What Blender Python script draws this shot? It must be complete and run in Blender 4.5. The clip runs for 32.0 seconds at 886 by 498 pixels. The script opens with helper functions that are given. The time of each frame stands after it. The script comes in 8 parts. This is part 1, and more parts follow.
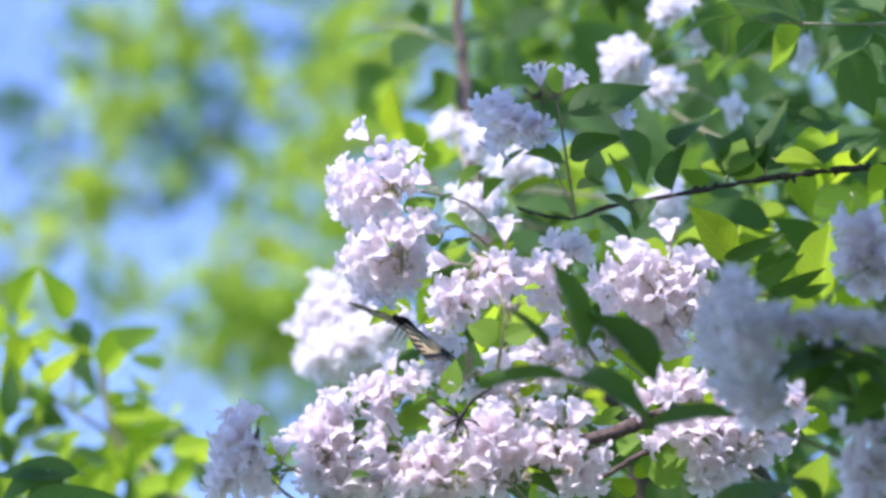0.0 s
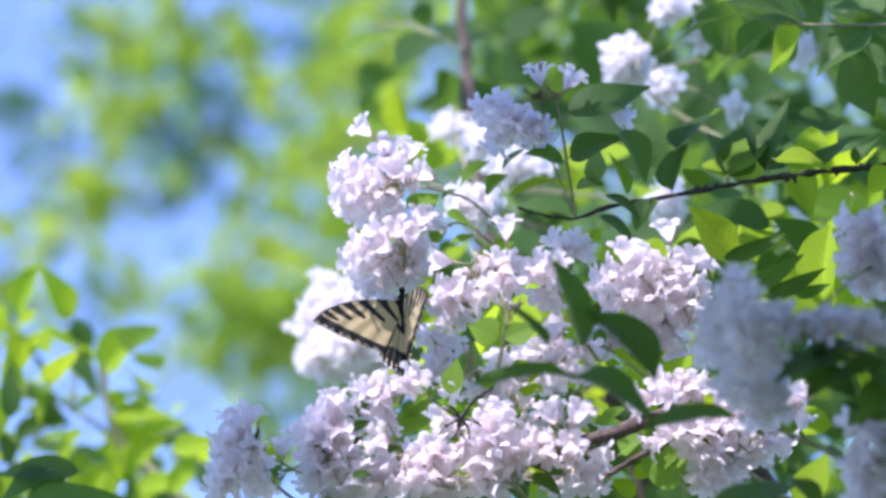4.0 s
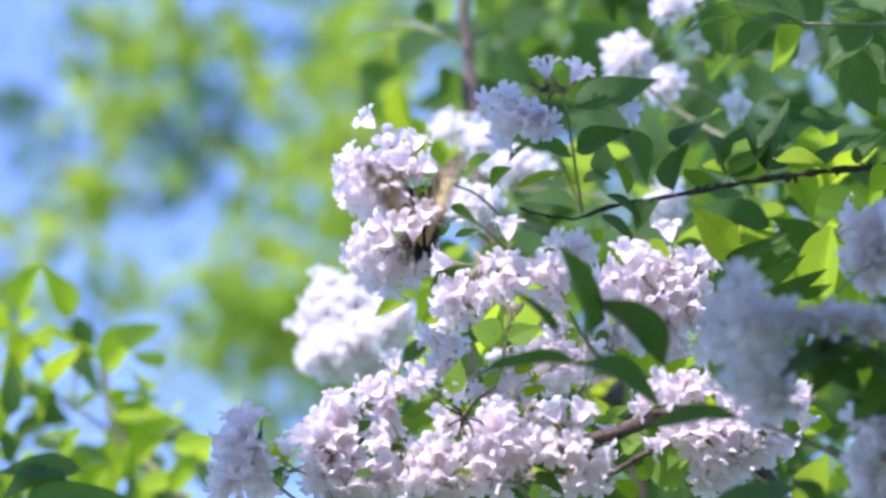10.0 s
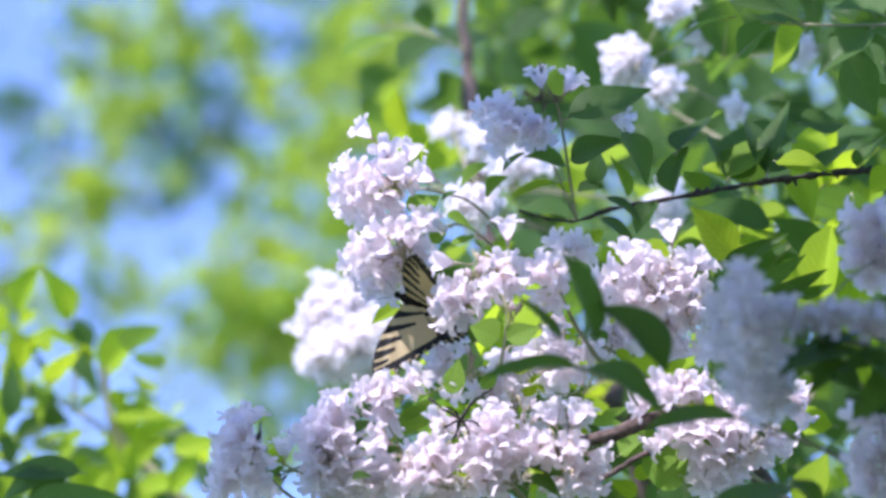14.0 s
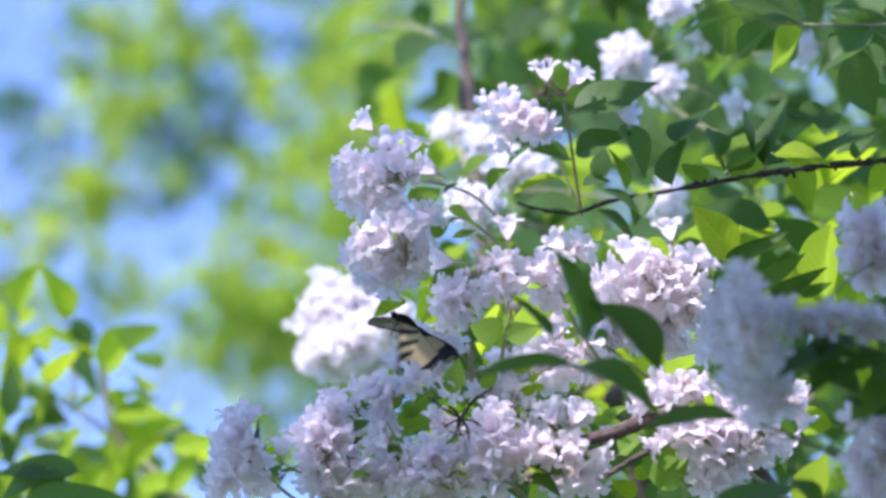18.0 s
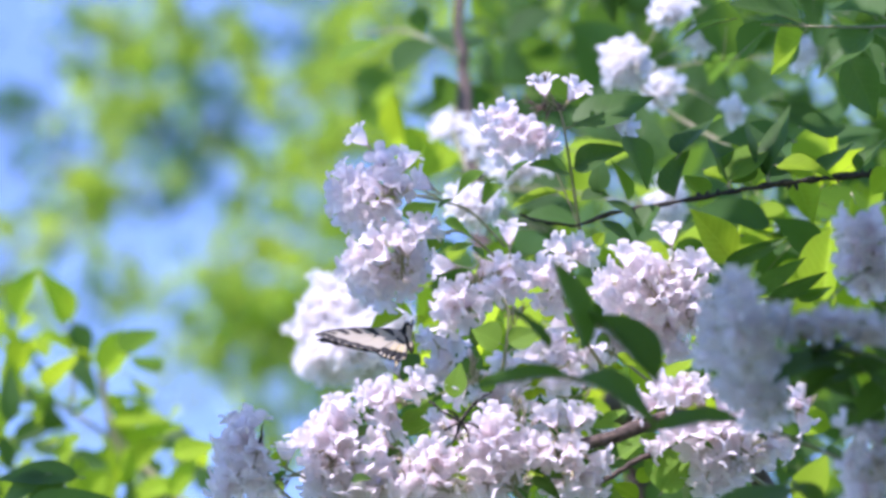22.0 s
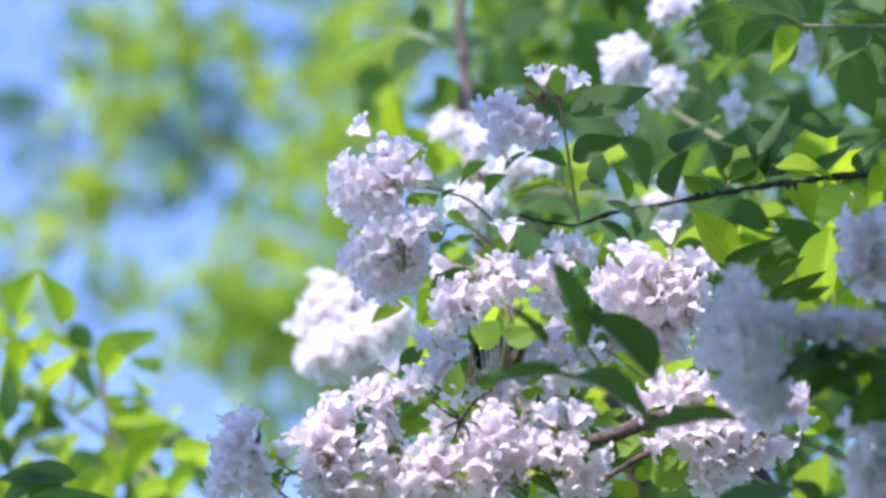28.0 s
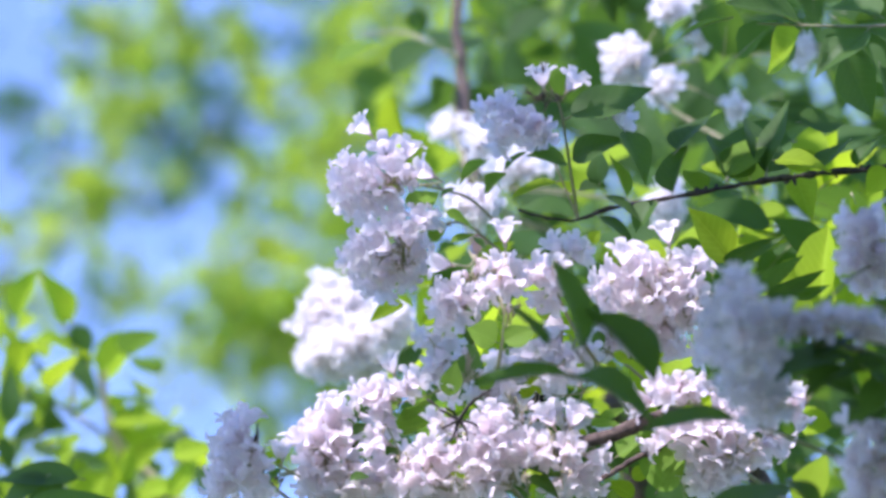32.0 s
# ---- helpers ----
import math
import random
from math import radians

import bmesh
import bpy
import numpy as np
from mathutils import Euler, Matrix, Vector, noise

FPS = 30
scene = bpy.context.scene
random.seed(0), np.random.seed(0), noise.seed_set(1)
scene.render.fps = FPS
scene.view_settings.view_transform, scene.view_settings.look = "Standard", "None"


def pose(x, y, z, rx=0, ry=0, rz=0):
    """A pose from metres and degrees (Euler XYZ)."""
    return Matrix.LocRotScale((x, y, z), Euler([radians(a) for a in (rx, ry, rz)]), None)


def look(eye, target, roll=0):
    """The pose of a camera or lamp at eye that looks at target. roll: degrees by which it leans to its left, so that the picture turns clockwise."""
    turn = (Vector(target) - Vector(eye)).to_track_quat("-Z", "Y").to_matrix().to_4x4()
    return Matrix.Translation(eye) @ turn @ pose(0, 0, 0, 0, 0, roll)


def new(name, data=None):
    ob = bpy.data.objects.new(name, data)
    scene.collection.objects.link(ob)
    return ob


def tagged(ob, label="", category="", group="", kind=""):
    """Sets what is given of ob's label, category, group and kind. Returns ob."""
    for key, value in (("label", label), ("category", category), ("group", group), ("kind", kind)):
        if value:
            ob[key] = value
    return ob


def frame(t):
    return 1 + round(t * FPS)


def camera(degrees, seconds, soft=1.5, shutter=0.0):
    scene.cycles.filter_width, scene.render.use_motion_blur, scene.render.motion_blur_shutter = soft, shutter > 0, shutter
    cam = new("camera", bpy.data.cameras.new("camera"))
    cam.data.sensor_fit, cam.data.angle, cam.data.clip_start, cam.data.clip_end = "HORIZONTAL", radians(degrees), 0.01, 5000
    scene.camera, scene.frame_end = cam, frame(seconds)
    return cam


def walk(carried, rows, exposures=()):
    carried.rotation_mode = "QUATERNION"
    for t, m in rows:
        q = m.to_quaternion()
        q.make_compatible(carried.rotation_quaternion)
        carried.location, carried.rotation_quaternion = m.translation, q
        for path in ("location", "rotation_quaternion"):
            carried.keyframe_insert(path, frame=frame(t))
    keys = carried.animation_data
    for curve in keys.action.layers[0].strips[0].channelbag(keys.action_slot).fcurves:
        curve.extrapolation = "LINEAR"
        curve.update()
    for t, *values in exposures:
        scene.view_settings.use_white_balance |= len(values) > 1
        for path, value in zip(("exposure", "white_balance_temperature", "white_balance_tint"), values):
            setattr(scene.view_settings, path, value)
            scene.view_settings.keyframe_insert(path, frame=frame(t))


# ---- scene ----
D = 1.90                      # camera to the flowers in focus
TILT = 20.0                   # the camera looks up at the bush
EYE = Vector((0.0, 0.0, 1.5))
FWD = Vector((0.0, math.cos(radians(TILT)), math.sin(radians(TILT))))
UPW = Vector((0.0, -math.sin(radians(TILT)), math.cos(radians(TILT))))

cam = camera(12.0, 32.0, soft=3.1, shutter=0.5)
cam.data.dof.use_dof = True
cam.data.dof.focus_distance = D
cam.data.dof.aperture_fstop = 10.5
walk(cam, [(0.0, look(EYE, EYE + FWD)), (32.0, look(EYE, EYE + FWD))],
     exposures=[(0.0, 1.7, 5920, 36), (32.0, 1.7, 5920, 36)])


def at(x, y, d=0.0):
    """A place: x cm to the right and y cm up as seen at the focus distance, d cm beyond it."""
    k = 1 + d / 100 / D
    return EYE + FWD * (D + d / 100) + Vector((x / 100 * k, 0, 0)) + UPW * (y / 100 * k)


# ---- sky and sun ----
SUN_EL, SUN_AZ = 52.0, -138.0   # the sun stands high on the left
world = bpy.data.worlds.new("sky")
scene.world = world
world.use_nodes = True
sky = world.node_tree.nodes.new("ShaderNodeTexSky")
sky.sky_type, sky.sun_disc = "NISHITA", False
sky.sun_elevation, sky.sun_rotation = radians(SUN_EL), radians(SUN_AZ)
sky.air_density, sky.dust_density, sky.ozone_density = 1.0, 0.1, 6.0
world.node_tree.links.new(sky.outputs[0], world.node_tree.nodes["Background"].inputs[0])
world.node_tree.nodes["Background"].inputs[1].default_value = 0.095
sun_dir = Vector((math.sin(radians(SUN_AZ)) * math.cos(radians(SUN_EL)),
                  math.cos(radians(SUN_AZ)) * math.cos(radians(SUN_EL)), math.sin(radians(SUN_EL))))
sun = new("sun", bpy.data.lights.new("sun", "SUN"))
sun.data.energy, sun.data.angle, sun.data.color = 2.44, radians(0.53), (1.0, 0.96, 0.9)
sun.matrix_world = look(sun_dir * 30, (0, 0, 0))


# ---- materials ----
def nodes_of(name):
    m = bpy.data.materials.new(name)
    m.use_nodes = True
    m.node_tree.nodes.clear()
    return m, m.node_tree.nodes, m.node_tree.links


def blend(n, l, fac, a, b):
    m = n.new("ShaderNodeMix")
    m.data_type = "RGBA"
    l.new(fac, m.inputs["Factor"]), l.new(a, m.inputs[6])
    m.inputs[7].default_value = (*b, 1)
    return m.outputs[2]


def calc(n, l, op, a, b=0.0, c=0.0):
    m = n.new("ShaderNodeMath")
    m.operation = op
    for i, v in enumerate((a, b, c)):
        if isinstance(v, (int, float)):
            m.inputs[i].default_value = v
        else:
            l.new(v, m.inputs[i])
    return m.outputs[0]


def veined(n, l, tex, colour, pale, amount):
    """Pale midrib and arching side veins of a leaf one unit long along Y."""
    sep = n.new("ShaderNodeSeparateXYZ")
    l.new(tex.outputs["Object"], sep.inputs[0])
    side = calc(n, l, "ABSOLUTE", sep.outputs[0])
    run = calc(n, l, "MULTIPLY_ADD", side, -0.75, sep.outputs[1])
    run = calc(n, l, "MULTIPLY_ADD", calc(n, l, "POWER", side, 2.0), -0.5, run)
    ray = calc(n, l, "PINGPONG", run, 0.06)
    ray = calc(n, l, "SUBTRACT", 1.0, calc(n, l, "DIVIDE", ray, 0.014))
    rib = calc(n, l, "SUBTRACT", 1.0, calc(n, l, "DIVIDE", side, 0.014))
    fac = calc(n, l, "MAXIMUM", calc(n, l, "MAXIMUM", calc(n, l, "MULTIPLY", ray, 0.5), rib), 0.0)
    return blend(n, l, calc(n, l, "MULTIPLY", fac, amount), colour, pale)


def blushed(n, l, tex, colour, pink):
    """A bell is pinker towards its narrow end."""
    sep = n.new("ShaderNodeSeparateXYZ")
    l.new(tex.outputs["Object"], sep.inputs[0])
    r = n.new("ShaderNodeMapRange")
    r.inputs[1].default_value, r.inputs[2].default_value = 0.016, 0.007
    l.new(sep.outputs[2], r.inputs[0])
    return blend(n, l, calc(n, l, "MULTIPLY", r.outputs[0], 0.4), colour, pink)


def thin_sheet(name, front, through_col, share, rough, spread, island=False, scale=300.0, bump=0.15, veins=0.0, gloss=0.14, blush=None, patches=(0.4, 0.7, 0.0)):
    """A thin leaf or petal: part of the light goes through it."""
    m, n, l = nodes_of(name)
    out = n.new("ShaderNodeOutputMaterial")
    mix = n.new("ShaderNodeMixShader")
    p = n.new("ShaderNodeBsdfPrincipled")
    tr = n.new("ShaderNodeBsdfTranslucent")
    mix.inputs[0].default_value = share
    l.new(p.outputs[0], mix.inputs[1]), l.new(tr.outputs[0], mix.inputs[2]), l.new(mix.outputs[0], out.inputs[0])
    p.inputs["Roughness"].default_value = rough
    p.inputs["Specular IOR Level"].default_value = gloss
    info = n.new("ShaderNodeNewGeometry" if island else "ShaderNodeObjectInfo")
    rnd = info.outputs["Random Per Island" if island else "Random"]
    tex = n.new("ShaderNodeTexCoord")
    no = n.new("ShaderNodeTexNoise")
    no.inputs["Scale"].default_value, no.inputs["Detail"].default_value = scale, 4
    l.new(tex.outputs["Object"], no.inputs["Vector"])
    big = n.new("ShaderNodeTexNoise")
    big.inputs["Scale"].default_value = scale * 0.2
    l.new(tex.outputs["Object"], big.inputs["Vector"])
    for col, target in ((front, p.inputs["Base Color"]), (through_col, tr.inputs["Color"])):
        ramp = n.new("ShaderNodeValToRGB")
        lo = tuple(c * (1 - spread) for c in col)
        hi = tuple(min(1, c * (1 + spread)) for c in col)
        ramp.color_ramp.elements[0].color, ramp.color_ramp.elements[1].color = (*lo, 1), (*hi, 1)
        level = calc(n, l, "MULTIPLY_ADD", big.outputs[0], patches[0], calc(n, l, "MULTIPLY_ADD", rnd, patches[1], patches[2]))
        l.new(level, ramp.inputs[0])
        colour = ramp.outputs[0]
        if veins:
            colour = veined(n, l, tex, colour, tuple(min(1, c * 1.9 + 0.02) for c in col), veins)
        if blush:
            colour = blushed(n, l, tex, colour, blush)
        l.new(colour, target)
    b = n.new("ShaderNodeBump")
    b.inputs["Strength"].default_value, b.inputs["Distance"].default_value = bump, 0.0006
    l.new(no.outputs[0], b.inputs["Height"])
    l.new(b.outputs[0], p.inputs["Normal"])
    return m


def solid(name, a, b, rough=0.8, scale=200.0, bump=0.3, dist=0.0008):
    m, n, l = nodes_of(name)
    out = n.new("ShaderNodeOutputMaterial")
    p = n.new("ShaderNodeBsdfPrincipled")
    l.new(p.outputs[0], out.inputs[0])
    p.inputs["Roughness"].default_value = rough
    tex = n.new("ShaderNodeTexCoord")
    no = n.new("ShaderNodeTexNoise")
    no.inputs["Scale"].default_value, no.inputs["Detail"].default_value = scale, 5
    l.new(tex.outputs["Object"], no.inputs["Vector"])
    ramp = n.new("ShaderNodeValToRGB")
    ramp.color_ramp.elements[0].color, ramp.color_ramp.elements[1].color = (*a, 1), (*b, 1)
    ramp.color_ramp.elements[0].position, ramp.color_ramp.elements[1].position = 0.35, 0.65
    l.new(no.outputs[0], ramp.inputs[0]), l.new(ramp.outputs[0], p.inputs["Base Color"])
    bn = n.new("ShaderNodeBump")
    bn.inputs["Strength"].default_value, bn.inputs["Distance"].default_value = bump, dist
    l.new(no.outputs[0], bn.inputs["Height"]), l.new(bn.outputs[0], p.inputs["Normal"])
    return m


PETAL = thin_sheet("petal", (0.91, 0.862, 0.872), (0.96, 0.898, 0.908), 0.68, 0.6, 0.05, bump=0.1, blush=(0.86, 0.70, 0.78))
# whiter copy of petal: the full sun on the far heads is put into it
PETAL_FAR_LIT = thin_sheet("petal_massed_lit", (0.95, 0.92, 0.92), (0.98, 0.95, 0.95), 0.66, 0.6, 0.04, island=True, bump=0.1)
LEAF = thin_sheet("leaf", (0.056, 0.116, 0.03), (0.16, 0.33, 0.03), 0.45, 0.5, 0.28, scale=24.0, veins=0.25, gloss=0.2)
LEAF_FAR = thin_sheet("leaf_massed", (0.045, 0.10, 0.03), (0.15, 0.31, 0.025), 0.44, 0.66, 0.3, island=True)
# brighter copy of leaf: light on and through it is put into the colour
LIT_LEAF = thin_sheet("lit_leaf", (0.16, 0.29, 0.04), (0.33, 0.57, 0.04), 0.52, 0.6, 0.2, scale=24.0, veins=0.25)
# lime of young growth, also given to bush leaves to make them look backlit
YOUNG_LIT = thin_sheet("young_lit_leaf", (0.29, 0.45, 0.02), (0.46, 0.66, 0.02), 0.55, 0.65, 0.22, scale=24.0, veins=0.35)
YOUNG_LIT_FAR = thin_sheet("young_lit_leaf_massed", (0.29, 0.45, 0.02), (0.46, 0.66, 0.02), 0.55, 0.65, 0.22, island=True)
# the strong tone patches stand in for lit and shaded parts of the crown
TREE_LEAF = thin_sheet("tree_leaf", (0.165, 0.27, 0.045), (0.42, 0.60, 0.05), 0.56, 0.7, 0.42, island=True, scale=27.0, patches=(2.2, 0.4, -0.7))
# darkened leaf: the shade deep in the far foliage is put into its colour
SHADED_LEAF = thin_sheet("shaded_leaf", (0.05, 0.13, 0.03), (0.10, 0.28, 0.03), 0.5, 0.7, 0.35, island=True, scale=27.0, patches=(1.6, 0.4, -0.5))
CALYX = solid("calyx", (0.40, 0.42, 0.22), (0.56, 0.42, 0.36), 0.7, 600)
SPENT = solid("spent_calyx", (0.10, 0.10, 0.055), (0.22, 0.15, 0.11), 0.8, 600)
BARK = solid("bark", (0.055, 0.04, 0.032), (0.16, 0.12, 0.095), 0.9, 260, 0.7, 0.001)
DARK_BARK = solid("dark_bark", (0.018, 0.015, 0.014), (0.07, 0.055, 0.045), 0.9, 400, 0.8, 0.001)
TWIG = solid("green_twig", (0.26, 0.30, 0.12), (0.38, 0.33, 0.21), 0.7, 300)
TRUNK = solid("trunk_bark", (0.05, 0.042, 0.035), (0.15, 0.125, 0.1), 0.95, 14, 0.8, 0.02)
GRASS = solid("grass", (0.035, 0.07, 0.02), (0.08, 0.13, 0.035), 0.9, 30, 0.8, 0.03)


# ---- mesh helpers ----
def mesh_of(name, bm, *mats):
    me = bpy.data.meshes.new(name)
    bm.to_mesh(me)
    bm.free()
    for m in mats:
        me.materials.append(m)
    for poly in me.polygons:
        poly.use_smooth = True
    return me


def part(name, bm, material, parent, label="", where=(0, 0, 0)):
    ob = new(name, mesh_of(name, bm, material))
    ob.parent = parent
    ob.location = where
    if label:
        ob["label"] = label
    return ob


def tube(bm, pts, radii, seg=6, mat=0, knots=0.0):
    rings = []
    pts = [Vector(p) for p in pts]
    for i, p in enumerate(pts):
        d = (pts[min(i + 1, len(pts) - 1)] - pts[max(i - 1, 0)]).normalized()
        s = d.cross(Vector((0.31, 0.2, 0.93)))
        s = s.normalized() if s.length > 1e-4 else Vector((1, 0, 0))
        u = s.cross(d)
        r = radii[i] if isinstance(radii, (list, tuple)) else radii
        r *= 1 + knots * (random.random() - 0.3)
        rings.append([bm.verts.new(p + (s * math.cos(a) + u * math.sin(a)) * r)
                      for a in (2 * math.pi * k / seg for k in range(seg))])
    for a, b in zip(rings, rings[1:]):
        for k in range(seg):
            f = bm.faces.new((a[k], a[(k + 1) % seg], b[(k + 1) % seg], b[k]))
            f.material_index = mat
    for ring in (rings[0][::-1], rings[-1]):
        f = bm.faces.new(ring)
        f.material_index = mat


def smooth_path(pts, steps=5, jitter=0.0):
    """A curve through a few places."""
    pts = [Vector(p) for p in pts]
    out = []
    for i in range(len(pts) - 1):
        p0, p1, p2, p3 = pts[max(i - 1, 0)], pts[i], pts[i + 1], pts[min(i + 2, len(pts) - 1)]
        for k in range(steps):
            t = k / steps
            q = 0.5 * ((2 * p1) + (p2 - p0) * t + (2 * p0 - 5 * p1 + 4 * p2 - p3) * t * t + (3 * p1 - p0 - 3 * p2 + p3) * t ** 3)
            if jitter and (i or k):
                q += Vector((random.uniform(-1, 1), random.uniform(-1, 1), random.uniform(-1, 1))) * jitter
            out.append(q)
    out.append(pts[-1])
    return out


def aim(ob_dir, roll=0.0):
    """A turn that carries +Z to the given way."""
    return Vector(ob_dir).to_track_quat("Z", "Y").to_matrix().to_4x4() @ Matrix.Rotation(roll, 4, "Z")


# ---- flower, bud and leaf meshes ----
def flower_bm(openness, seed, small=1.0):
    """A bell facing +Z on a thin hairy stalk, with two lobes bent back and three held forward; metres."""
    rnd = random.Random(seed)
    bm = bmesh.new()
    mm = 0.001 * small
    side = rnd.uniform(-1, 1)
    tube(bm, [(0, 0, 0), (0.3 * mm * side, 0, 2.2 * mm), (0, 0, 4 * mm)], [0.35 * mm, 0.32 * mm, 0.6 * mm], 5, 1)
    tube(bm, [(0, 0, 3.6 * mm), (0, 0, 5 * mm), (0, 0, 6.6 * mm)], [0.5 * mm, 1.1 * mm, 0.9 * mm], 7, 1)
    for k in range(5):
        a = 2 * math.pi * k / 5 + 0.3
        e = Vector((math.cos(a), math.sin(a), 0))
        tube(bm, [e * 0.8 * mm + Vector((0, 0, 6.2 * mm)), e * 2.5 * mm + Vector((0, 0, 8.2 * mm)), e * 3.9 * mm + Vector((0, 0, 10.6 * mm))],
             [0.28 * mm, 0.2 * mm, 0.05 * mm], 3, 1)
    lengths = [rnd.uniform(4.0, 5.4) for _ in range(5)]
    bends = [radians((96 if j < 2 else 66) * openness + rnd.uniform(-16, 16)) for j in range(5)]
    seg = 50
    rings = []
    for z, r in ((6.3, 0.7), (7.8, 1.5), (9.6, 2.5), (11.6, 3.6), (13.4, 4.3), (15.0, 4.6)):
        rings.append([bm.verts.new((r * mm * math.cos(2 * math.pi * k / seg) * (1.08 if z > 8 else 1),
                                    r * mm * math.sin(2 * math.pi * k / seg), z * mm)) for k in range(seg)])
    for s in (0.16, 0.34, 0.52, 0.7, 0.86, 1.0):
        ring = []
        for k in range(seg):
            th = 2 * math.pi * k / seg
            lob = th / (2 * math.pi) * 5 + 0.5
            j, f = int(lob) % 5, (lob % 1) - 0.5
            cut = math.sqrt(max(0.0, 1 - abs(2 * f) ** 2.4))
            run = s * lengths[j] * (0.05 + 0.95 * cut)
            turn = bends[j] * min(1.0, run / 5.0)
            r = 4.6 + run * math.sin(turn * 0.62 + 0.42)
            z = 15.0 + run * math.cos(turn * 0.62 + 0.42)
            z += 0.3 * math.sin(2 * math.pi * f * 2 + seed + j) * s + 0.9 * s * (2 * f) ** 2 * (1 if j > 1 else -0.4)
            a2 = th - 2 * math.pi / 5 * f * 0.2 * s
            ring.append(bm.verts.new((r * mm * math.cos(a2), r * mm * math.sin(a2), z * mm)))
        rings.append(ring)
    for a, b in zip(rings, rings[1:]):
        for k in range(seg):
            bm.faces.new((a[k], a[(k + 1) % seg], b[(k + 1) % seg], b[k]))
    # stamens in the throat
    for k in range(3):
        a = k * 2.1 + seed
        tube(bm, [(0.6 * mm * math.cos(a), 0.6 * mm * math.sin(a), 9 * mm), (1.4 * mm * math.cos(a), 1.4 * mm * math.sin(a), 15.5 * mm)],
             [0.12 * mm, 0.25 * mm], 3, 0)
    return bm


def calyx_bm():
    """A calyx whose bell has fallen: five long thin points."""
    bm = bmesh.new()
    mm = 0.001
    tube(bm, [(0, 0, 0), (0.3 * mm, 0, 2.5 * mm), (0, 0, 4 * mm)], [0.35 * mm, 0.3 * mm, 0.6 * mm], 5, 0)
    tube(bm, [(0, 0, 3.6 * mm), (0, 0, 5 * mm), (0, 0, 7 * mm)], [0.5 * mm, 1.3 * mm, 0.9 * mm], 7, 0)
    for k in range(5):
        a = 2 * math.pi * k / 5
        e = Vector((math.cos(a), math.sin(a), 0))
        tube(bm, [e * 0.8 * mm + Vector((0, 0, 6.4 * mm)), e * 2.2 * mm + Vector((0, 0, 9 * mm)), e * 3.4 * mm + Vector((0, 0, 12.5 * mm))],
             [0.35 * mm, 0.25 * mm, 0.06 * mm], 4, 0)
    return bm


def bud_bm(seed):
    rnd = random.Random(seed)
    bm = bmesh.new()
    mm = 0.001
    tube(bm, [(0, 0, 0), (0.4 * mm, 0, 3 * mm), (0, 0, 5 * mm)], [0.35 * mm, 0.32 * mm, 0.6 * mm], 5, 1)
    tube(bm, [(0, 0, 4.6 * mm), (0, 0, 6 * mm), (0, 0, 7.4 * mm)], [0.5 * mm, 1.2 * mm, 0.9 * mm], 7, 1)
    for k in range(5):
        a = 2 * math.pi * k / 5
        e = Vector((math.cos(a), math.sin(a), 0))
        tube(bm, [e * 0.8 * mm + Vector((0, 0, 7 * mm)), e * 2.4 * mm + Vector((0, 0, 9 * mm)), e * 2.0 * mm + Vector((0, 0, 11.6 * mm))],
             [0.35 * mm, 0.25 * mm, 0.05 * mm], 3, 1)
    if rnd.random() < 0.6:
        tube(bm, [(0, 0, 7.2 * mm), (0, 0, 9 * mm), (0, 0, 11 * mm), (0, 0, 12.6 * mm), (0, 0, 13.4 * mm)], [0.7 * mm, 1.6 * mm, 1.9 * mm, 1.2 * mm, 0.2 * mm], 10, 0)
    return bm


def leaf_bm(seed, width=0.42, fold=0.25, droop=0.18, rows=14, cols=8):
    """A pointed oval leaf one unit long along +Y with its face to +Z: midrib groove, side veins and a short stalk."""
    rnd = random.Random(seed)
    bm = bmesh.new()
    twist = rnd.uniform(-0.25, 0.25)
    skew = rnd.uniform(-0.06, 0.06)
    grid = []
    for i in range(rows + 1):
        t = i / rows
        half = 0.5 * width * (math.sin(math.pi * min(1, t ** 0.78)) ** 0.85) * (1 - 0.35 * t) * 1.22
        if t > 0.82:
            half = max(half * 0.9, 0.5 * width * 0.30 * ((1 - t) / 0.18) ** 1.1)
        line = []
        for j in range(cols + 1):
            s = 2 * j / cols - 1
            x = half * s + skew * math.sin(math.pi * t)
            vein = 0.012 * math.sin((t * 1.0 - abs(s) * 0.22) * 2 * math.pi * 6) * min(1, abs(s) * 3) * (1 - abs(s) ** 3)
            z = fold * abs(x) - droop * t * t + vein * width + 0.012 * math.sin(9 * t + seed) * s
            z += twist * x * t
            line.append(bm.verts.new((x, 0.06 + 0.94 * t, z)))
        grid.append(line)
    for a, b in zip(grid, grid[1:]):
        for j in range(cols):
            bm.faces.new((a[j], a[j + 1], b[j + 1], b[j]))
    tube(bm, [(0, -0.02, 0.0), (0, 0.04, -0.004), (0, 0.3, -0.006 - droop * 0.07), (0, 0.7, -0.006 - droop * 0.45)],
         [0.011, 0.010, 0.006, 0.002], 5, 1)
    bmesh.ops.remove_doubles(bm, verts=bm.verts, dist=0.0004)
    return bm


FLOWERS = [mesh_of("flower", flower_bm(o, k), PETAL, CALYX) for k, o in enumerate((1.0, 0.9, 0.75, 1.08, 0.6, 0.95, 0.85))]
CALYX_MESH = mesh_of("calyx", calyx_bm(), SPENT)
BUDS = [mesh_of("bud", bud_bm(k), PETAL, CALYX) for k in range(3)]
LEAF_FORMS = ((1, 0.54, 0.22, 0.10), (2, 0.60, 0.35, 0.22), (3, 0.50, 0.15, 0.32), (4, 0.64, 0.45, 0.05))
LEAVES = [mesh_of("leaf", leaf_bm(*f), LEAF, TWIG) for f in LEAF_FORMS]
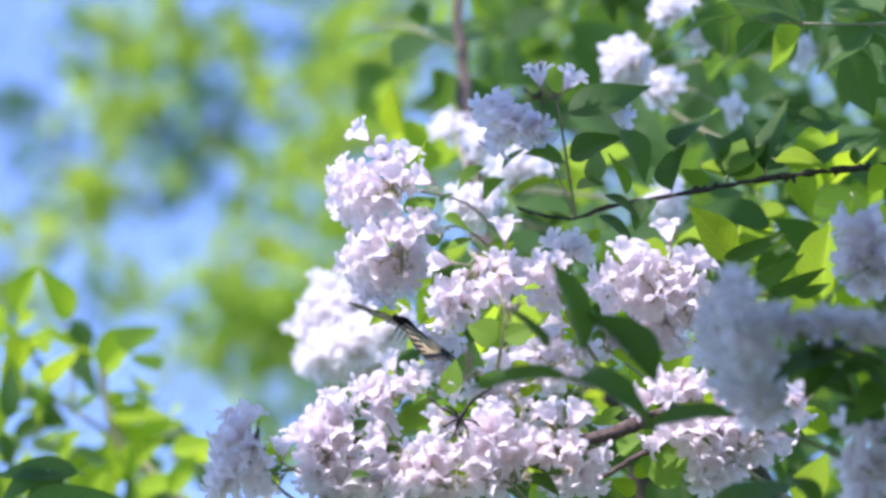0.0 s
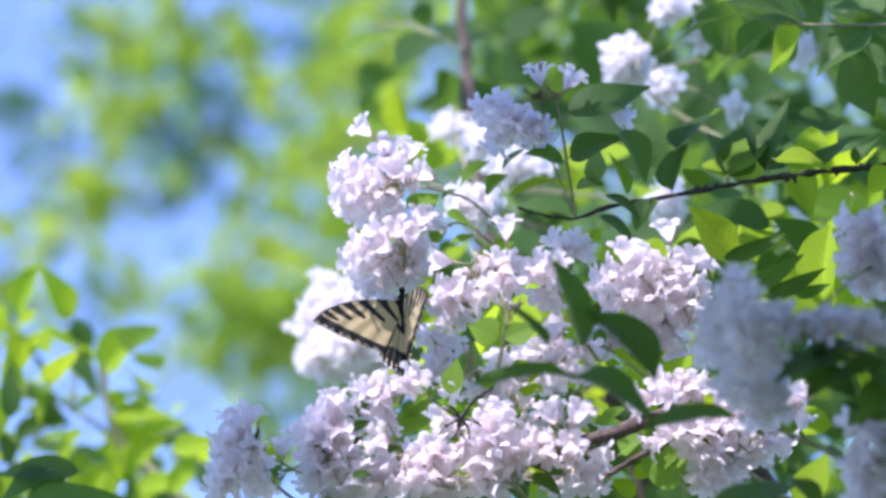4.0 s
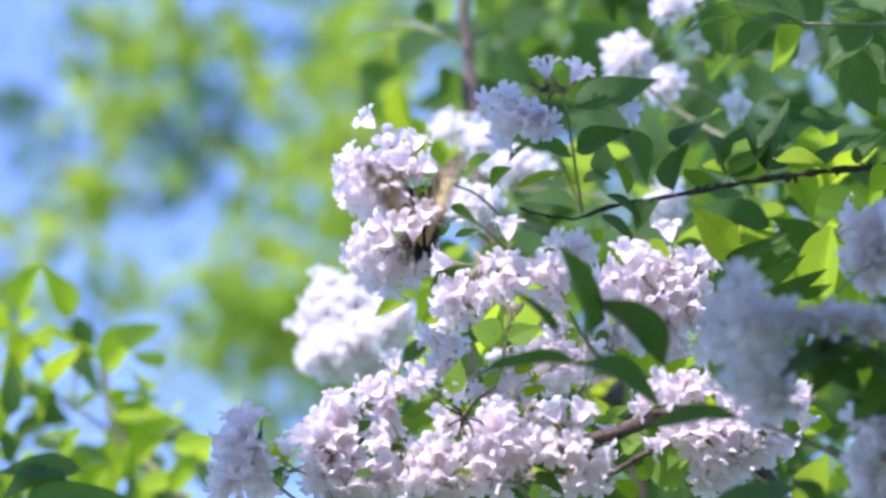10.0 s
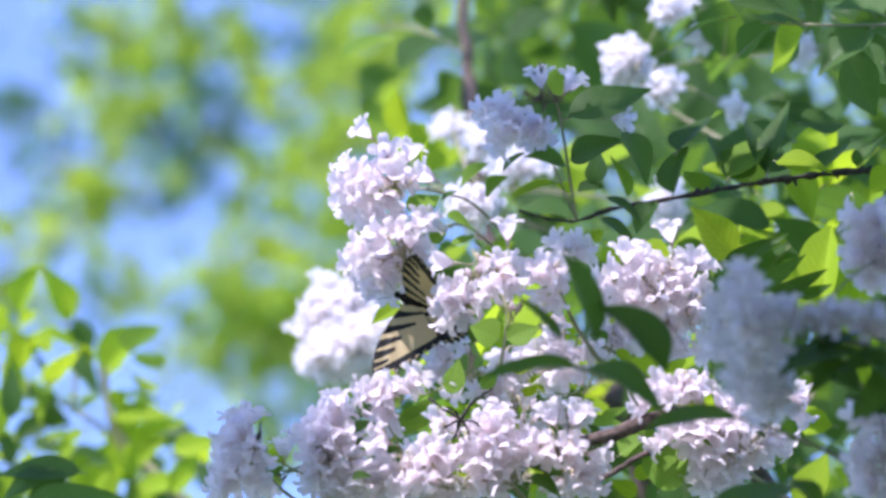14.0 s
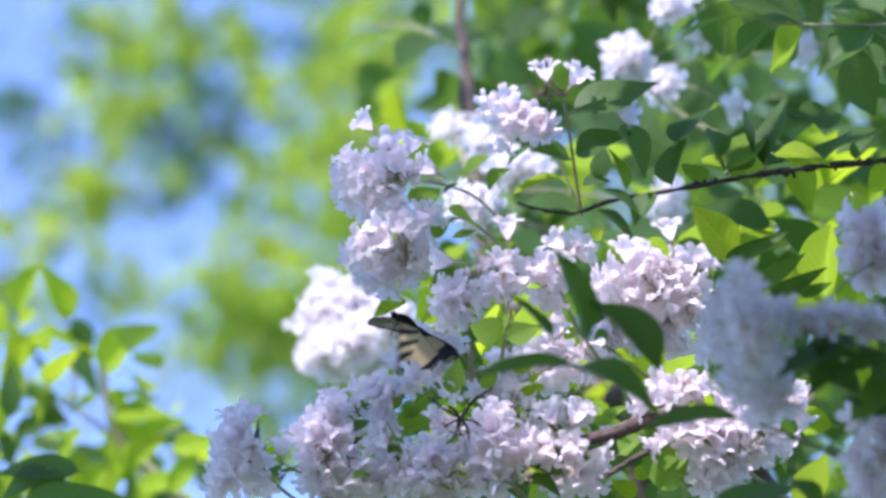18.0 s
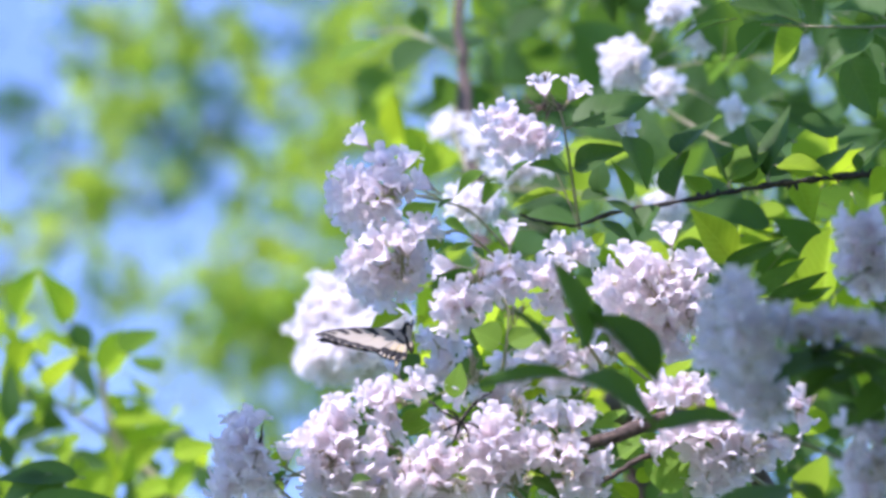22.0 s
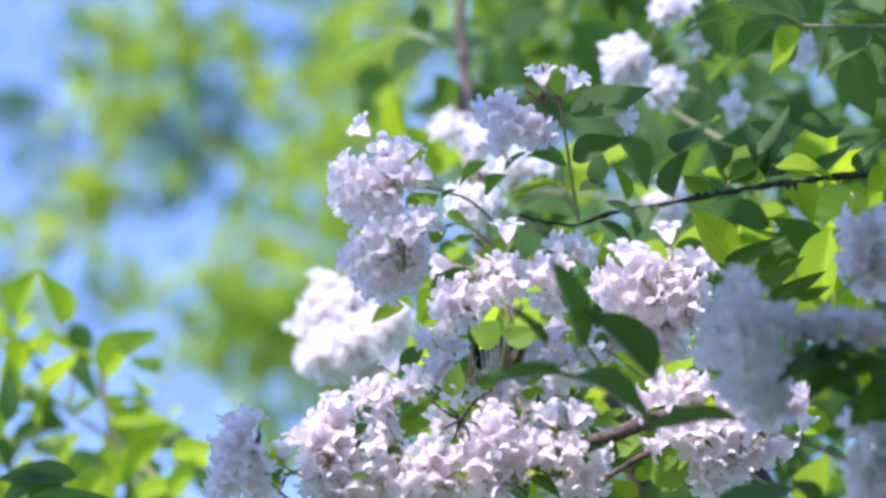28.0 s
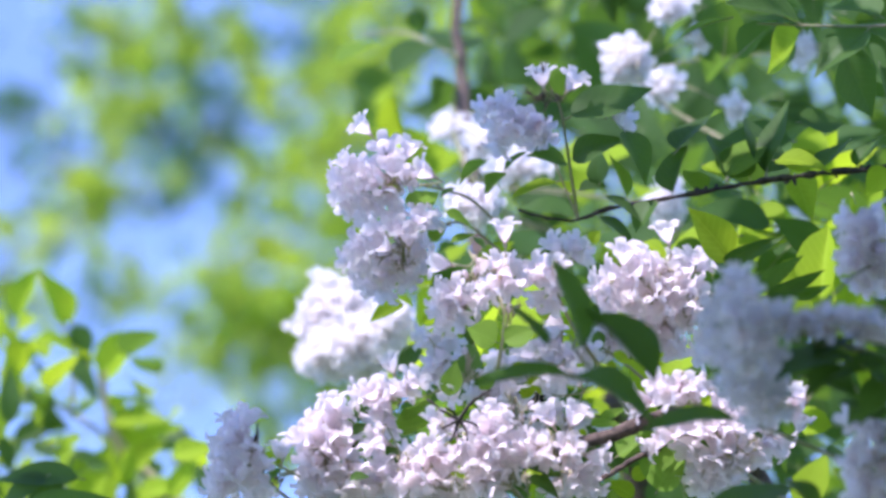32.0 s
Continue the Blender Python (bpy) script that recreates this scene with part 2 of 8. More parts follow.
SIMPLE_LEAVES = [mesh_of("leaf", leaf_bm(*f, 7, 4), LEAF, TWIG) for f in LEAF_FORMS]
LIT_LEAVES = [mesh_of("leaf", leaf_bm(*f), LIT_LEAF, TWIG) for f in LEAF_FORMS]
YOUNG_LIT_LEAVES = [mesh_of("leaf", leaf_bm(*f), YOUNG_LIT, TWIG) for f in LEAF_FORMS]


# ---- ground ----
bm = bmesh.new()
bmesh.ops.create_circle(bm, cap_ends=True, segments=64, radius=600)
ground = new("ground", mesh_of("ground", bm, GRASS))
tagged(ground, "wide mown green lawn under the bush and trees", "ground", kind="structure")

# ---- the beauty bush ----
BASE = Vector((0.30, 2.45, 0.0))
bush = new("beauty_bush")
bush.location = BASE
tagged(bush, "flowering beauty bush covered in pale pink bell flowers", "bush")


def leaf_pose(base, tip, face, width):
    """The pose of a leaf from its base to its tip, its upper side turned to the given way."""
    y = Vector(tip) - Vector(base)
    length = y.length
    y.normalize()
    z = Vector(face) - y * Vector(face).dot(y)
    z.normalize()
    x = y.cross(z)
    m = Matrix((x, y, z)).transposed().to_4x4()
    return Matrix.Translation(base) @ m @ Matrix.Diagonal((length * width, length, length, 1))


class Sprig:
    """A twig of the bush: one stem mesh that carries its flowers and leaves."""

    def __init__(self, anchor, owner=None, name="twig", young=False):
        self.young = young
        self.anchor = Vector(anchor)
        self.owner = owner or bush
        self.name = name
        self.stems = []
        self.spent = []
        self.kids = []
        self.ob = None

    def stem(self, pts, r0, r1, seg=6, steps=5, jitter=0.0, knots=0.0, spent=False):
        path = smooth_path(pts, steps, jitter)
        k = len(path) - 1
        (self.spent if spent else self.stems).append((path, [r0 + (r1 - r0) * i / k for i in range(k + 1)], seg, knots))
        return self

    # the two brighter leaf colours also stand in for sun on the leaf
    def leaf(self, base, tip, w=1.0, face=(0, -0.55, 0.8), kind=None, young=None, lit=False):
        me = (LIT_LEAVES if lit else YOUNG_LIT_LEAVES if (self.young if young is None else young) else LEAVES)[random.randrange(4) if kind is None else kind]
        self.kids.append(("leaf", me, leaf_pose(base, tip, face, w)))
        return self

    def flower(self, mouth, way, size=1.0, kind=None, bud=False, spent=False):
        me = CALYX_MESH if spent else random.choice(BUDS) if bud else FLOWERS[random.randrange(len(FLOWERS)) if kind is None else kind]
        way = Vector(way).normalized()
        size *= 0.84
        base = Vector(mouth) - way * 0.015 * size
        self.kids.append(("calyx" if spent else "bud" if bud else "flower", me,
                          Matrix.Translation(base) @ aim(way, random.uniform(0, 6.28)) @ Matrix.Diagonal((size, size, size, 1))))
        return base

    def cluster(self, centre, rx, ry, rz, n, lean=(0, -0.6, 0.25), size=1.0, buds=0, core=None):
        """A head of flowers: the mouths spread over an oval of rx, ry, rz cm, facing outward and towards lean."""
        c = Vector(centre)
        core = Vector(core) if core is not None else c - UPW * ry * 0.004 + FWD * rz * 0.004
        self.stems.append((smooth_path([self.anchor, (self.anchor + core) / 2 + Vector((0, 0, 0.004)), core], 4), [0.0005] * 9, 5, 0))
        n = int(n * (1.3 if size > 1.2 else 1.2) + 0.5)
        for i in range(n + buds):
            f = (i + 0.5) / (n + buds)
            a = i * 2.39996 + random.uniform(-0.3, 0.3)
            rad = math.sqrt(f) * random.uniform(0.7, 1.35) * (1.3 if i % 5 == 0 and size < 1.2 else 1.05)
            ex, ey = rad * math.cos(a), rad * math.sin(a)
            ez = -math.sqrt(max(0.0, 1 - min(1, ex * ex + ey * ey))) * random.uniform(0.2, 1.0)
            off = Vector((ex * rx * 0.01, 0, 0)) + UPW * ey * ry * 0.01 + FWD * ez * rz * 0.01
            way = (Vector((ex, 0, 0)) + UPW * (ey * 0.8) + FWD * ez * 0.6).normalized() * 0.95 + Vector(lean) * 0.8
            way += Vector((random.gauss(0, 0.5), random.gauss(0, 0.5), random.gauss(0, 0.5)))
            base = self.flower(c + off, way, size * random.uniform(0.86, 1.08), bud=i >= n)
            mid = base * 0.5 + core * 0.5 + Vector((0, 0, 0.003))
            self.stems.append(([core, mid, base], [0.0007, 0.0005, 0.0004], 4, 0))
        return self

    def bells(self, core, rows, size=1.06):
        """Single flowers on short stalks from a core: x, y and d cm of the mouth, its heading in the view in degrees and its turn to the viewer."""
        for x, y, d, angle, facing in rows:
            side = math.sqrt(max(0.0, 1 - facing * facing))
            way = Vector((math.cos(radians(angle)) * side, 0, 0)) + UPW * math.sin(radians(angle)) * side - FWD * facing
            way += Vector((random.gauss(0, 0.1), random.gauss(0, 0.1), random.gauss(0, 0.1)))
            base = self.flower(at(x, y, d), way, size * random.uniform(0.92, 1.06))
            self.stems.append((smooth_path([core, (Vector(core) + base) / 2 + Vector((0, 0, -0.002)), base], 3), [0.0005] * 7, 4, 0))
        return self

    def buds(self, centre, wide, high, n, lean):
        """Closed buds and spent calyces round a centre."""
        for _ in range(n):
            e, u = random.uniform(-1, 1), random.uniform(-1, 1)
            base = self.flower(Vector(centre) + Vector((e * wide, random.uniform(-0.004, 0.004), u * high)),
                               Vector((e * 0.7, 0, u * 0.5)) + Vector(lean), 0.85, bud=True)
            self.stems.append(([Vector(centre) + FWD * 0.006, base], [0.0005, 0.0004], 4, 0))
        return self

    def calyces(self, core, rows):
        """Empty calyces on bare stalks, as in bells()."""
        for x, y, d, angle, facing in rows:
            side = math.sqrt(max(0.0, 1 - facing * facing))
            way = Vector((math.cos(radians(angle)) * side, 0, 0)) + UPW * math.sin(radians(angle)) * side - FWD * facing
            base = self.flower(at(x, y, d), way, 0.8, kind=0, spent=True)
            self.stems.append((smooth_path([core, (Vector(core) + base) / 2 + UPW * 0.002, base], 3), [0.0003] * 7, 4, 0))
        return self

    def make(self, joined=False, material=None, label=""):
        bm = bmesh.new()
        for path, radii, seg, knots in self.stems if joined else self.stems[:1]:
            tube(bm, [p - self.anchor for p in path], radii, seg, 0, knots)
        ob = part(self.name, bm, material or TWIG, self.owner, label, self.anchor - self.owner.location)
        self.ob = ob
        for path, radii, seg, knots in [] if joined else self.stems[1:]:
            bm = bmesh.new()
            tube(bm, [p - self.anchor for p in path], radii, seg, 0, knots)
            part("stalk", bm, material or TWIG, ob)
        for path, radii, seg, knots in self.spent:
            bm = bmesh.new()
            tube(bm, [p - self.anchor for p in path], radii, seg, 0, knots)
            part("spent_stalk", bm, DARK_BARK, ob, "dry dark stalk whose flowers have fallen")
        if joined:
            ob["kind"] = "stuff"
            massed(ob, self.kids, self.anchor)
        else:
            for nm, me, m in self.kids:
                k = new(nm, me)
                k.parent = ob
                k.matrix_basis = Matrix.Translation(-self.anchor) @ m
        return self


def massed(parent, kids, origin):
    """Flowers and leaves too far off to pick apart, joined by kind."""
    shapes = {}
    for kind, name, swap in (("flower", "flower_head", PETAL_FAR_LIT), ("leaf", "foliage", LEAF_FAR), ("lit", "fresh_foliage", YOUNG_LIT_FAR)):
        verts, faces, slots = [], [], []
        for nm, me, m in kids:
            if ("lit" if me in YOUNG_LIT_LEAVES else "leaf" if nm == "leaf" else "flower") != kind:
                continue
            if kind != "flower":
                me = SIMPLE_LEAVES[(YOUNG_LIT_LEAVES if kind == "lit" else LEAVES).index(me)]
            if me not in shapes:
                shapes[me] = ([v.co.copy() for v in me.vertices], [tuple(p.vertices) for p in me.polygons], [p.material_index for p in me.polygons])
            first = len(verts)
            move = Matrix.Translation(-origin) @ m
            verts += [move @ v for v in shapes[me][0]]
            faces += [tuple(k + first for k in f) for f in shapes[me][1]]
            slots += shapes[me][2]
        if not verts:
            continue
        me = bpy.data.meshes.new(name)
        me.from_pydata(verts, [], faces)
        me.materials.append(swap)
        me.materials.append(CALYX if kind == "flower" else TWIG)
        me.polygons.foreach_set("material_index", slots)
        me.polygons.foreach_set("use_smooth", [True] * len(faces))
        ob = new(name, me)
        ob.parent = parent
        ob["kind"] = "stuff"


# main canes, from the ground up behind the flowers
canes = Sprig(BASE, name="cane")
canes.stem([BASE, BASE + Vector((0.02, -0.05, 0.7)), at(23.33, -21.88, 54), at(14.42, -16.28, 37.8), at(9.32, -18.06, 10)], 0.016, 0.006, 8, 6, 0.002)
canes.make(material=BARK, label="brown woody cane rising from the ground")
cane2 = Sprig(BASE + Vector((0.05, 0.03, 0)), name="cane")
cane2.stem([BASE + Vector((0.05, 0.03, 0)), BASE + Vector((0.12, 0.05, 0.8)), at(29.70, -11.69, 59.4), at(25.88, 0.53, 12), at(22.31, 3.59, 3)], 0.014, 0.003, 8, 6, 0.001)
cane2.stem([at(22.31, 3.59, 7), at(20.79, 3.80, 5), at(19.26, 3.64, 5), at(16.96, 3.44, 5), at(14.67, 3.13, 5), at(12.89, 2.83, 5), at(10.09, 2.32, 5),
            at(7.54, 1.86, 5.5), at(6.01, 1.35, 6), at(4.48, 1.50, 6), at(3.41, 1.81, 6)], 0.0015, 0.0005, 8, 6, 0.0003, 1.0)
for k in range(22):
    t = random.random()
    p = at(19.26, 3.64, 5).lerp(at(12.89, 2.83, 5), t * 1.25) + Vector((0, 0, 0.0004 * math.sin(9 * t)))
    way = Vector((random.uniform(-0.5, 0.5), random.uniform(-0.5, 0.3), random.choice((-1, 1, 1)))).normalized() * random.uniform(0.0012, 0.003)
    cane2.stem([p, p + way * 0.6, p + way], 0.0009, 0.0004, 5, 2, 0, 0.6)
cane2.make(material=DARK_BARK, label="dark knotted twig with bud scars")
cane3 = Sprig(BASE + Vector((-0.06, 0.02, 0)), name="cane")
cane3.stem([BASE + Vector((-0.06, 0.02, 0)), BASE + Vector((-0.1, 0.1, 0.9)), at(10.09, -16.79, 67.5), at(5.50, -6.60, 59.4), at(1.94, 0.53, 64.8), at(1.38, 5.12, 67.5), at(1.02, 8.18, 70.2), at(0.82, 12.76, 72.9)], 0.012, 0.0022, 7, 6, 0.002, 0.4)
cane3.make(material=BARK)
cane4 = Sprig(at(6.01, -8.76, -2), name="cane")
cane4.stem([at(6.01, -8.76, -2), at(7.79, -8.33, -1), at(9.32, -7.74), at(11.36, -7.57, 2), at(13.65, -9.14, 5), at(16.20, -14.24, 12)], 0.0026, 0.005, 8, 6, 0.0003, 0.15)
cane4.stem([at(6.65, -10.62, -2), at(7.92, -9.91, -1.5), at(9.32, -9.14, -1), at(11.36, -8.89, 1), at(14.42, -9.91, 5)], 0.0011, 0.0018, 6, 5, 0.0004, 0.3)
cane4.make(material=BARK, label="brown woody branch among the flowers")

# the flower heads that hang at the outer edge
upper = Sprig(at(0.15, 2.57, 6))
upper.stem([at(2.95, 0.53, 9), at(1.43, 2.06, 8), at(0.15, 2.57, 6), at(-1.12, 2.83, 5), at(-2.14, 3.03, 5)], 0.0007, 0.0005)
upper.bells(at(-2.01, 3.03, 5), [(-3.74, 5.58, 3, 130, .5), (-2.55, 4.51, 2.5, 100, .9), (-1.45, 4.66, 4, 70, .2), (-0.97, 3.52, 2.5, 140, .5), (-4.53, 4.02, 3.5, 135, .3), (-4.84, 3.18, 3.5, 175, .35),
                           (-4.76, 2.42, 3.5, 195, .35), (-4.38, 1.68, 4, 230, .3), (-3.92, 3.59, 2.8, 150, .5), (-4.05, 2.78, 2.4, 185, .5), (-3.29, 3.29, 2.2, 165, .5)])
upper.bells(at(-2.01, 2.83, 5), [(-2.95, 2.78, 2, 200, .6), (-3.67, 2.11, 2.8, 210, .5), (-3.03, 1.76, 2.6, 240, .5), (-2.39, 2.27, 1.8, 250, .7), (-2.04, 1.55, 2.6, 265, .4), (-2.14, 3.59, 2.2, 80, .7),
                           (-1.58, 3.13, 2.2, 30, .6), (-2.39, 3.97, 3.4, 100, .5), (-3.41, 3.85, 4, 120, .2), (-3.67, 1.43, 4, 225, .4)])
upper.cluster(at(-2.85, 2.83, 5), 1.2, 1.0, 0.6, 4, (-0.35, -0.6, 0.3), core=at(-2.14, 3.03, 6), size=1.05)
upper.leaf(at(-0.99, 3.90, 5), at(-0.69, 5.27, 5), 0.62, (-0.9, -0.3, 0.2), young=True)
upper.leaf(at(-1.68, 1.76, 3), at(-0.15, 2.62, 4), 1.1, (0.1, -0.8, 0.5), 0, lit=True)
upper.leaf(at(2.09, 4.00, 6), at(0.71, 2.88, 5), 0.95, (-0.4, -0.6, 0.4), lit=True)
upper.leaf(at(1.88, 2.62, 6), at(2.65, 3.44, 5), 1.3, (0.2, -0.9, 0.3), 1, lit=True)
upper.leaf(at(-2.95, 2.62, 2.2), at(-2.14, 2.95, 1.8), 0.6, (0.1, -0.8, 0.5), young=True)
upper.leaf(at(-0.10, 2.27, 5), at(0.41, 2.83, 4.5), 1.0, (0.1, -0.8, 0.5), 2)
upper.buds(at(-2.14, 3.34, 1.6), 0.012, 0.008, 9, (0, -0.7, 0.4))
upper.make()

middle = Sprig(at(0.41, 1.04, 6))
middle.stem([at(2.95, -0.48, 8), at(1.17, 1.04, 5), at(-0.10, 1.04, 6.5), at(-1.63, 0.41, 6.5)], 0.0007, 0.0005)
middle.bells(at(-1.83, 0.28, 6.5), [(-0.99, 1.55, 1.4, 60, .6), (-0.41, 1.25, 2.4, 20, .4), (-1.50, 0.79, 1, 80, .6), (-2.14, 0.99, 1, 110, .6), (-3.29, 0.99, 1.6, 140, .4), (-3.97, 0.36, 2, 160, .35),
                              (-4.38, -0.53, 2.4, 190, .35), (-3.67, -0.03, 1.4, 170, .5), (-3.41, -0.74, 2.2, 200, .5), (-4.05, -1.04, 3.4, 215, .3), (-2.85, 0.28, 1, 150, .6)])
middle.bells(at(-1.83, 0.03, 6.5), [(-2.52, -0.36, 3, 220, .7), (-3.16, -1.50, 4.2, 230, .45), (-2.39, -1.25, 3.6, 250, .6), (-1.76, -0.74, 3.2, 280, .7), (-1.25, 0.03, 3, 10, .6), (-0.82, -0.53, 3.8, 330, .45),
                              (-2.65, -2.06, 5, 250, .3), (-1.58, -1.55, 4.2, 280, .4), (-0.69, 0.36, 4, 20, .4), (-3.67, -1.71, 5, 225, .3)])
middle.cluster(at(-2.60, -0.36, 4.6), 1.4, 1.4, 0.8, 6, (-0.4, -0.6, 0.15), core=at(-1.76, 0.28, 7), size=1.05)
middle.buds(at(-1.76, 0.03, 2), 0.010, 0.012, 7, (0, -0.7, 0.2))
middle.leaf(at(0.05, 1.66, 2), at(1.53, 1.10, 2), 1.05, (0.1, -0.8, 0.6), 1, lit=True)
middle.leaf(at(-0.56, 0.28, 3), at(0.20, 0.99, 3), 1.15, (0.2, -0.8, 0.4), 3, lit=True)
middle.leaf(at(0.28, 0.23, 2), at(1.48, 0.74, 2), 1.1, (0.1, -0.6, 0.7), 0, lit=True)
middle.leaf(at(1.43, 0.53, 3), at(1.99, 0.03, 2), 0.7, (0.2, -0.5, 0.8))
middle.leaf(at(-1.63, -2.52, 8.5), at(-3.29, -3.08, 8), 0.75, (-0.3, -0.9, 0.3), 1, young=True)
middle.leaf(at(-1.25, -2.65, 9), at(-2.14, -2.01, 8), 0.9, (-0.1, -0.9, 0.4), 0, young=True)
middle.leaf(at(-0.99, -4.30, 9), at(-2.01, -5.45, 8), 1.1, (-0.1, -0.9, 0.4), 2)
middle.make()

# the head in front of the butterfly
front = Sprig(at(2.70, -3.03))
front.stem([at(2.57, -5.32, 1), at(2.78, -4.05, 0.5), at(2.78, -2.52, 0.5), at(2.45, -1.50, 0.5), at(1.99, -0.74, 0.5)], 0.0005, 0.0004)
front.bells(at(2.78, -1.25, 0.8), [(2.83, 1.15, 0, 90, .15), (3.16, -0.64, 0, 15, .4), (2.57, -0.38, .3, 100, .3), (2.83, -1.30, -.8, 270, .6), (2.14, -1.76, -1, 240, .6), (3.08, -1.71, -.5, 300, .5)])
front.bells(at(1.55, -0.28, 0.5), [(-0.36, -0.53, -.5, 182, .12), (2.04, -0.84, .6, 320, .3)])
front.bells(at(1.17, -2.52, 0.6), [(0.48, -1.63, -1, 120, .6), (-0.15, -1.76, -.8, 170, .35), (0.41, -2.45, -1.2, 225, .7), (1.22, -1.94, -.8, 60, .5), (1.68, -2.45, -.9, 345, .35),
                             (-0.20, -2.70, -.9, 200, .4), (0.05, -3.46, -.8, 250, .35), (0.79, -3.08, -.5, 280, .5)])
front.bells(at(0.15, -4.56, 7), [(-0.92, -3.85, 6.5, 190, .45), (-0.36, -4.20, 6, 240, .5), (0.41, -4.18, 6, 270, .6), (-0.48, -5.12, 4, 190, .4), (-0.20, -5.63, 4, 250, .4), (-0.74, -5.78, 4.5, 220, .4), (0.15, -4.97, 4, 300, .5)])
front.bells(at(-2.29, -5.78, 8), [(-2.39, -4.92, 6.5, 120, .45)])
front.buds(at(1.63, -0.36, 0.3), 0.012, 0.007, 7, (0.1, -0.4, 0.9))
front.buds(at(3.08, -2.39, 0), 0.010, 0.008, 7, (0.1, -0.5, 0.7))
front.buds(at(1.22, -4.56, 2), 0.010, 0.012, 8, (0.0, -0.6, 0.5))
front.leaf(at(2.55, -4.15, -3), at(1.17, -3.44, -3), 1.75, (-0.25, -0.95, 0.25), 0, lit=True)
front.leaf(at(2.75, -4.15, -3), at(4.28, -3.34, -3), 1.25, (0.25, -0.9, 0.35), 1, lit=True)
front.stem([at(2.50, -5.32, -1), at(2.60, -4.71, -2.5), at(2.85, -2.78, -2.8), at(2.45, -1.76, -1)], 0.0004, 0.0003, 4)
front.leaf(at(1.22, -0.99, 1.2), at(1.94, -1.50, 1), 1.2, (0, -0.8, 0.4))
front.leaf(at(3.08, -0.94, 2), at(3.85, -0.36, 2), 1.3, (0, -0.8, 0.4), young=True)
front.leaf(at(2.90, -2.01, 1.5), at(3.77, -1.63, 2), 1.0, (0, -0.6, 0.7))
front.leaf(at(0.33, -6.67, -1.5), at(0.56, -4.92, -1.5), 1.35, (-0.6, -0.8, 0.2), 0, lit=True)
front.leaf(at(1.43, -4.30, 0), at(1.12, -3.03, 0), 0.8, (-0.5, -0.8, 0.3), 2)
front.make()

# the top head, with a loose stalk of buds
top = Sprig(at(6.06, 1.25, 7))
top.stem([at(6.06, 1.25, 7), at(5.81, 2.83, 6.5), at(5.50, 4.87, 6), at(5.12, 6.65, 5.5), at(4.36, 7.16, 5)], 0.0009, 0.0005)
top.stem([at(5.12, 6.65, 5.5), at(5.37, 6.85, 5.5), at(5.81, 7.16, 5)], 0.0004, 0.0004, 4)
top.bells(at(4.48, 7.03, 5.5), [(4.36, 7.92, 5, 95, .55), (5.93, 7.67, 5, 60, .4)])
top.bells(at(3.72, 6.14, 6.5), [(1.73, 6.27, 5, 185, .35), (2.57, 6.65, 5, 120, .5), (2.95, 6.14, 4.6, 150, .7), (2.24, 5.50, 5, 210, .5), (2.45, 4.56, 5, 240, .4), (3.08, 5.25, 4.4, 230, .7),
                           (3.85, 4.99, 5, 270, .5), (4.10, 5.68, 4.6, 200, .6), (4.61, 5.32, 5, 330, .45), (4.48, 4.87, 5.2, 290, .4), (3.34, 5.76, 4.4, 120, .8)])
top.bells(at(7.41, 5.93, 7), [(8.25, 5.76, 6, 330, .3)])
top.cluster(at(2.83, 5.63, 7), 0.8, 0.8, 0.6, 2, (-0.35, -0.6, -0.05), core=at(3.72, 6.14, 7), size=1.0)
top.calyces(at(4.94, 6.85, 5.5), [(3.34, 7.28, 5, 150, .3), (4.18, 7.21, 5, 120, .3), (4.48, 8.69, 5, 90, .1), (3.72, 6.52, 5, 200, .3), (4.10, 6.39, 5, 240, .4), (5.55, 6.52, 5, 320, .4),
                             (3.85, 8.18, 5, 130, .2), (4.69, 7.03, 5, 80, .4), (5.63, 6.90, 5, 20, .3), (3.59, 6.90, 5, 170, .3)])
top.leaf(at(5.45, 5.81, 5.5), at(9.37, 7.56, 6), 0.95, (-0.25, -0.85, 0.5), 0)
top.leaf(at(5.63, 3.97, 6), at(8.00, 5.27, 5), 1.1, (-0.2, -0.9, 0.4), 1)
top.leaf(at(5.65, 3.80, 6), at(3.72, 4.25, 5), 1.05, (0.1, -0.85, 0.5), 3)
top.leaf(at(2.70, 3.46, 7), at(3.34, 4.56, 6), 0.7, (-0.9, -0.4, 0.3), 2)
top.leaf(at(5.20, 3.03, 8), at(2.90, 2.42, 7), 0.9, (0, -0.6, 0.8), 0, young=True)
top.leaf(at(5.88, 2.45, 8), at(5.12, 3.08, 8), 1.0, (0.3, -0.8, 0.5), 1, young=True)
top.leaf(at(6.01, 1.30, 14), at(3.52, 2.27, 14), 1.05, (0, -0.6, 0.8), 1)
top.leaf(at(7.03, 2.83, 9), at(6.78, 4.56, 9), 1.2, (-0.5, -0.7, 0.3), 1)
top.leaf(at(6.01, 2.57, 9), at(7.41, 2.83, 9), 1.0, (0.5, -0.6, 0.6), 3)
top.make()

# heads right of the middle
centre = Sprig(at(5.50, -3.03, 2))
centre.stem([at(7.03, -5.07, 4), at(6.01, -3.54, 3), at(5.25, -2.01, 1.5), at(4.99, -0.99, 1)], 0.001, 0.0006)
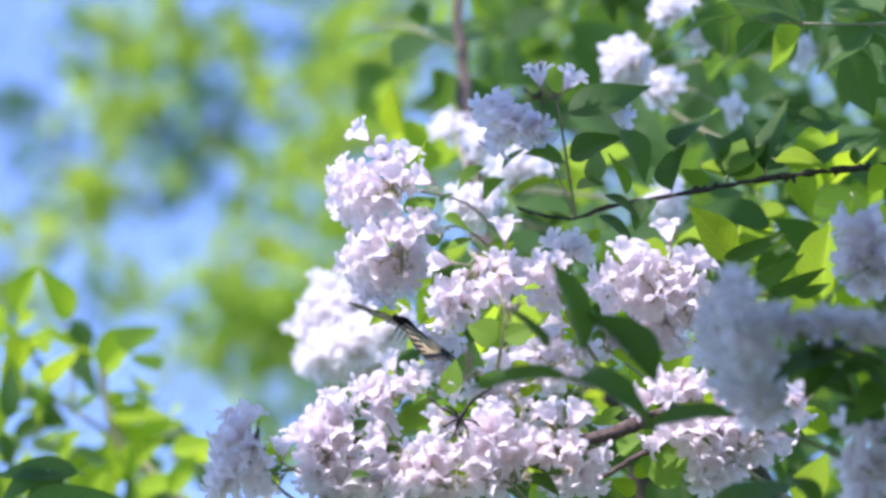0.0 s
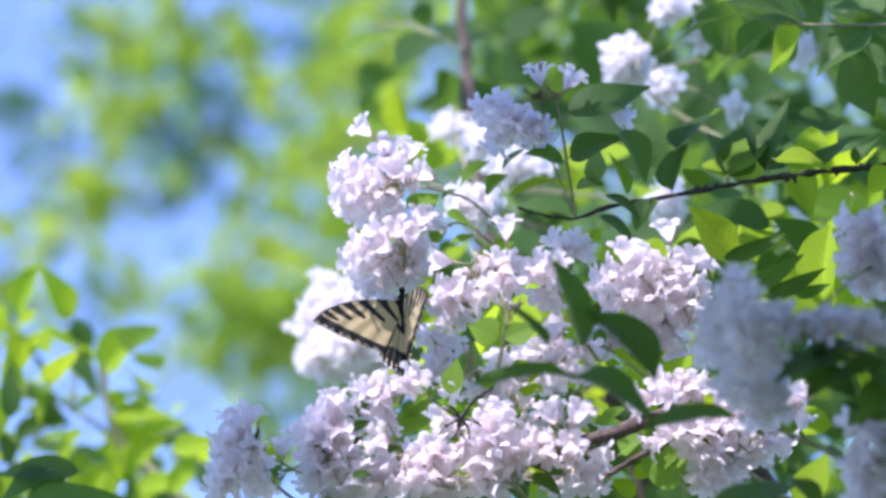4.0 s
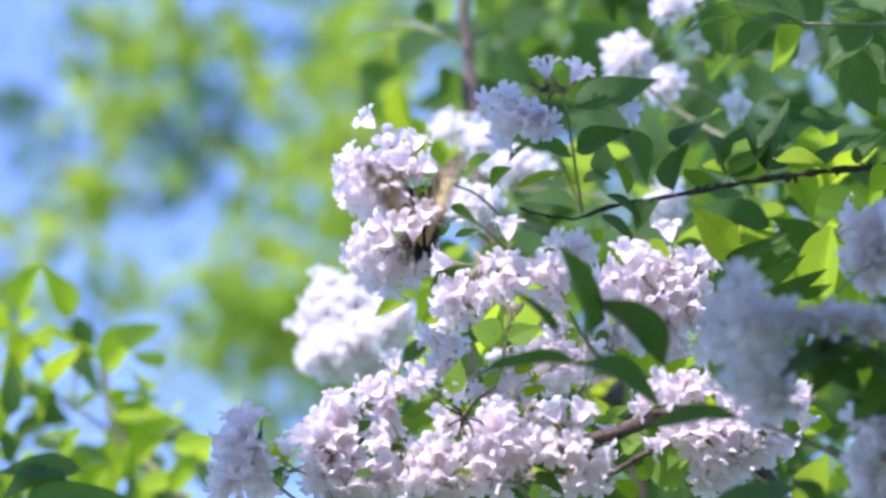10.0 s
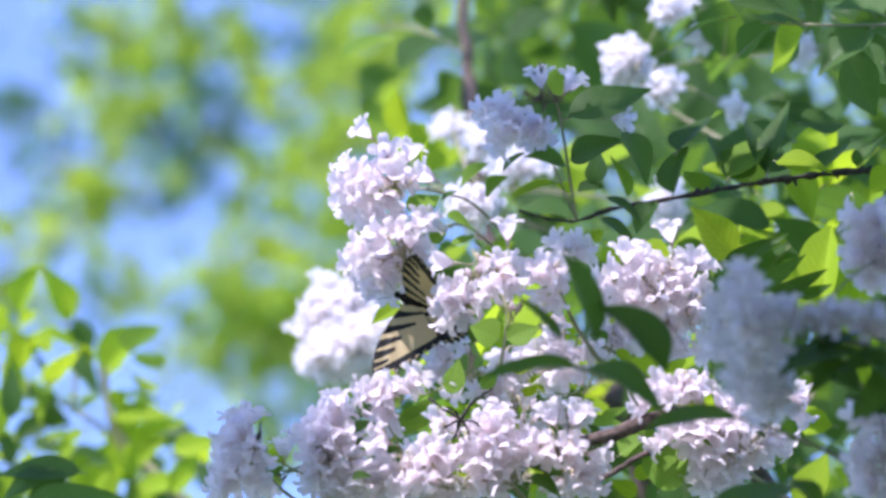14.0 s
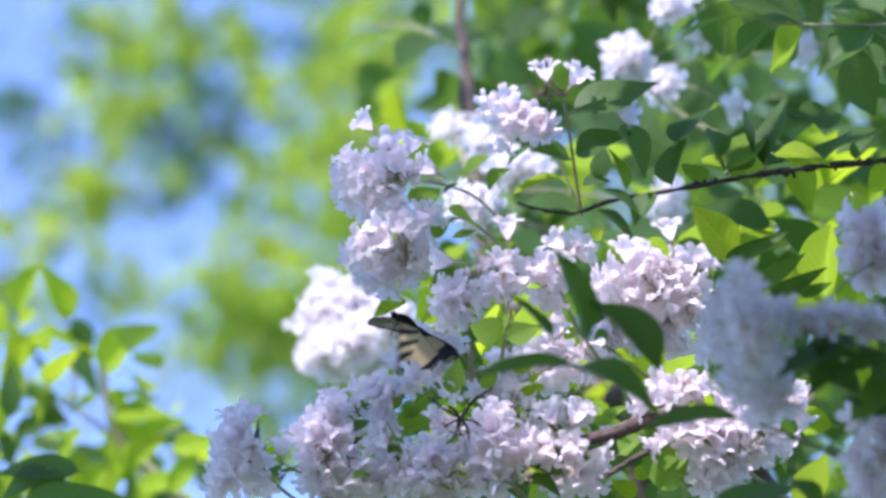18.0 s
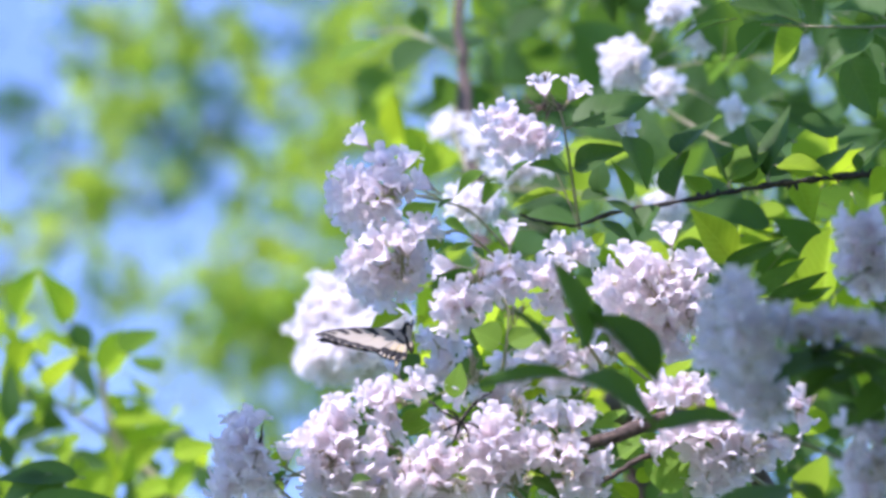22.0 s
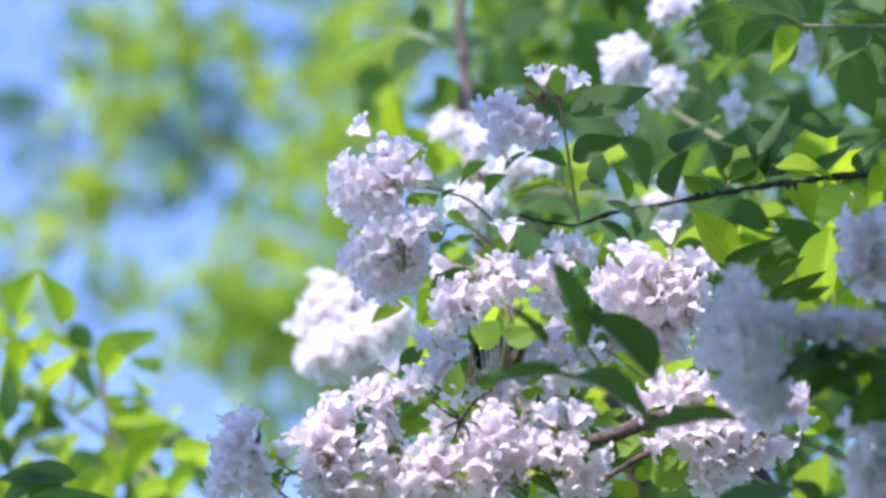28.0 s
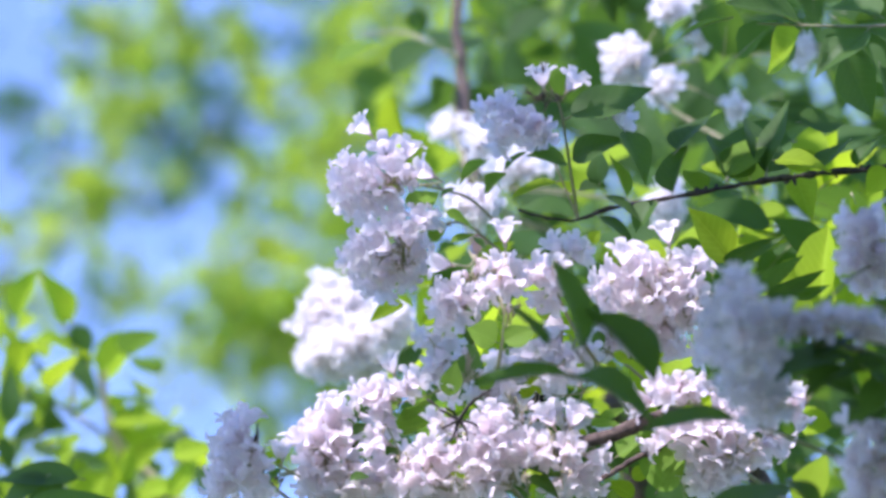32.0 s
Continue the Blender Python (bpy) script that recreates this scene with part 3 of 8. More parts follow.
centre.bells(at(4.87, -1.76, 2), [(4.30, -0.59, -.3, 120, .5), (5.12, -0.64, 0, 70, .5), (3.77, -1.25, 0, 185, .2), (4.61, -1.30, -.6, 230, .6), (5.25, -1.43, 0, 330, .5), (4.99, -2.45, .3, 250, .5), (4.23, -2.19, .8, 210, .5), (5.12, -3.34, 2, 270, .4)])
centre.bells(at(5.63, -0.23, 6), [(4.94, 0.41, 4, 150, .5), (6.14, 0.41, 5, 60, .6), (6.52, -0.28, 5, 0, .4), (5.50, 0.10, 5, 100, .6)])
centre.bells(at(7.67, -1.63, 4), [(6.90, -1.43, 2.5, 180, .4), (7.03, -2.06, 2.5, 220, .3)])
centre.leaf(at(3.85, -0.74, 3), at(3.41, -1.25, 3), 1.2, (0, -0.8, 0.4), young=True)
centre.leaf(at(6.78, 0.28, 4), at(7.16, 0.92, 4), 1.3, (0, -0.8, 0.4), young=True)
centre.leaf(at(7.85, -0.10, 5), at(7.23, 0.48, 5), 0.9, (0, -0.8, 0.4), young=True)
centre.make()

right = Sprig(at(11.36, -2.01, 2))
right.stem([at(15.69, -4.05, 9), at(13.40, -2.52, 5), at(11.36, -1.76, 2.5), at(10.09, -1.50, 2)], 0.0013, 0.0007)
right.bells(at(9.70, -1.63, 3), [(8.23, 0.03, 0, 110, .5), (8.74, -0.74, -.3, 150, .5), (7.54, -0.94, .3, 180, .3), (7.72, -1.94, .3, 215, .4), (8.48, -1.50, -.4, 200, .6), (9.12, -0.23, .4, 60, .4), (9.45, -0.74, 0, 165, .2),
                            (8.81, -2.52, -.2, 230, .5), (9.32, -1.88, -.6, 120, .8), (9.70, -2.52, -.6, 250, .8), (10.34, -2.14, -.3, 300, .7), (8.30, -2.52, .4, 210, .4), (10.09, -1.04, 0, 80, .6)])
right.bells(at(10.72, -2.01, 3.4), [(11.36, -0.28, 1, 70, .6), (12.00, -0.53, 1.5, 40, .4), (10.98, -0.79, .8, 110, .5), (10.72, -1.50, .2, 60, .6), (11.61, -1.68, .4, 10, .4), (10.98, -2.78, 0, 290, .6), (10.72, -3.34, .3, 215, .3),
                              (11.61, -2.65, .5, 340, .4), (9.32, -3.46, 1, 250, .6), (10.09, -4.10, 1.4, 260, .5), (11.74, -4.05, .6, 170, .3), (11.61, -4.76, .8, 215, .3), (10.60, -4.61, 2.2, 270, .4)])
right.bells(at(10.09, -0.48, 2.5), [(10.09, 0.99, 1, 105, .45)])
right.cluster(at(9.83, -2.39, 2.4), 1.7, 1.9, 0.9, 22, (-0.15, -0.6, 0.2), core=at(10.09, -2.01, 4), size=1.08)
right.buds(at(9.32, -1.38, -0.6), 0.012, 0.010, 6, (-0.3, -0.6, 0.4))
right.buds(at(10.98, -2.65, -0.2), 0.010, 0.014, 6, (0, -0.6, 0.2))
right.stem([at(10.09, -1.50, 2), at(10.14, -0.74, 2), at(10.09, -0.36, 2)], 0.0005, 0.0004, 4)
right.leaf(at(10.39, -0.74, 1.2), at(8.81, -1.50, 0), 0.4, (0, -0.6, 0.7), 1)
right.leaf(at(9.07, 0.41, 3), at(10.39, -0.36, 2), 0.9, (0.2, -0.8, 0.4), 1, young=True)
right.leaf(at(13.14, -0.53, -2), at(11.18, 1.96, -3), 0.95, (0.2, -1.0, 0.1), 3, young=True)
right.leaf(at(17.09, -3.03, -4.5), at(17.40, 1.30, -0.5), 0.46, (-0.3, -0.7, 0.7), 3, young=True)
right.leaf(at(12.51, -0.53, -3), at(15.49, 0.61, -4), 0.36, (0.1, -0.9, -0.35), 1)
right.leaf(at(13.70, -2.01, -4), at(16.15, -0.43, -5), 0.58, (0.0, -0.9, -0.35), 2)
right.leaf(at(14.42, -2.27, -4), at(17.27, -0.94, -5), 0.42, (0.1, -0.9, -0.35), 0)
right.leaf(at(15.82, -2.14, -4), at(17.47, -1.63, -4.5), 0.5, (0.1, -0.9, -0.35), 1)
right.stem([at(13.40, -3.03, -2), at(13.91, -2.22, -4), at(15.69, -2.06, -4)], 0.0008, 0.0006, 5)
right.make()

stray = Sprig(at(7.54, -4.56, 6))
stray.stem([at(10.09, -6.60, 8), at(8.56, -5.32, 7), at(7.54, -4.56, 6), at(6.78, -4.05, 5)], 0.0008, 0.0005)
stray.bells(at(5.50, -5.32, 6), [(4.48, -4.18, 4, 180, .5), (5.12, -4.56, 4, 250, .6), (5.76, -4.87, 4, 200, .6), (6.65, -4.61, 4, 330, .6), (3.72, -4.36, 5, 150, .4)])
stray.bells(at(4.23, -6.34, 5), [(2.83, -5.88, 4, 200, .5), (5.25, -5.76, 3, 240, .6), (5.88, -5.63, 3, 120, .6), (4.48, -6.14, 4, 250, .4), (3.08, -6.27, 3.5, 300, .3)])
stray.cluster(at(4.61, -5.07, 8), 1.9, 1.1, 0.8, 11, (-0.1, -0.6, 0.3), core=at(4.99, -5.58, 9), size=1.05)
stray.cluster(at(2.19, -6.34, 5), 1.2, 0.7, 0.6, 6, (-0.1, -0.6, 0.3), core=at(2.70, -6.60, 6), size=1.05)
stray.cluster(at(5.50, -7.74, 5), 1.5, 0.8, 0.7, 6, (0, -0.6, 0.3), core=at(5.76, -7.87, 6), size=1.05)
stray.cluster(at(7.67, -3.80, 7), 1.0, 0.8, 0.6, 5, (0, -0.6, 0.3), core=at(7.79, -4.05, 8), size=1.05)
stray.buds(at(3.34, -6.60, 2), 0.012, 0.008, 8, (0, -0.5, 0.7))
stray.leaf(at(3.85, -5.71, 4), at(4.69, -6.34, 4), 1.1, (0.1, -0.8, 0.4), young=True)
stray.leaf(at(3.08, -5.58, 4), at(4.10, -5.27, 4), 1.1, (0.1, -0.8, 0.4), young=True)
stray.leaf(at(4.48, -3.67, 4), at(3.72, -4.05, 4), 1.2, (0.1, -0.8, 0.4), young=True)
stray.leaf(at(7.67, -4.56, 5), at(8.69, -5.07, 5), 1.1, (0.2, -0.8, 0.4), young=True)
stray.leaf(at(7.41, -5.07, 5), at(8.05, -5.20, 5), 1.2, (0.2, -0.8, 0.4), young=True)
stray.leaf(at(7.03, -3.54, 5), at(7.23, -4.69, 5), 1.0, (0.2, -0.9, 0.3))
stray.leaf(at(9.70, -5.45, 5), at(10.98, -4.30, 5), 1.2, (0.2, -0.9, 0.3), young=True)
stray.leaf(at(4.23, -2.65, 4), at(5.12, -3.03, 4), 1.2, (0.2, -0.9, 0.3), young=True)
stray.leaf(at(3.59, -6.72, 4), at(4.36, -5.58, 4), 0.9, (0.3, -0.8, 0.3), young=True)
stray.make()

# dark leaves that hang nearer the camera
near = Sprig(at(6.52, -4.81, -27), name="leafy_shoot")
near.stem([at(8.56, -7.11, -3), at(8.05, -6.34, -21.5), at(7.41, -5.45, -25.3), at(6.52, -4.81, -27), at(6.06, -3.80, -27)], 0.0007, 0.0005)
near.leaf(at(6.67, -4.36, -27), at(5.58, -0.23, -30.8), 0.58, (0.35, -0.9, 0.1), 0)
near.leaf(at(6.52, -2.52, -27), at(9.98, -5.45, -30.2), 0.82, (0.5, -0.5, 0.7), 3)
near.leaf(at(5.12, -4.25, -27), at(3.01, -1.81, -25.1), 0.42, (0.5, -0.8, 0.4), 0)
near.leaf(at(6.06, -5.37, -27), at(1.48, -5.45, -29.9), 0.55, (0.0, -0.7, 0.7), 0)
near.leaf(at(5.76, -5.45, -27), at(9.78, -6.34, -30.8), 0.9, (0.0, -0.5, 0.85), 1)
near.make(label="shoot with smooth dark green leaves")
near2 = Sprig(at(13.40, -7.49, -25.1), name="leafy_shoot")
near2.stem([at(19.77, -10.42, -25.1), at(17.47, -9.20, -25.1), at(15.44, -8.33, -25.1), at(13.40, -7.54, -25.1)], 0.0009, 0.0007)
near2.leaf(at(13.45, -7.57, -25.1), at(9.07, -7.67, -28), 0.6, (0.0, -0.7, 0.7), 0)
near2.leaf(at(16.00, -10.62, -27), at(11.41, -11.28, -30.8), 1.0, (0.0, -0.45, 0.9), 2)
near2.leaf(at(15.69, -10.29, -27), at(17.47, -11.82, -28.9), 1.0, (0.3, -0.6, 0.7), 1)
near2.make(label="shoot with smooth dark green leaves")

# bottom mass of flowers
low = Sprig(at(2.95, -10.42, -1))
low.stem([at(5.50, -14.24, 4), at(3.97, -11.69, 1), at(2.70, -10.16, -1), at(1.94, -9.14, -2)], 0.0015, 0.0008)
low.bells(at(5.12, -9.14, -1), [(6.06, -7.26, -3, 75, .45), (4.69, -7.26, -2, 120, .5), (7.28, -9.35, -3, 350, .3), (5.76, -8.76, -3.2, 90, .7), (5.76, -9.30, -3.4, 270, .6), (4.48, -8.79, -3.2, 140, .7), (3.59, -8.53, -3, 110, .5),
                          (3.72, -9.09, -3.4, 200, .6), (4.61, -9.45, -3.2, 250, .5), (6.39, -10.06, -2.8, 320, .5), (6.83, -10.42, -2.5, 340, .3), (6.01, -10.83, -3, 280, .5), (5.12, -10.93, -2, 250, .4), (6.93, -10.98, -2.5, 310, .4)])
low.bells(at(2.06, -9.14, -1), [(2.32, -7.16, -3, 90, .4), (2.95, -7.54, -2.5, 40, .4), (1.68, -7.67, -3, 140, .5), (2.19, -8.05, -3.6, 110, .7), (2.83, -8.30, -3.4, 30, .5), (1.43, -8.33, -3.4, 170, .5), (1.17, -9.07, -3.4, 200, .5),
                          (1.94, -8.94, -4, 230, .8), (2.57, -9.20, -3.8, 300, .7), (1.55, -9.83, -3.8, 240, .6), (2.45, -10.09, -3.6, 280, .6), (3.13, -9.45, -3.2, 330, .5), (1.43, -10.85, -3.8, 200, .5), (2.57, -10.85, -3.6, 320, .5), (2.06, -10.55, -3.4, 270, .6)])
low.bells(at(-0.99, -10.29, -1), [(-0.61, -8.69, -3, 110, .5), (-1.12, -9.20, -3.2, 160, .5), (0.15, -9.20, -3.2, 60, .5), (-0.36, -9.58, -3.6, 240, .8), (0.48, -9.58, -3.2, 330, .5), (-1.50, -9.83, -3.4, 170, .5), (-2.14, -10.09, -3.2, 140, .5), (-0.36, -10.47, -3.8, 270, .6),
                          (-1.12, -10.47, -4, 230, .8), (-2.01, -10.85, -3.8, 200, .6), (-2.78, -9.70, -3, 120, .5), (-3.41, -10.98, -3.4, 210, .5), (-3.03, -8.53, -3, 150, .5), (-2.95, -9.02, -3.2, 240, .5), (0.71, -10.47, -3.4, 20, .4)])
low.bells(at(0.41, -8.63, 2), [(-0.36, -7.56, 1, 100, .5), (0.03, -8.00, 1, 200, .5), (-1.63, -9.14, 0, 150, .5), (0.41, -8.25, 1, 300, .4)])
low.cluster(at(1.94, -9.53, -1.5), 2.2, 1.3, 0.8, 12, (-0.1, -0.6, 0.3), core=at(2.45, -10.16, 0), size=1.08)
low.cluster(at(-1.38, -10.55, -1.5), 2.2, 0.7, 0.8, 9, (-0.1, -0.6, 0.3), core=at(-0.61, -11.18, 0), size=1.08)
low.cluster(at(5.50, -9.53, -1), 1.4, 1.0, 0.8, 7, (0.1, -0.6, 0.3), core=at(5.12, -9.91, 0), size=1.08)
low.stem([at(0.71, -8.51, -2), at(0.79, -7.74, -4), at(1.55, -6.72, -4), at(2.24, -6.29, -4)], 0.0007, 0.0005, 5, 5, 0.0005, 0.8, spent=True)
low.stem([at(-0.61, -6.72, -3.6), at(-0.10, -7.16, -4), at(0.79, -7.67, -4)], 0.0005, 0.0005, 5, 5, 0.0005, 0.8, spent=True)
for a, b in ((at(0.79, -7.74, -3.5), at(0.15, -7.11, -4)), (at(0.79, -7.74, -3.5), at(1.68, -8.00, -4)), (at(0.79, -7.74, -3.5), at(0.03, -8.07, -4)), (at(0.79, -7.74, -3.5), at(1.17, -8.58, -4)), (at(0.79, -7.74, -3.5), at(0.41, -8.63, -4))):
    low.stem([a, (a + b) / 2 + Vector((0.001, 0, 0.001)), b], 0.0006, 0.0004, 5, 4, 0.0002, 0.8, spent=True)
low.buds(at(1.04, -8.25, -3), 0.014, 0.012, 9, (0, -0.4, 0.5))
low.buds(at(3.59, -7.49, -1), 0.010, 0.010, 8, (0, -0.5, 0.6))
low.buds(at(4.87, -8.13, -1), 0.012, 0.010, 8, (0, -0.5, 0.6))
low.buds(at(3.21, -9.91, -4), 0.010, 0.008, 6, (0, -0.6, 0.4))
low.buds(at(0.41, -10.16, -4), 0.012, 0.006, 7, (0, -0.6, 0.4))
low.buds(at(-1.63, -9.14, -3.4), 0.010, 0.008, 6, (0, -0.6, 0.4))
low.buds(at(-4.69, -10.80, -3), 0.010, 0.006, 6, (0, -0.5, 0.6))
for a, c, w, young in ((at(-2.14, -8.23, -1), at(-0.51, -7.72, -1), 1.2, None), (at(-1.83, -7.67, -1), at(-0.87, -6.90, -1), 1.1, None), (at(-2.75, -8.84, -2), at(-1.63, -9.55, -2.5), 1.3, False), (at(-2.45, -7.31, -1), at(-1.78, -6.55, -1), 1.1, None),
                       (at(-1.12, -7.49, -0.5), at(-0.61, -6.34, -0.5), 0.9, None), (at(-2.39, -8.76, -1), at(-2.04, -8.00, -1), 0.9, True), (at(-4.18, -9.02, -2), at(-3.67, -8.76, -2.5), 1.2, False), (at(3.52, -9.81, -3), at(5.55, -10.77, -3), 0.85, False)):
    low.leaf(a, c, w, (random.uniform(-0.3, 0.3), -0.8, 0.5), young=young is True, lit=young is None)
for a, c, w, young in ((at(5.50, -10.21, -2.4), at(3.62, -9.91, -3), 0.6, False), (at(3.59, -10.11, -3.6), at(4.53, -9.96, -3.8), 0.8, True), (at(7.08, -7.82, 3), at(8.41, -6.90, 3), 0.75, None), (at(6.65, -7.92, 2), at(8.15, -7.56, 2), 0.8, None),
                       (at(7.85, -9.35, 0), at(9.78, -8.18, 0), 1.25, None), (at(7.03, -9.91, 1), at(7.54, -9.53, 1), 1.3, True), (at(6.39, -8.00, 1), at(6.27, -8.76, 1), 1.1, True), (at(1.68, -6.34, 0), at(2.45, -5.45, 0), 1.1, None),
                       (at(-4.18, -10.37, -4), at(-3.21, -10.21, -4), 0.8, False), (at(0.41, -10.04, -3.4), at(1.17, -10.11, -4), 0.9, True), (at(4.48, -7.74, 0), at(3.72, -7.23, 0), 1.0, False), (at(5.50, -8.38, 0), at(4.61, -8.00, 0), 1.0, False)):
    low.leaf(a, c, w, (random.uniform(-0.3, 0.3), -0.8, 0.5), young=young is True, lit=young is None)
low.make()

lowl = Sprig(at(-3.16, -10.93, -1))
lowl.stem([at(0.92, -14.24, 4), at(-1.12, -12.46, 1), at(-3.16, -10.93, -1), at(-4.94, -9.65, -2)], 0.0014, 0.0007)
lowl.bells(at(-2.65, -6.98, 0), [(-3.80, -6.44, -2, 190, .3), (-3.29, -6.21, -2, 120, .5), (-2.39, -5.99, -1.8, 60, .4), (-2.85, -6.39, -2.2, 160, .6), (-1.50, -6.14, -1.2, 30, .4), (-1.22, -5.71, -1, 60, .4), (-2.65, -7.16, -2, 250, .5),
                          (-2.39, -8.05, -2, 270, .5), (-3.08, -7.67, -2.2, 230, .4), (0.41, -6.39, -1, 240, .3)])
lowl.bells(at(-4.94, -8.89, -1), [(-4.89, -6.60, -2.5, 95, .4), (-5.32, -7.03, -2.6, 150, .4), (-4.38, -7.16, -2.4, 40, .4), (-5.83, -7.54, -2.8, 140, .4), (-6.34, -8.30, -3, 160, .4), (-5.45, -8.30, -3.2, 200, .7), (-4.81, -7.79, -3, 60, .6),
                           (-4.64, -8.56, -3.2, 300, .5), (-7.23, -8.76, -3, 95, .15), (-6.09, -9.45, -3.2, 200, .5), (-5.20, -9.20, -3.4, 240, .6), (-4.13, -9.20, -3, 330, .4)])
lowl.bells(at(-4.69, -10.42, -1), [(-5.71, -10.09, -3.4, 230, .5), (-4.69, -9.96, -3.4, 270, .6), (-3.62, -9.96, -3.2, 320, .5), (-4.02, -10.72, -3.6, 280, .6), (-4.99, -10.88, -3.4, 250, .5), (-6.09, -10.72, -3.2, 215, .4)])
lowl.cluster(at(-5.20, -8.63, -1.5), 1.3, 1.4, 0.8, 9, (-0.2, -0.6, 0.3), core=at(-4.69, -9.14, 0), size=1.08)
lowl.cluster(at(-4.43, -10.42, -1.5), 1.6, 0.7, 0.8, 8, (-0.2, -0.6, 0.3), core=at(-3.67, -11.18, 0), size=1.08)
lowl.leaf(at(-3.16, -7.06, -1.6), at(-4.64, -7.62, -1.6), 1.25, (0.1, -0.85, 0.5), 1)
lowl.leaf(at(-4.38, -8.18, -2), at(-3.11, -7.74, -2.4), 0.9, (0.1, -0.85, 0.5), 0)
lowl.leaf(at(-2.14, -5.78, -1), at(-2.85, -5.43, -1), 0.8, (0.1, -0.7, 0.6), 1, young=True)
lowl.leaf(at(-7.11, -9.70, -4), at(-8.97, -11.28, -5), 0.34, (0.3, -0.7, 0.6), 0)
lowl.leaf(at(-7.74, -9.70, -3), at(-7.23, -8.84, -3), 1.2, (0.2, -0.9, 0.2), 3, young=True)
lowl.leaf(at(-7.23, -10.29, -2), at(-8.76, -11.18, -2), 1.1, (0.2, -0.9, 0.2), 1, young=True)
lowl.leaf(at(-4.18, -8.89, -2), at(-3.67, -8.51, -2.4), 1.2, (0.2, -0.9, 0.2), 1)
lowl.stem([at(-5.71, -10.42, -2), at(-6.72, -9.96, -3), at(-7.49, -9.53, -3.5)], 0.0006, 0.0004, 4)
lowl.calyces(at(-6.09, -10.42, -2), [(-7.62, -10.80, -3, 230, .2), (-5.83, -8.89, -4, 150, .4), (-8.00, -10.42, -3, 200, .3), (-4.94, -8.89, -4, 60, .4), (-4.69, -9.27, -4, 30, .4), (-6.21, -9.14, -4, 200, .4)])
lowl.make()

lowll = Sprig(at(-7.74, -10.67, -6))
lowll.stem([at(-4.18, -12.96, 2), at(-6.21, -11.69, -2), at(-7.74, -10.42, -6), at(-8.51, -9.14, -7)], 0.001, 0.0006)
lowll.bells(at(-8.30, -9.45, -6.5), [(-8.63, -7.36, -8, 60, .4), (-9.14, -7.79, -8, 120, .4), (-9.02, -8.56, -8.4, 150, .6), (-9.78, -8.30, -8, 150, .3), (-10.24, -8.81, -8, 190, .3), (-8.51, -9.07, -8.4, 250, .6), (-9.14, -9.45, -8.6, 200, .7),
                              (-9.91, -9.83, -8, 190, .5), (-8.13, -9.58, -8, 300, .5), (-10.29, -10.47, -8, 200, .4), (-9.53, -10.60, -8.4, 230, .6), (-10.16, -11.11, -8, 220, .4), (-7.95, -10.85, -8, 290, .5), (-9.40, -7.49, -7.6, 120, .3), (-8.63, -10.42, -8, 270, .6)])
lowll.cluster(at(-9.27, -9.14, -6.5), 0.9, 1.4, 0.7, 7, (-0.4, -0.6, 0.1), core=at(-8.51, -9.40, -6), size=1.05)
lowll.stem([at(-8.38, -9.14, -6.5), at(-8.35, -8.38, -8.6), at(-8.20, -7.74, -8.6)], 0.0006, 0.0004, 4, 5, 0.0006, 0.8, spent=True)
lowll.leaf(at(-10.34, -9.25, -6), at(-9.12, -8.89, -6.5), 0.45, (0.2, -0.8, 0.5), young=True)
lowll.make()

lowr = Sprig(at(12.63, -9.14))
lowr.stem([at(16.20, -11.69, 5), at(13.91, -10.16, 2), at(12.38, -8.63, -0.5)], 0.0013, 0.0007)
lowr.bells(at(10.60, -6.72, 0), [(9.70, -5.83, -1, 150, .4), (10.47, -5.99, -1.5, 110, .6), (11.16, -5.83, -1.2, 80, .4), (11.87, -6.14, -1.2, 40, .5), (10.21, -6.52, -1.8, 200, .6), (11.23, -6.52, -1.8, 290, .6), (8.86, -6.75, -.5, 175, .25), (8.74, -7.16, -.5, 190, .2), (9.58, -6.65, -.8, 150, .4)])
lowr.bells(at(12.25, -8.51, 0), [(9.88, -8.43, -2, 190, .3), (10.47, -8.05, -2, 150, .5), (9.37, -8.89, -1.5, 215, .3), (11.36, -7.92, -2.3, 120, .6), (12.12, -7.79, -2.4, 90, .6), (10.98, -8.89, -2, 230, .5), (12.89, -7.79, -2.2, 70, .5),
                           (12.12, -8.69, -2.6, 250, .8), (13.14, -8.43, -2.4, 300, .8), (13.65, -7.41, -1.5, 40, .4), (14.16, -7.67, -1.2, 0, .3), (11.49, -9.70, -1.8, 200, .5), (11.28, -10.47, -1.5, 220, .4), (12.25, -9.70, -2.4, 240, .7), (12.89, -9.32, -2.4, 270, .7)])
lowr.bells(at(13.40, -9.14, 0), [(11.74, -10.83, -1.8, 230, .5), (13.91, -9.20, -1.8, 310, .5), (14.67, -8.94, -1.2, 250, .6), (15.56, -8.94, -1, 330, .4), (14.93, -8.43, -1, 60, .5), (13.14, -10.21, -2, 270, .6), (14.29, -9.58, -1.4, 270, .5), (12.56, -10.60, -2, 250, .6),
                           (12.63, -6.65, -1, 80, .5), (13.27, -7.03, -1.2, 60, .5)])
lowr.bells(at(16.20, -7.11, 0), [(16.07, -6.34, -.5, 90, .4), (15.97, -7.03, -.8, 200, .6), (16.33, -7.79, -.8, 300, .5)])
lowr.cluster(at(12.38, -9.14, 0), 1.7, 1.3, 0.9, 14, (-0.1, -0.6, 0.3), core=at(12.89, -9.40, 1), size=1.05)
lowr.buds(at(13.40, -8.89, -2.6), 0.014, 0.012, 8, (0, -0.6, 0.3))
lowr.buds(at(11.74, -6.34, -1.6), 0.012, 0.008, 6, (0, -0.6, 0.4))
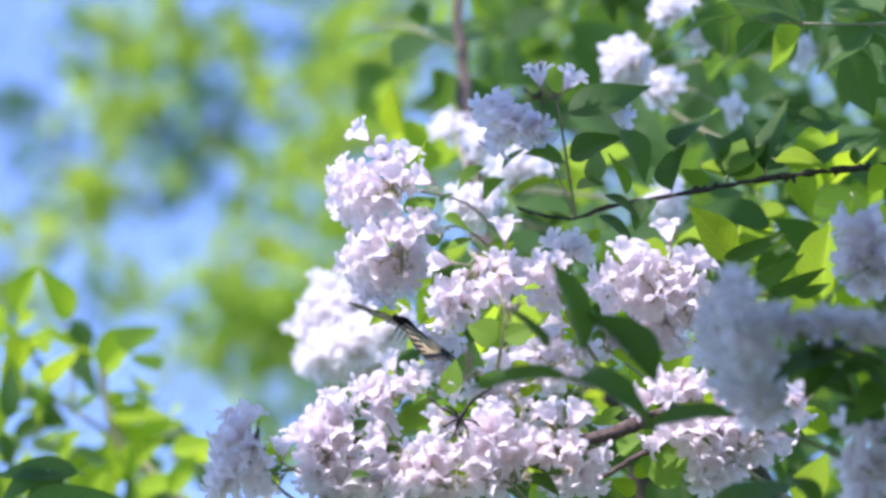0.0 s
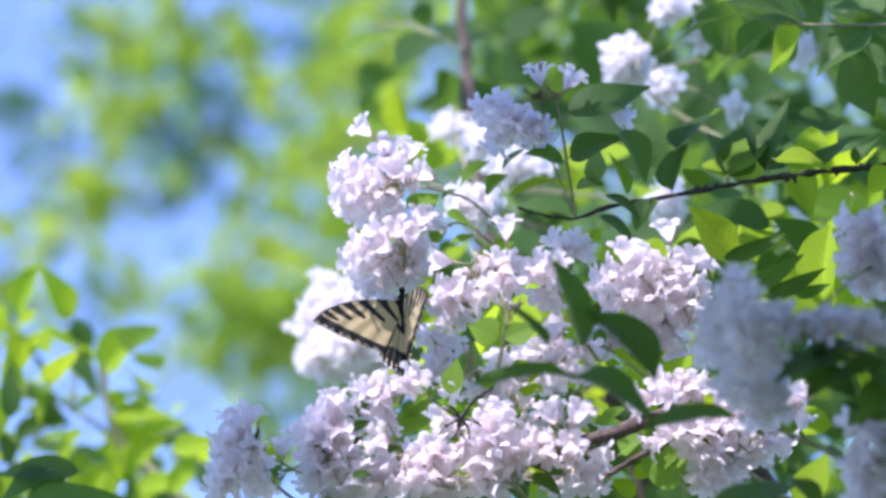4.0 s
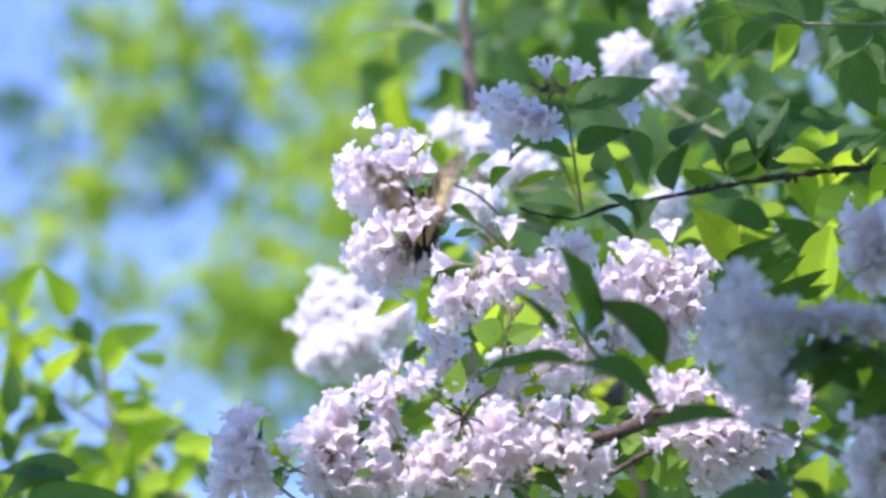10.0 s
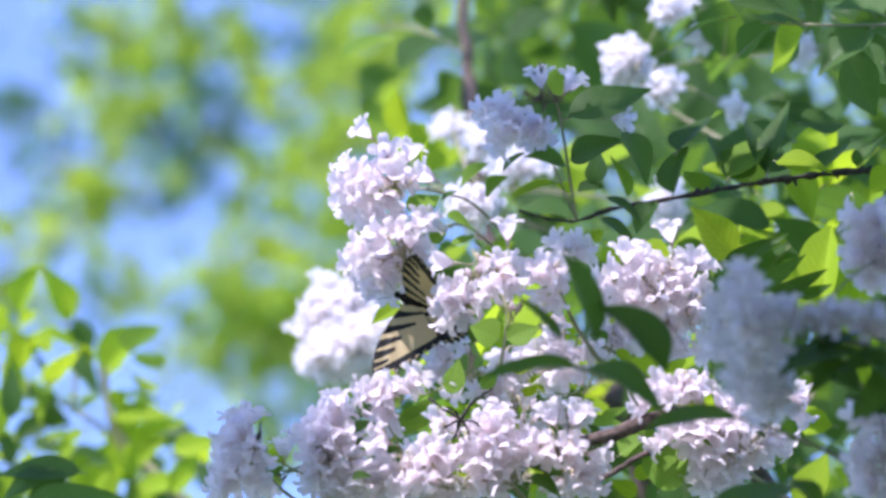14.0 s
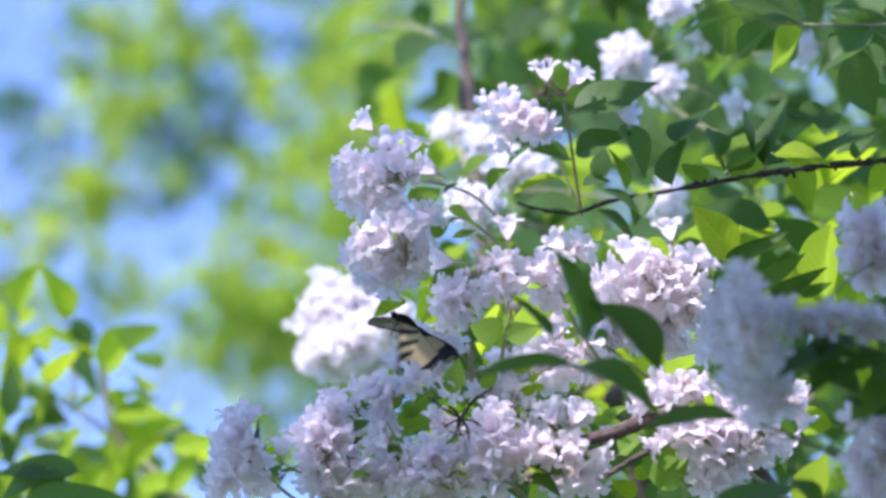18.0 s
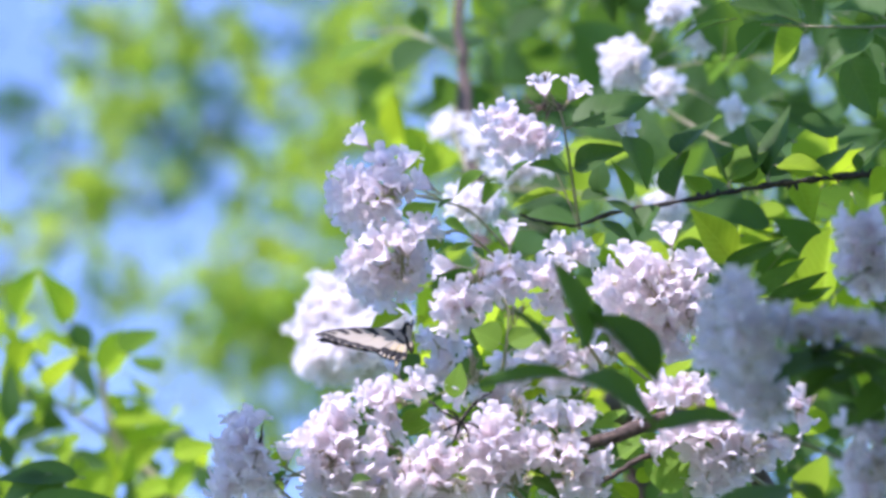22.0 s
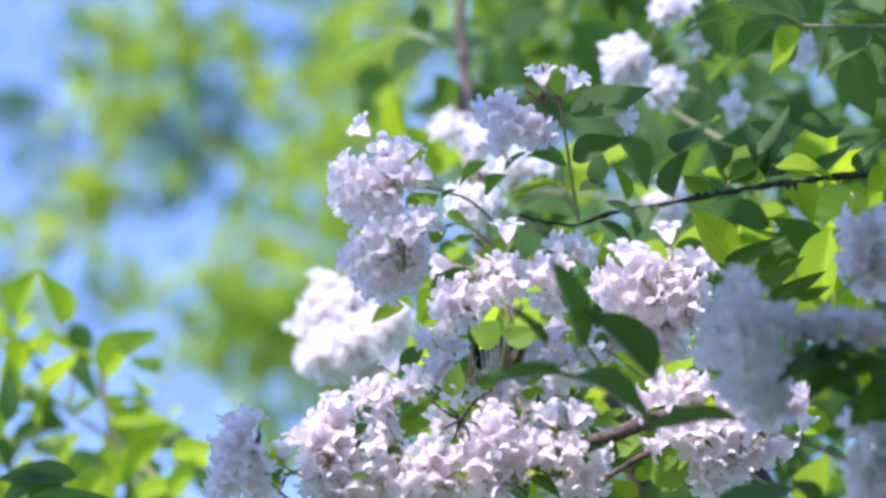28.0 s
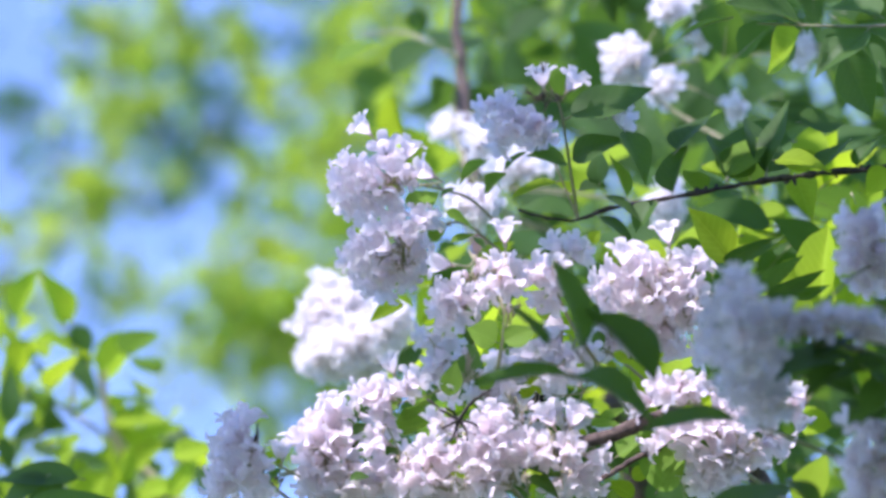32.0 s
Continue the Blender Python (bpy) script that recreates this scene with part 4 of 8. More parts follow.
lowr.leaf(at(9.70, -10.98, -1), at(11.00, -8.79, -1), 1.5, (-0.5, -0.85, 0.2), 3, lit=True)
lowr.leaf(at(8.56, -10.29, 1.5), at(9.58, -9.65, 1), 1.0, (0.2, -0.9, 0.1), 0, young=True)
lowr.leaf(at(8.05, -8.38, 2), at(9.32, -9.91, 2), 1.2, (0.2, -0.9, 0.1), 0)
lowr.leaf(at(8.81, -11.18, 2), at(7.54, -10.42, 2), 1.1, (0.2, -0.9, 0.1), 0, young=True)
lowr.leaf(at(11.61, -8.51, -2.4), at(12.18, -8.89, -2.6), 0.7, (0.2, -0.7, 0.4), 0)
lowr.make()

# heads that hang nearest the camera, in shade
shade = Sprig(at(16.71, -3.03, -29.4))
shade.stem([at(21.80, -5.58, -27.6), at(19.26, -4.56, -29.4), at(16.71, -3.80, -29.4), at(14.16, -3.03, -29.4)], 0.0014, 0.0008)
shade.bells(at(14.03, -3.29, -26), [(13.35, -0.99, -32, 100, .35), (12.76, -1.88, -32, 150, .4), (13.91, -1.76, -33, 70, .6), (12.18, -2.78, -32, 175, .4), (12.38, -3.80, -32, 190, .5), (13.14, -2.65, -34, 140, .8), (14.16, -2.90, -34, 40, .8), (13.40, -3.80, -34.5, 230, .9),
                              (14.42, -4.05, -34, 310, .8), (12.76, -4.81, -33, 215, .6), (13.78, -5.07, -34, 265, .8), (14.93, -3.29, -33, 0, .5), (15.05, -4.69, -33, 320, .5), (13.02, -5.83, -32, 235, .4), (14.29, -5.96, -32.5, 280, .5)])
shade.bells(at(14.67, -6.09, -26), [(13.91, -6.72, -31.6, 230, .5), (14.93, -6.60, -31.6, 300, .6), (14.29, -7.36, -31.6, 265, .5), (15.44, -6.09, -31, 350, .4), (13.14, -6.47, -31, 215, .3), (15.31, -7.23, -31, 300, .4)])
shade.bells(at(17.47, -3.80, -27), [(15.31, -2.65, -32, 110, .5), (15.82, -3.29, -32, 200, .5), (16.58, -3.03, -32, 110, .5), (17.35, -3.41, -32, 240, .6), (17.73, -2.90, -32, 80, .5), (18.62, -3.03, -32, 100, .5), (19.00, -3.54, -32, 260, .6), (19.64, -3.16, -32, 60, .5), (20.28, -3.67, -32, 20, .4)])
shade.cluster(at(13.78, -4.05, -26), 1.3, 1.8, 0.8, 5, (-0.2, -0.6, 0.0), core=at(14.16, -3.54, -24), size=1.0)
shade.cluster(at(19.38, 0.03, -19), 1.2, 1.5, 1.2, 13, (-0.3, -0.6, 0.1), core=at(20.28, -0.23, -17), size=1.05)
shade.cluster(at(19.51, -9.53, -25.8), 1.3, 1.7, 1.3, 14, (-0.3, -0.6, 0.1), core=at(20.53, -9.65, -24), size=1.05)
shade.leaf(at(18.75, -4.81, -29.4), at(15.44, -4.05, -33), 1.1, (0, -0.5, 0.8), 2)
shade.leaf(at(18.24, -5.07, -31.2), at(16.20, -6.34, -31.2), 1.0, (0.2, -0.6, 0.7), 1)
shade.leaf(at(19.00, -5.07, -31.2), at(20.78, -6.34, -31.2), 1.3, (0.2, -0.6, 0.7), 1)
shade.leaf(at(19.77, -6.60, -27.6), at(18.24, -7.62, -27.6), 1.1, (0.3, -0.7, 0.5), 1)
for a, c, w in ((at(15.69, -5.07, -27.6), at(18.24, -4.05, -29.4), 1.1), (at(17.73, -5.58, -29.4), at(19.77, -4.30, -31.2), 1.1), (at(16.20, -5.58, -27.6), at(18.75, -6.34, -29.4), 1.0), (at(19.26, -4.05, -27.6), at(20.78, -4.56, -27.6), 1.1),
                (at(17.47, -4.56, -25.8), at(15.69, -5.71, -27.6), 0.9), (at(19.77, -7.62, -27.6), at(17.98, -6.60, -29.4), 0.9), (at(18.24, -3.80, -29.4), at(16.84, -4.69, -31.2), 1.0), (at(20.28, -5.58, -29.4), at(19.00, -7.11, -31.2), 1.0)):
    shade.leaf(a, c, w, (random.uniform(-0.3, 0.3), -0.7, 0.6))
shade.make()

# leaves on the long dark twig
random.seed(25)
rows_of = Sprig(at(12.89, 2.83, 5), name="leafy_shoot")
rows_of.stem([at(18.62, 3.62, 5), at(16.96, 3.44, 5), at(14.67, 3.13, 5), at(12.89, 2.83, 5), at(10.09, 2.32, 5), at(7.54, 1.86, 5.5)], 0.0005, 0.0004, 5)
rows_of.leaf(at(10.49, 4.36, 6), at(12.23, 6.85, 8), 1.05, (-0.55, -0.6, 0.4), 1)
rows_of.leaf(at(10.34, 2.45, 5), at(10.98, 4.87, 7), 0.7, (-0.7, -0.6, 0.2), 3)
rows_of.leaf(at(12.79, 3.13, 5), at(14.29, 5.93, 7), 1.1, (-0.3, -0.7, 0.5), 2, lit=True)
rows_of.leaf(at(15.9, 3.45, 14), at(16.65, 1.45, 12), 0.75, (-0.3, -0.8, 0.6), 3, young=True)
rows_of.leaf(at(11.7, 3.85, 9), at(13.0, 3.35, 8), 0.9, (-0.3, -0.7, 0.7), 1, young=True)
rows_of.leaf(at(12.89, 3.03, 5), at(12.51, 5.76, 8), 1.0, (0.6, -0.7, 0.3), 1)
rows_of.leaf(at(14.54, 3.29, 5), at(15.31, 7.03, 8), 0.5, (-0.6, -0.6, 0.3), 0)
rows_of.leaf(at(14.67, 3.29, 5), at(13.91, 6.39, 9), 0.9, (0.5, -0.7, 0.3), 0)
rows_of.leaf(at(16.00, 5.76, 7), at(18.19, 5.93, 8), 1.2, (-0.1, -0.9, 0.4), 0)
rows_of.leaf(at(14.92, 4.05, 4), at(17.42, 4.05, 2.5), 1.1, (-0.2, -0.7, 0.7), 1, young=True)
rows_of.leaf(at(15.18, 3.85, 6), at(17.37, 4.36, 6), 1.1, (0, -0.9, 0.4), 0, young=True)
rows_of.leaf(at(17.09, 3.54, 5), at(18.24, 5.50, 7), 0.9, (-0.4, -0.6, 0.5), 1)
rows_of.leaf(at(18.62, 3.64, 5), at(19.77, 5.63, 6), 0.9, (-0.4, -0.6, 0.5), 1)
rows_of.leaf(at(8.18, 5.50, 6), at(9.58, 3.29, 5), 1.4, (0.4, -0.6, 0.6), 1)
rows_of.leaf(at(8.35, 2.27, 5), at(7.59, 4.36, 5), 1.0, (0.5, -0.6, 0.5), 3, lit=True)
rows_of.leaf(at(7.28, 2.45, 5), at(9.07, 1.91, 4), 1.0, (0.1, -0.5, 0.8), 2)
rows_of.leaf(at(7.03, 1.55, 6), at(8.81, 0.79, 5), 1.1, (0.1, -0.5, 0.8), 2)
rows_of.leaf(at(9.70, 2.27, 5), at(8.56, 1.04, 4), 1.0, (-0.2, -0.6, 0.7), 1)
rows_of.leaf(at(11.62, 2.57, 6), at(10.98, 3.85, 7), 1.2, (0.3, -0.7, 0.5), 1, lit=True)
rows_of.make()

hanging = Sprig(at(19.38, 10.06, 4), name="leafy_shoot")
hanging.stem([at(22.31, 10.21, 5), at(19.38, 10.09, 4), at(16.71, 10.11, 4), at(14.29, 10.21, 4)], 0.0008, 0.0005)
hanging.leaf(at(19.38, 10.01, 4), at(16.79, 7.87, 3), 1.05, (-0.7, -0.8, 0.1), 3)
hanging.leaf(at(18.11, 8.89, 5), at(19.66, 6.01, 5), 1.2, (0.3, -1.0, 0.1), 0)
hanging.leaf(at(16.33, 9.96, 5), at(14.62, 7.97, 7), 1.15, (-0.5, -0.8, 0.2), 3, young=True)
hanging.leaf(at(16.33, 10.16, 4), at(13.14, 11.74, 3), 0.9, (0.3, -0.6, 0.6), 1)
hanging.leaf(at(13.14, 10.47, 4), at(9.96, 9.96, 4), 0.8, (0, -0.5, 0.8), 2, lit=True)
hanging.leaf(at(15.69, 10.09, 6), at(15.82, 8.43, 8), 0.8, (0.3, -0.8, 0.4), 0)
hanging.leaf(at(19.97, 1.55, 4), at(17.83, 1.35, 5), 0.8, (0.2, -0.5, 0.8), 1, young=True)
hanging.leaf(at(20.40, 3.59, 4), at(19.13, 2.57, 4), 1.2, (0.2, -0.9, 0.3), 1, young=True)
for a, b, w in ((at(16.20, 9.70, 37.8), at(13.40, 10.72, 40.5), 0.9), (at(19.97, 10.47, 6), at(17.47, 11.49, 8), 0.9), (at(18.24, 10.72, 37.8), at(15.44, 11.11, 40.5), 1.0), (at(11.87, 10.98, 37.8), at(9.83, 9.45, 40.5), 1.0),
                (at(20.79, 8.94, 5), at(19.00, 10.72, 6), 0.9), (at(17.47, 8.18, 37.8), at(18.24, 6.39, 40.5), 0.8), (at(12.89, 9.70, 40.5), at(11.87, 7.67, 43.2), 1.0), (at(19.77, 8.43, 10), at(20.53, 6.14, 10), 0.9)):
    hanging.leaf(a, b, w, (random.uniform(-0.3, 0.3), -0.6, 0.7))
hanging.make()

# flower heads deeper in the bush
far = Sprig(at(-3.67, -4.05, 56.7))
far.stem([at(2.95, -6.60, 70.2), at(-0.61, -5.07, 62.1), at(-3.67, -4.05, 56.7), at(-4.69, -3.41, 54)], 0.0015, 0.0008)
far.cluster(at(-4.69, -3.34, 54), 2.2, 2.4, 1.1, 60, (-0.3, -0.5, 0.4), core=at(-4.18, -3.80, 59.4), size=1.25)
far.cluster(at(-3.67, -4.36, 50), 2.0, 1.6, 0.8, 24, (-0.1, -0.6, 0.1), core=at(-3.16, -4.30, 59.4), size=1.25)
far.cluster(at(-5.32, -4.69, 51.3), 1.3, 1.1, 0.7, 14, (-0.3, -0.6, 0.3), core=at(-4.69, -4.56, 54), size=1.25)
far.cluster(at(-2.39, -3.67, 48.6), 1.1, 1.5, 1.0, 14, (-0.1, -0.6, 0.3), core=at(-2.65, -4.05, 54), size=1.25)
far.make(joined=True)
far2 = Sprig(at(8.56, 7.92, 43.2))
far2.stem([at(13.14, 4.61, 43.2), at(10.09, 6.39, 44.6), at(8.56, 7.92, 43.2)], 0.0015, 0.0008)
far2.cluster(at(8.15, 8.45, 40.5), 0.9, 0.95, 1.0, 21, (-0.3, -0.5, 0.4), size=1.25)
far2.cluster(at(9.9, 7.2, 45.9), 0.7, 0.8, 0.7, 4, (0, -0.6, 0.1), size=1.25)
far2.cluster(at(11.62, 9.50, 40.5), 0.4, 0.4, 0.4, 3, (0, -0.7, 0.3), size=1.25)
far2.cluster(at(10.34, 10.98, 40.5), 0.9, 0.5, 0.5, 6, (0, -0.7, 0.3), size=1.25)
far2.cluster(at(13.14, 6.39, 40.5), 0.4, 0.4, 0.4, 2, (0, -0.7, 0.3), size=1.25)
far2.cluster(at(16.20, 8.94, 40.5), 0.4, 0.5, 0.4, 3, (0, -0.7, 0.3), size=1.25)
far2.make(joined=True)
far3 = Sprig(at(1.43, 2.83, 45.9))
far3.stem([at(5.50, 0.53, 64.8), at(2.95, 1.55, 54), at(1.43, 2.83, 45.9), at(0.41, 5.37, 48.6)], 0.0015, 0.0008)
far3.cluster(at(0.36, 5.43, 54), 0.8, 0.5, 0.6, 5, (-0.2, -0.6, 0.3), size=1.25)
far3.cluster(at(1.5, 1.95, 26), 1.0, 0.9, 1.0, 14, (0, -0.7, 0.2), size=1.25)
far3.cluster(at(3.34, 3.72, 43.2), 1.2, 0.6, 0.8, 8, (0, -0.7, 0.2), size=1.25)
far3.cluster(at(1.68, 4.74, 48.6), 0.5, 0.9, 0.6, 5, (0, -0.7, 0.2), size=1.25)
far3.cluster(at(10.09, 2.06, 43.2), 1.0, 1.0, 0.8, 6, (0, -0.7, 0.2), size=1.25)
far3.cluster(at(15.44, 1.04, 48.6), 1.0, 0.6, 0.8, 6, (0, -0.7, 0.2), size=1.25)
far3.make(joined=True)

# inner foliage of the bush
random.seed(21)
inner = Sprig(at(11.87, -0.23, 67.5), name="inner_shoot")


def fill(sprig, x0, x1, y0, y1, d0, d1, n, size, lit=0.0):
    """Leaves scattered through a stretch of the bush, in x and y cm of the view and d cm beyond."""
    for _ in range(n):
        b = at(random.uniform(x0, x1), random.uniform(y0, y1), random.uniform(d0, d1))
        w = Vector((random.gauss(0, 1), random.gauss(0, 0.6), random.gauss(-0.2, 0.8))).normalized()
        t = b + w * size * random.uniform(0.7, 1.25)
        sprig.leaf(b, t, random.uniform(0.9, 1.2), (random.gauss(0, 0.6), random.gauss(-0.4, 0.5), random.gauss(0.6, 0.4)), young=random.random() < lit)


fill(inner, 3, 24, -13, 5, 50, 120, 300, 0.044, 0.12)
fill(inner, 1, 24, 4, 13, 90, 170, 210, 0.05)
fill(inner, 11, 22, -12, 12, 9, 22, 18, 0.034)
fill(inner, -1, 4, -12, -1, 8, 70, 50, 0.036, 0.4)
fill(inner, 12, 21, -1.5, 3.4, 14, 34, 34, 0.034, 1.0)
fill(inner, 11.5, 24, 0, 13, 18, 40, 22, 0.034)
fill(inner, 8, 24, -1, 3.4, 16, 40, 26, 0.034, 0.5)
fill(inner, -1, 20, -12, -3, 8, 30, 40, 0.032, 0.7)
fill(inner, -4, 8, -14, -7, 6, 30, 50, 0.032)
fill(inner, -1, 5, -9, 0, 22, 50, 60, 0.034, 0.5)
inner.make(joined=True)
twiglet = Sprig(at(1.02, 8.18, 70.2), name="leafy_shoot", young=True)
twiglet.leaf(at(-0.15, 9.50, 70.2), at(-2.01, 8.38, 64.8), 0.8, (0, -0.7, 0.6), 0, young=False)
twiglet.leaf(at(-2.4, 9.5, 70.2), at(-4.6, 8.9, 66), 0.8, (-0.2, -0.7, 0.6), 0, lit=True)
twiglet.leaf(at(-0.99, 11.11, 75.6), at(-0.61, 9.70, 75.6), 1.1, (0, -0.95, 0.1), 1, young=False)
twiglet.leaf(at(-1.38, 4.87, 72.9), at(-2.14, 7.16, 70.2), 0.8, (-0.5, -0.9, 0.1), 3)
twiglet.leaf(at(0.92, 8.94, 70.2), at(0.15, 10.47, 75.6), 1.1, (0.2, -0.9, 0.2), 0, young=False)
twiglet.leaf(at(0.92, 7.67, 70.2), at(0.41, 6.39, 75.6), 1.1, (0.2, -0.9, 0.2), 1, young=False)
twiglet.leaf(at(0.41, 4.87, 72.9), at(-0.99, 3.85, 67.5), 1.1, (0.2, -0.9, 0.4), 1)
twiglet.stem([at(0.97, 8.69, 70.2), at(-0.23, 9.40, 70.2), at(-1.63, 9.96, 72.9), at(-3.41, 9.83, 72.9)], 0.0012, 0.0008)
fill(twiglet, -4, 3, 5, 13, 110, 190, 26, 0.044, 0.35)
twiglet.make()

# unseen foliage, added above as arching canes, which shades the nearest twigs
random.seed(22)
over = Sprig(at(12, 0, -15) + sun_dir * 0.45, name="overhanging_shoot")


def cover(sprig, x0, x1, y0, y1, d0, d1, s0, s1, n, size=0.045):
    """Unseen leaves added between the sun and a stretch of the bush, s metres up the sun's way."""
    for _ in range(n):
        b = at(random.uniform(x0, x1), random.uniform(y0, y1), random.uniform(d0, d1)) + sun_dir * random.uniform(s0, s1)
        w = Vector((random.gauss(0, 1), random.gauss(0, 1), random.gauss(-0.2, 0.4))).normalized()
        sprig.leaf(b, b + w * size * random.uniform(0.8, 1.2), random.uniform(1.0, 1.3), (random.gauss(0, 0.4), random.gauss(0.2, 0.4), 1.0))


cover(over, 10, 23, -12, 6, -38, -17, 0.34, 0.6, 900, 0.05)
cover(over, 4.5, 11, -8, 1, -33, -25, 0.40, 0.55, 80, 0.034)
cover(over, 8, 18, -11, -6.5, -31, -24, 0.40, 0.55, 50, 0.034)
cover(over, 13, 16.3, -2.6, 0.8, -7, -4, 0.3, 0.5, 26, 0.036)
cover(over, 10.3, 25, 4, 15, 14, 90, 0.35, 0.6, 70)
cover(over, -11.2, -7.0, -12, -6.6, -11, -5, 0.30, 0.5, 75, 0.034)
cover(over, 10, 21, 5, 12, 2, 14, 0.32, 0.5, 34, 0.036)
def roof(n, f, x, u, sf, sx, su):
    """Unseen leaves added as an arching cane in a soft mass: f ahead of the camera, x to the right, u up, with their
    spreads.
    """
    for _ in range(n):
        a, b, c = (max(-1.6, min(1.6, random.gauss(0, 0.8))) for _ in range(3))
        b = EYE + FWD * (f + a * sf) + Vector((x + b * sx, 0, 0)) + UPW * (u + c * su)
        w = Vector((random.gauss(0, 1), random.gauss(0, 1), random.gauss(-0.2, 0.4))).normalized()
        over.leaf(b, b + w * 0.05 * random.uniform(0.8, 1.2), random.uniform(1.0, 1.3), (random.gauss(0, 0.4), random.gauss(0.2, 0.4), 1.0))


# canes added out of view roof over the nearest heads and close round them to darken them
roof(900, 1.45, 0.26, 0.27, 0.2, 0.13, 0.06)
roof(300, 0.9, 0.36, 0.26, 0.25, 0.15, 0.06)
roof(400, 1.1, 0.12, 0.30, 0.22, 0.14, 0.05)
roof(300, 1.48, 0.0, 0.235, 0.12, 0.12, 0.045)
roof(460, 1.45, 0.28, -0.25, 0.2, 0.11, 0.06)
roof(240, 1.4, 0.36, 0.0, 0.22, 0.05, 0.15)
roof(600, 1.5, 0.15, 0.19, 0.12, 0.07, 0.035)
roof(160, 1.55, 0.265, -0.02, 0.1, 0.03, 0.1)
# and its skirt of foliage reaches down towards the ground
roof(420, 2.1, 0.30, -0.62, 0.24, 0.28, 0.14)
roof(420, 2.3, 0.62, -0.35, 0.26, 0.14, 0.4)
for p, q in ((Vector((0.85, 2.35, 0)), Vector((0.28, 1.25, 2.3))), (Vector((0.8, 2.2, 0)), Vector((0.40, 0.9, 2.15)))):
    over.stem([BASE + (p - BASE) * 0.4 - Vector((0, 0, BASE.z)), p + Vector((0, 0, 0.9)), p + Vector((-0.1, -0.25, 2.0)), q + Vector((0.12, 0.3, 0.15)), q], 0.009, 0.002, 7, 6, 0.002)
over.make(joined=True)


# ---- a young shrub behind, on the left ----
random.seed(23)
shrub = new("shrub")
shrub.location = (-0.62, 2.7, 0.0)
tagged(shrub, "young shrub with fresh yellow-green leaves", "shrub")
sh = Sprig(at(-15.39, -7.62, 77.5), shrub, "stem", True)
sh.stem([shrub.location, shrub.location + Vector((0.1, -0.1, 1.0)), at(-0.61, -37.16, 77.5), at(-8.00, -20.61, 77.5), at(-9.78, -16.28, 77.5), at(-12.33, -10.93, 77.5), at(-14.49, -8.89, 77.5), at(-15.26, -6.60, 77.5), at(-15.51, -5.32, 77.5)], 0.006, 0.0014, 7, 5, 0.001)
sh.stem([at(-14.75, -8.51, 77.5), at(-16.66, -7.23, 78.8), at(-18.44, -6.34, 78.8), at(-19.97, -5.32, 80.7), at(-22.01, -4.05, 80.7)], 0.0016, 0.0011, 6)
sh.stem([at(-16.66, -7.23, 78.8), at(-16.79, -4.05, 78.8), at(-18.19, -0.99, 78.8)], 0.0012, 0.0008, 6)
sh.leaf(at(-19.21, -3.03, 77.5), at(-18.24, -0.69, 76.1), 0.82, (-0.6, -0.8, 0.0), 3)
sh.leaf(at(-16.71, -3.29, 77.5), at(-18.14, -0.69, 76.1), 0.82, (0.6, -0.8, 0.0), 3)
sh.leaf(at(-15.77, -5.07, 78.8), at(-17.17, -3.41, 76.1), 0.74, (0.4, -0.3, 0.8), 1)
sh.leaf(at(-15.44, -5.78, 77.5), at(-13.45, -3.41, 76.1), 0.82, (-0.4, -0.9, 0.1), 3)
sh.leaf(at(-15.77, -5.58, 78.8), at(-17.42, -4.81, 80.7), 0.82, (0.1, -0.8, 0.3), 1)
sh.leaf(at(-19.77, -7.11, 73.4), at(-19.41, -4.69, 72.1), 0.74, (0.5, -0.8, 0.2), 1)
sh.leaf(at(-15.13, -7.49, 77.5), at(-12.33, -7.31, 74.8), 0.82, (0, -0.7, 0.5), 0)
sh.leaf(at(-15.00, -7.11, 78.8), at(-13.86, -6.09, 76.1), 0.74, (0, -0.4, 0.9), 1)
sh.leaf(at(-16.91, -7.49, 77.5), at(-19.97, -8.13, 74.8), 0.74, (0, -0.6, 0.6), 2)
sh.leaf(at(-14.88, -9.14, 77.5), at(-16.66, -10.67, 76.1), 0.98, (0.1, -0.9, 0.3), 1)
sh.leaf(at(-13.35, -10.42, 77.5), at(-13.86, -12.20, 76.1), 0.98, (0.1, -0.9, 0.3), 1)
sh.leaf(at(-12.33, -9.14, 51), at(-10.04, -8.38, 51), 0.90, (0.1, -0.9, 0.3), 1)
fill(sh, -22, -11, -13, -8.3, 70, 115, 110, 0.029, 0.42)
fill(sh, -22, -17, -8, -2, 72, 95, 18, 0.028, 0.7)
for a, b, w in ((at(-16.15, -10.11, 22), at(-20.35, -9.45, 22), 0.62), (at(-19.08, -11.49, 20), at(-14.42, -10.47, 20), 0.5), (at(-16.91, -10.29, 22), at(-19.21, -11.18, 22), 0.9), (at(-17.68, -9.91, 22), at(-20.22, -10.93, 22), 0.8)):
    sh.leaf(a, b, w * 1.1, (0.1, -0.9, 0.35), 2, young=False)
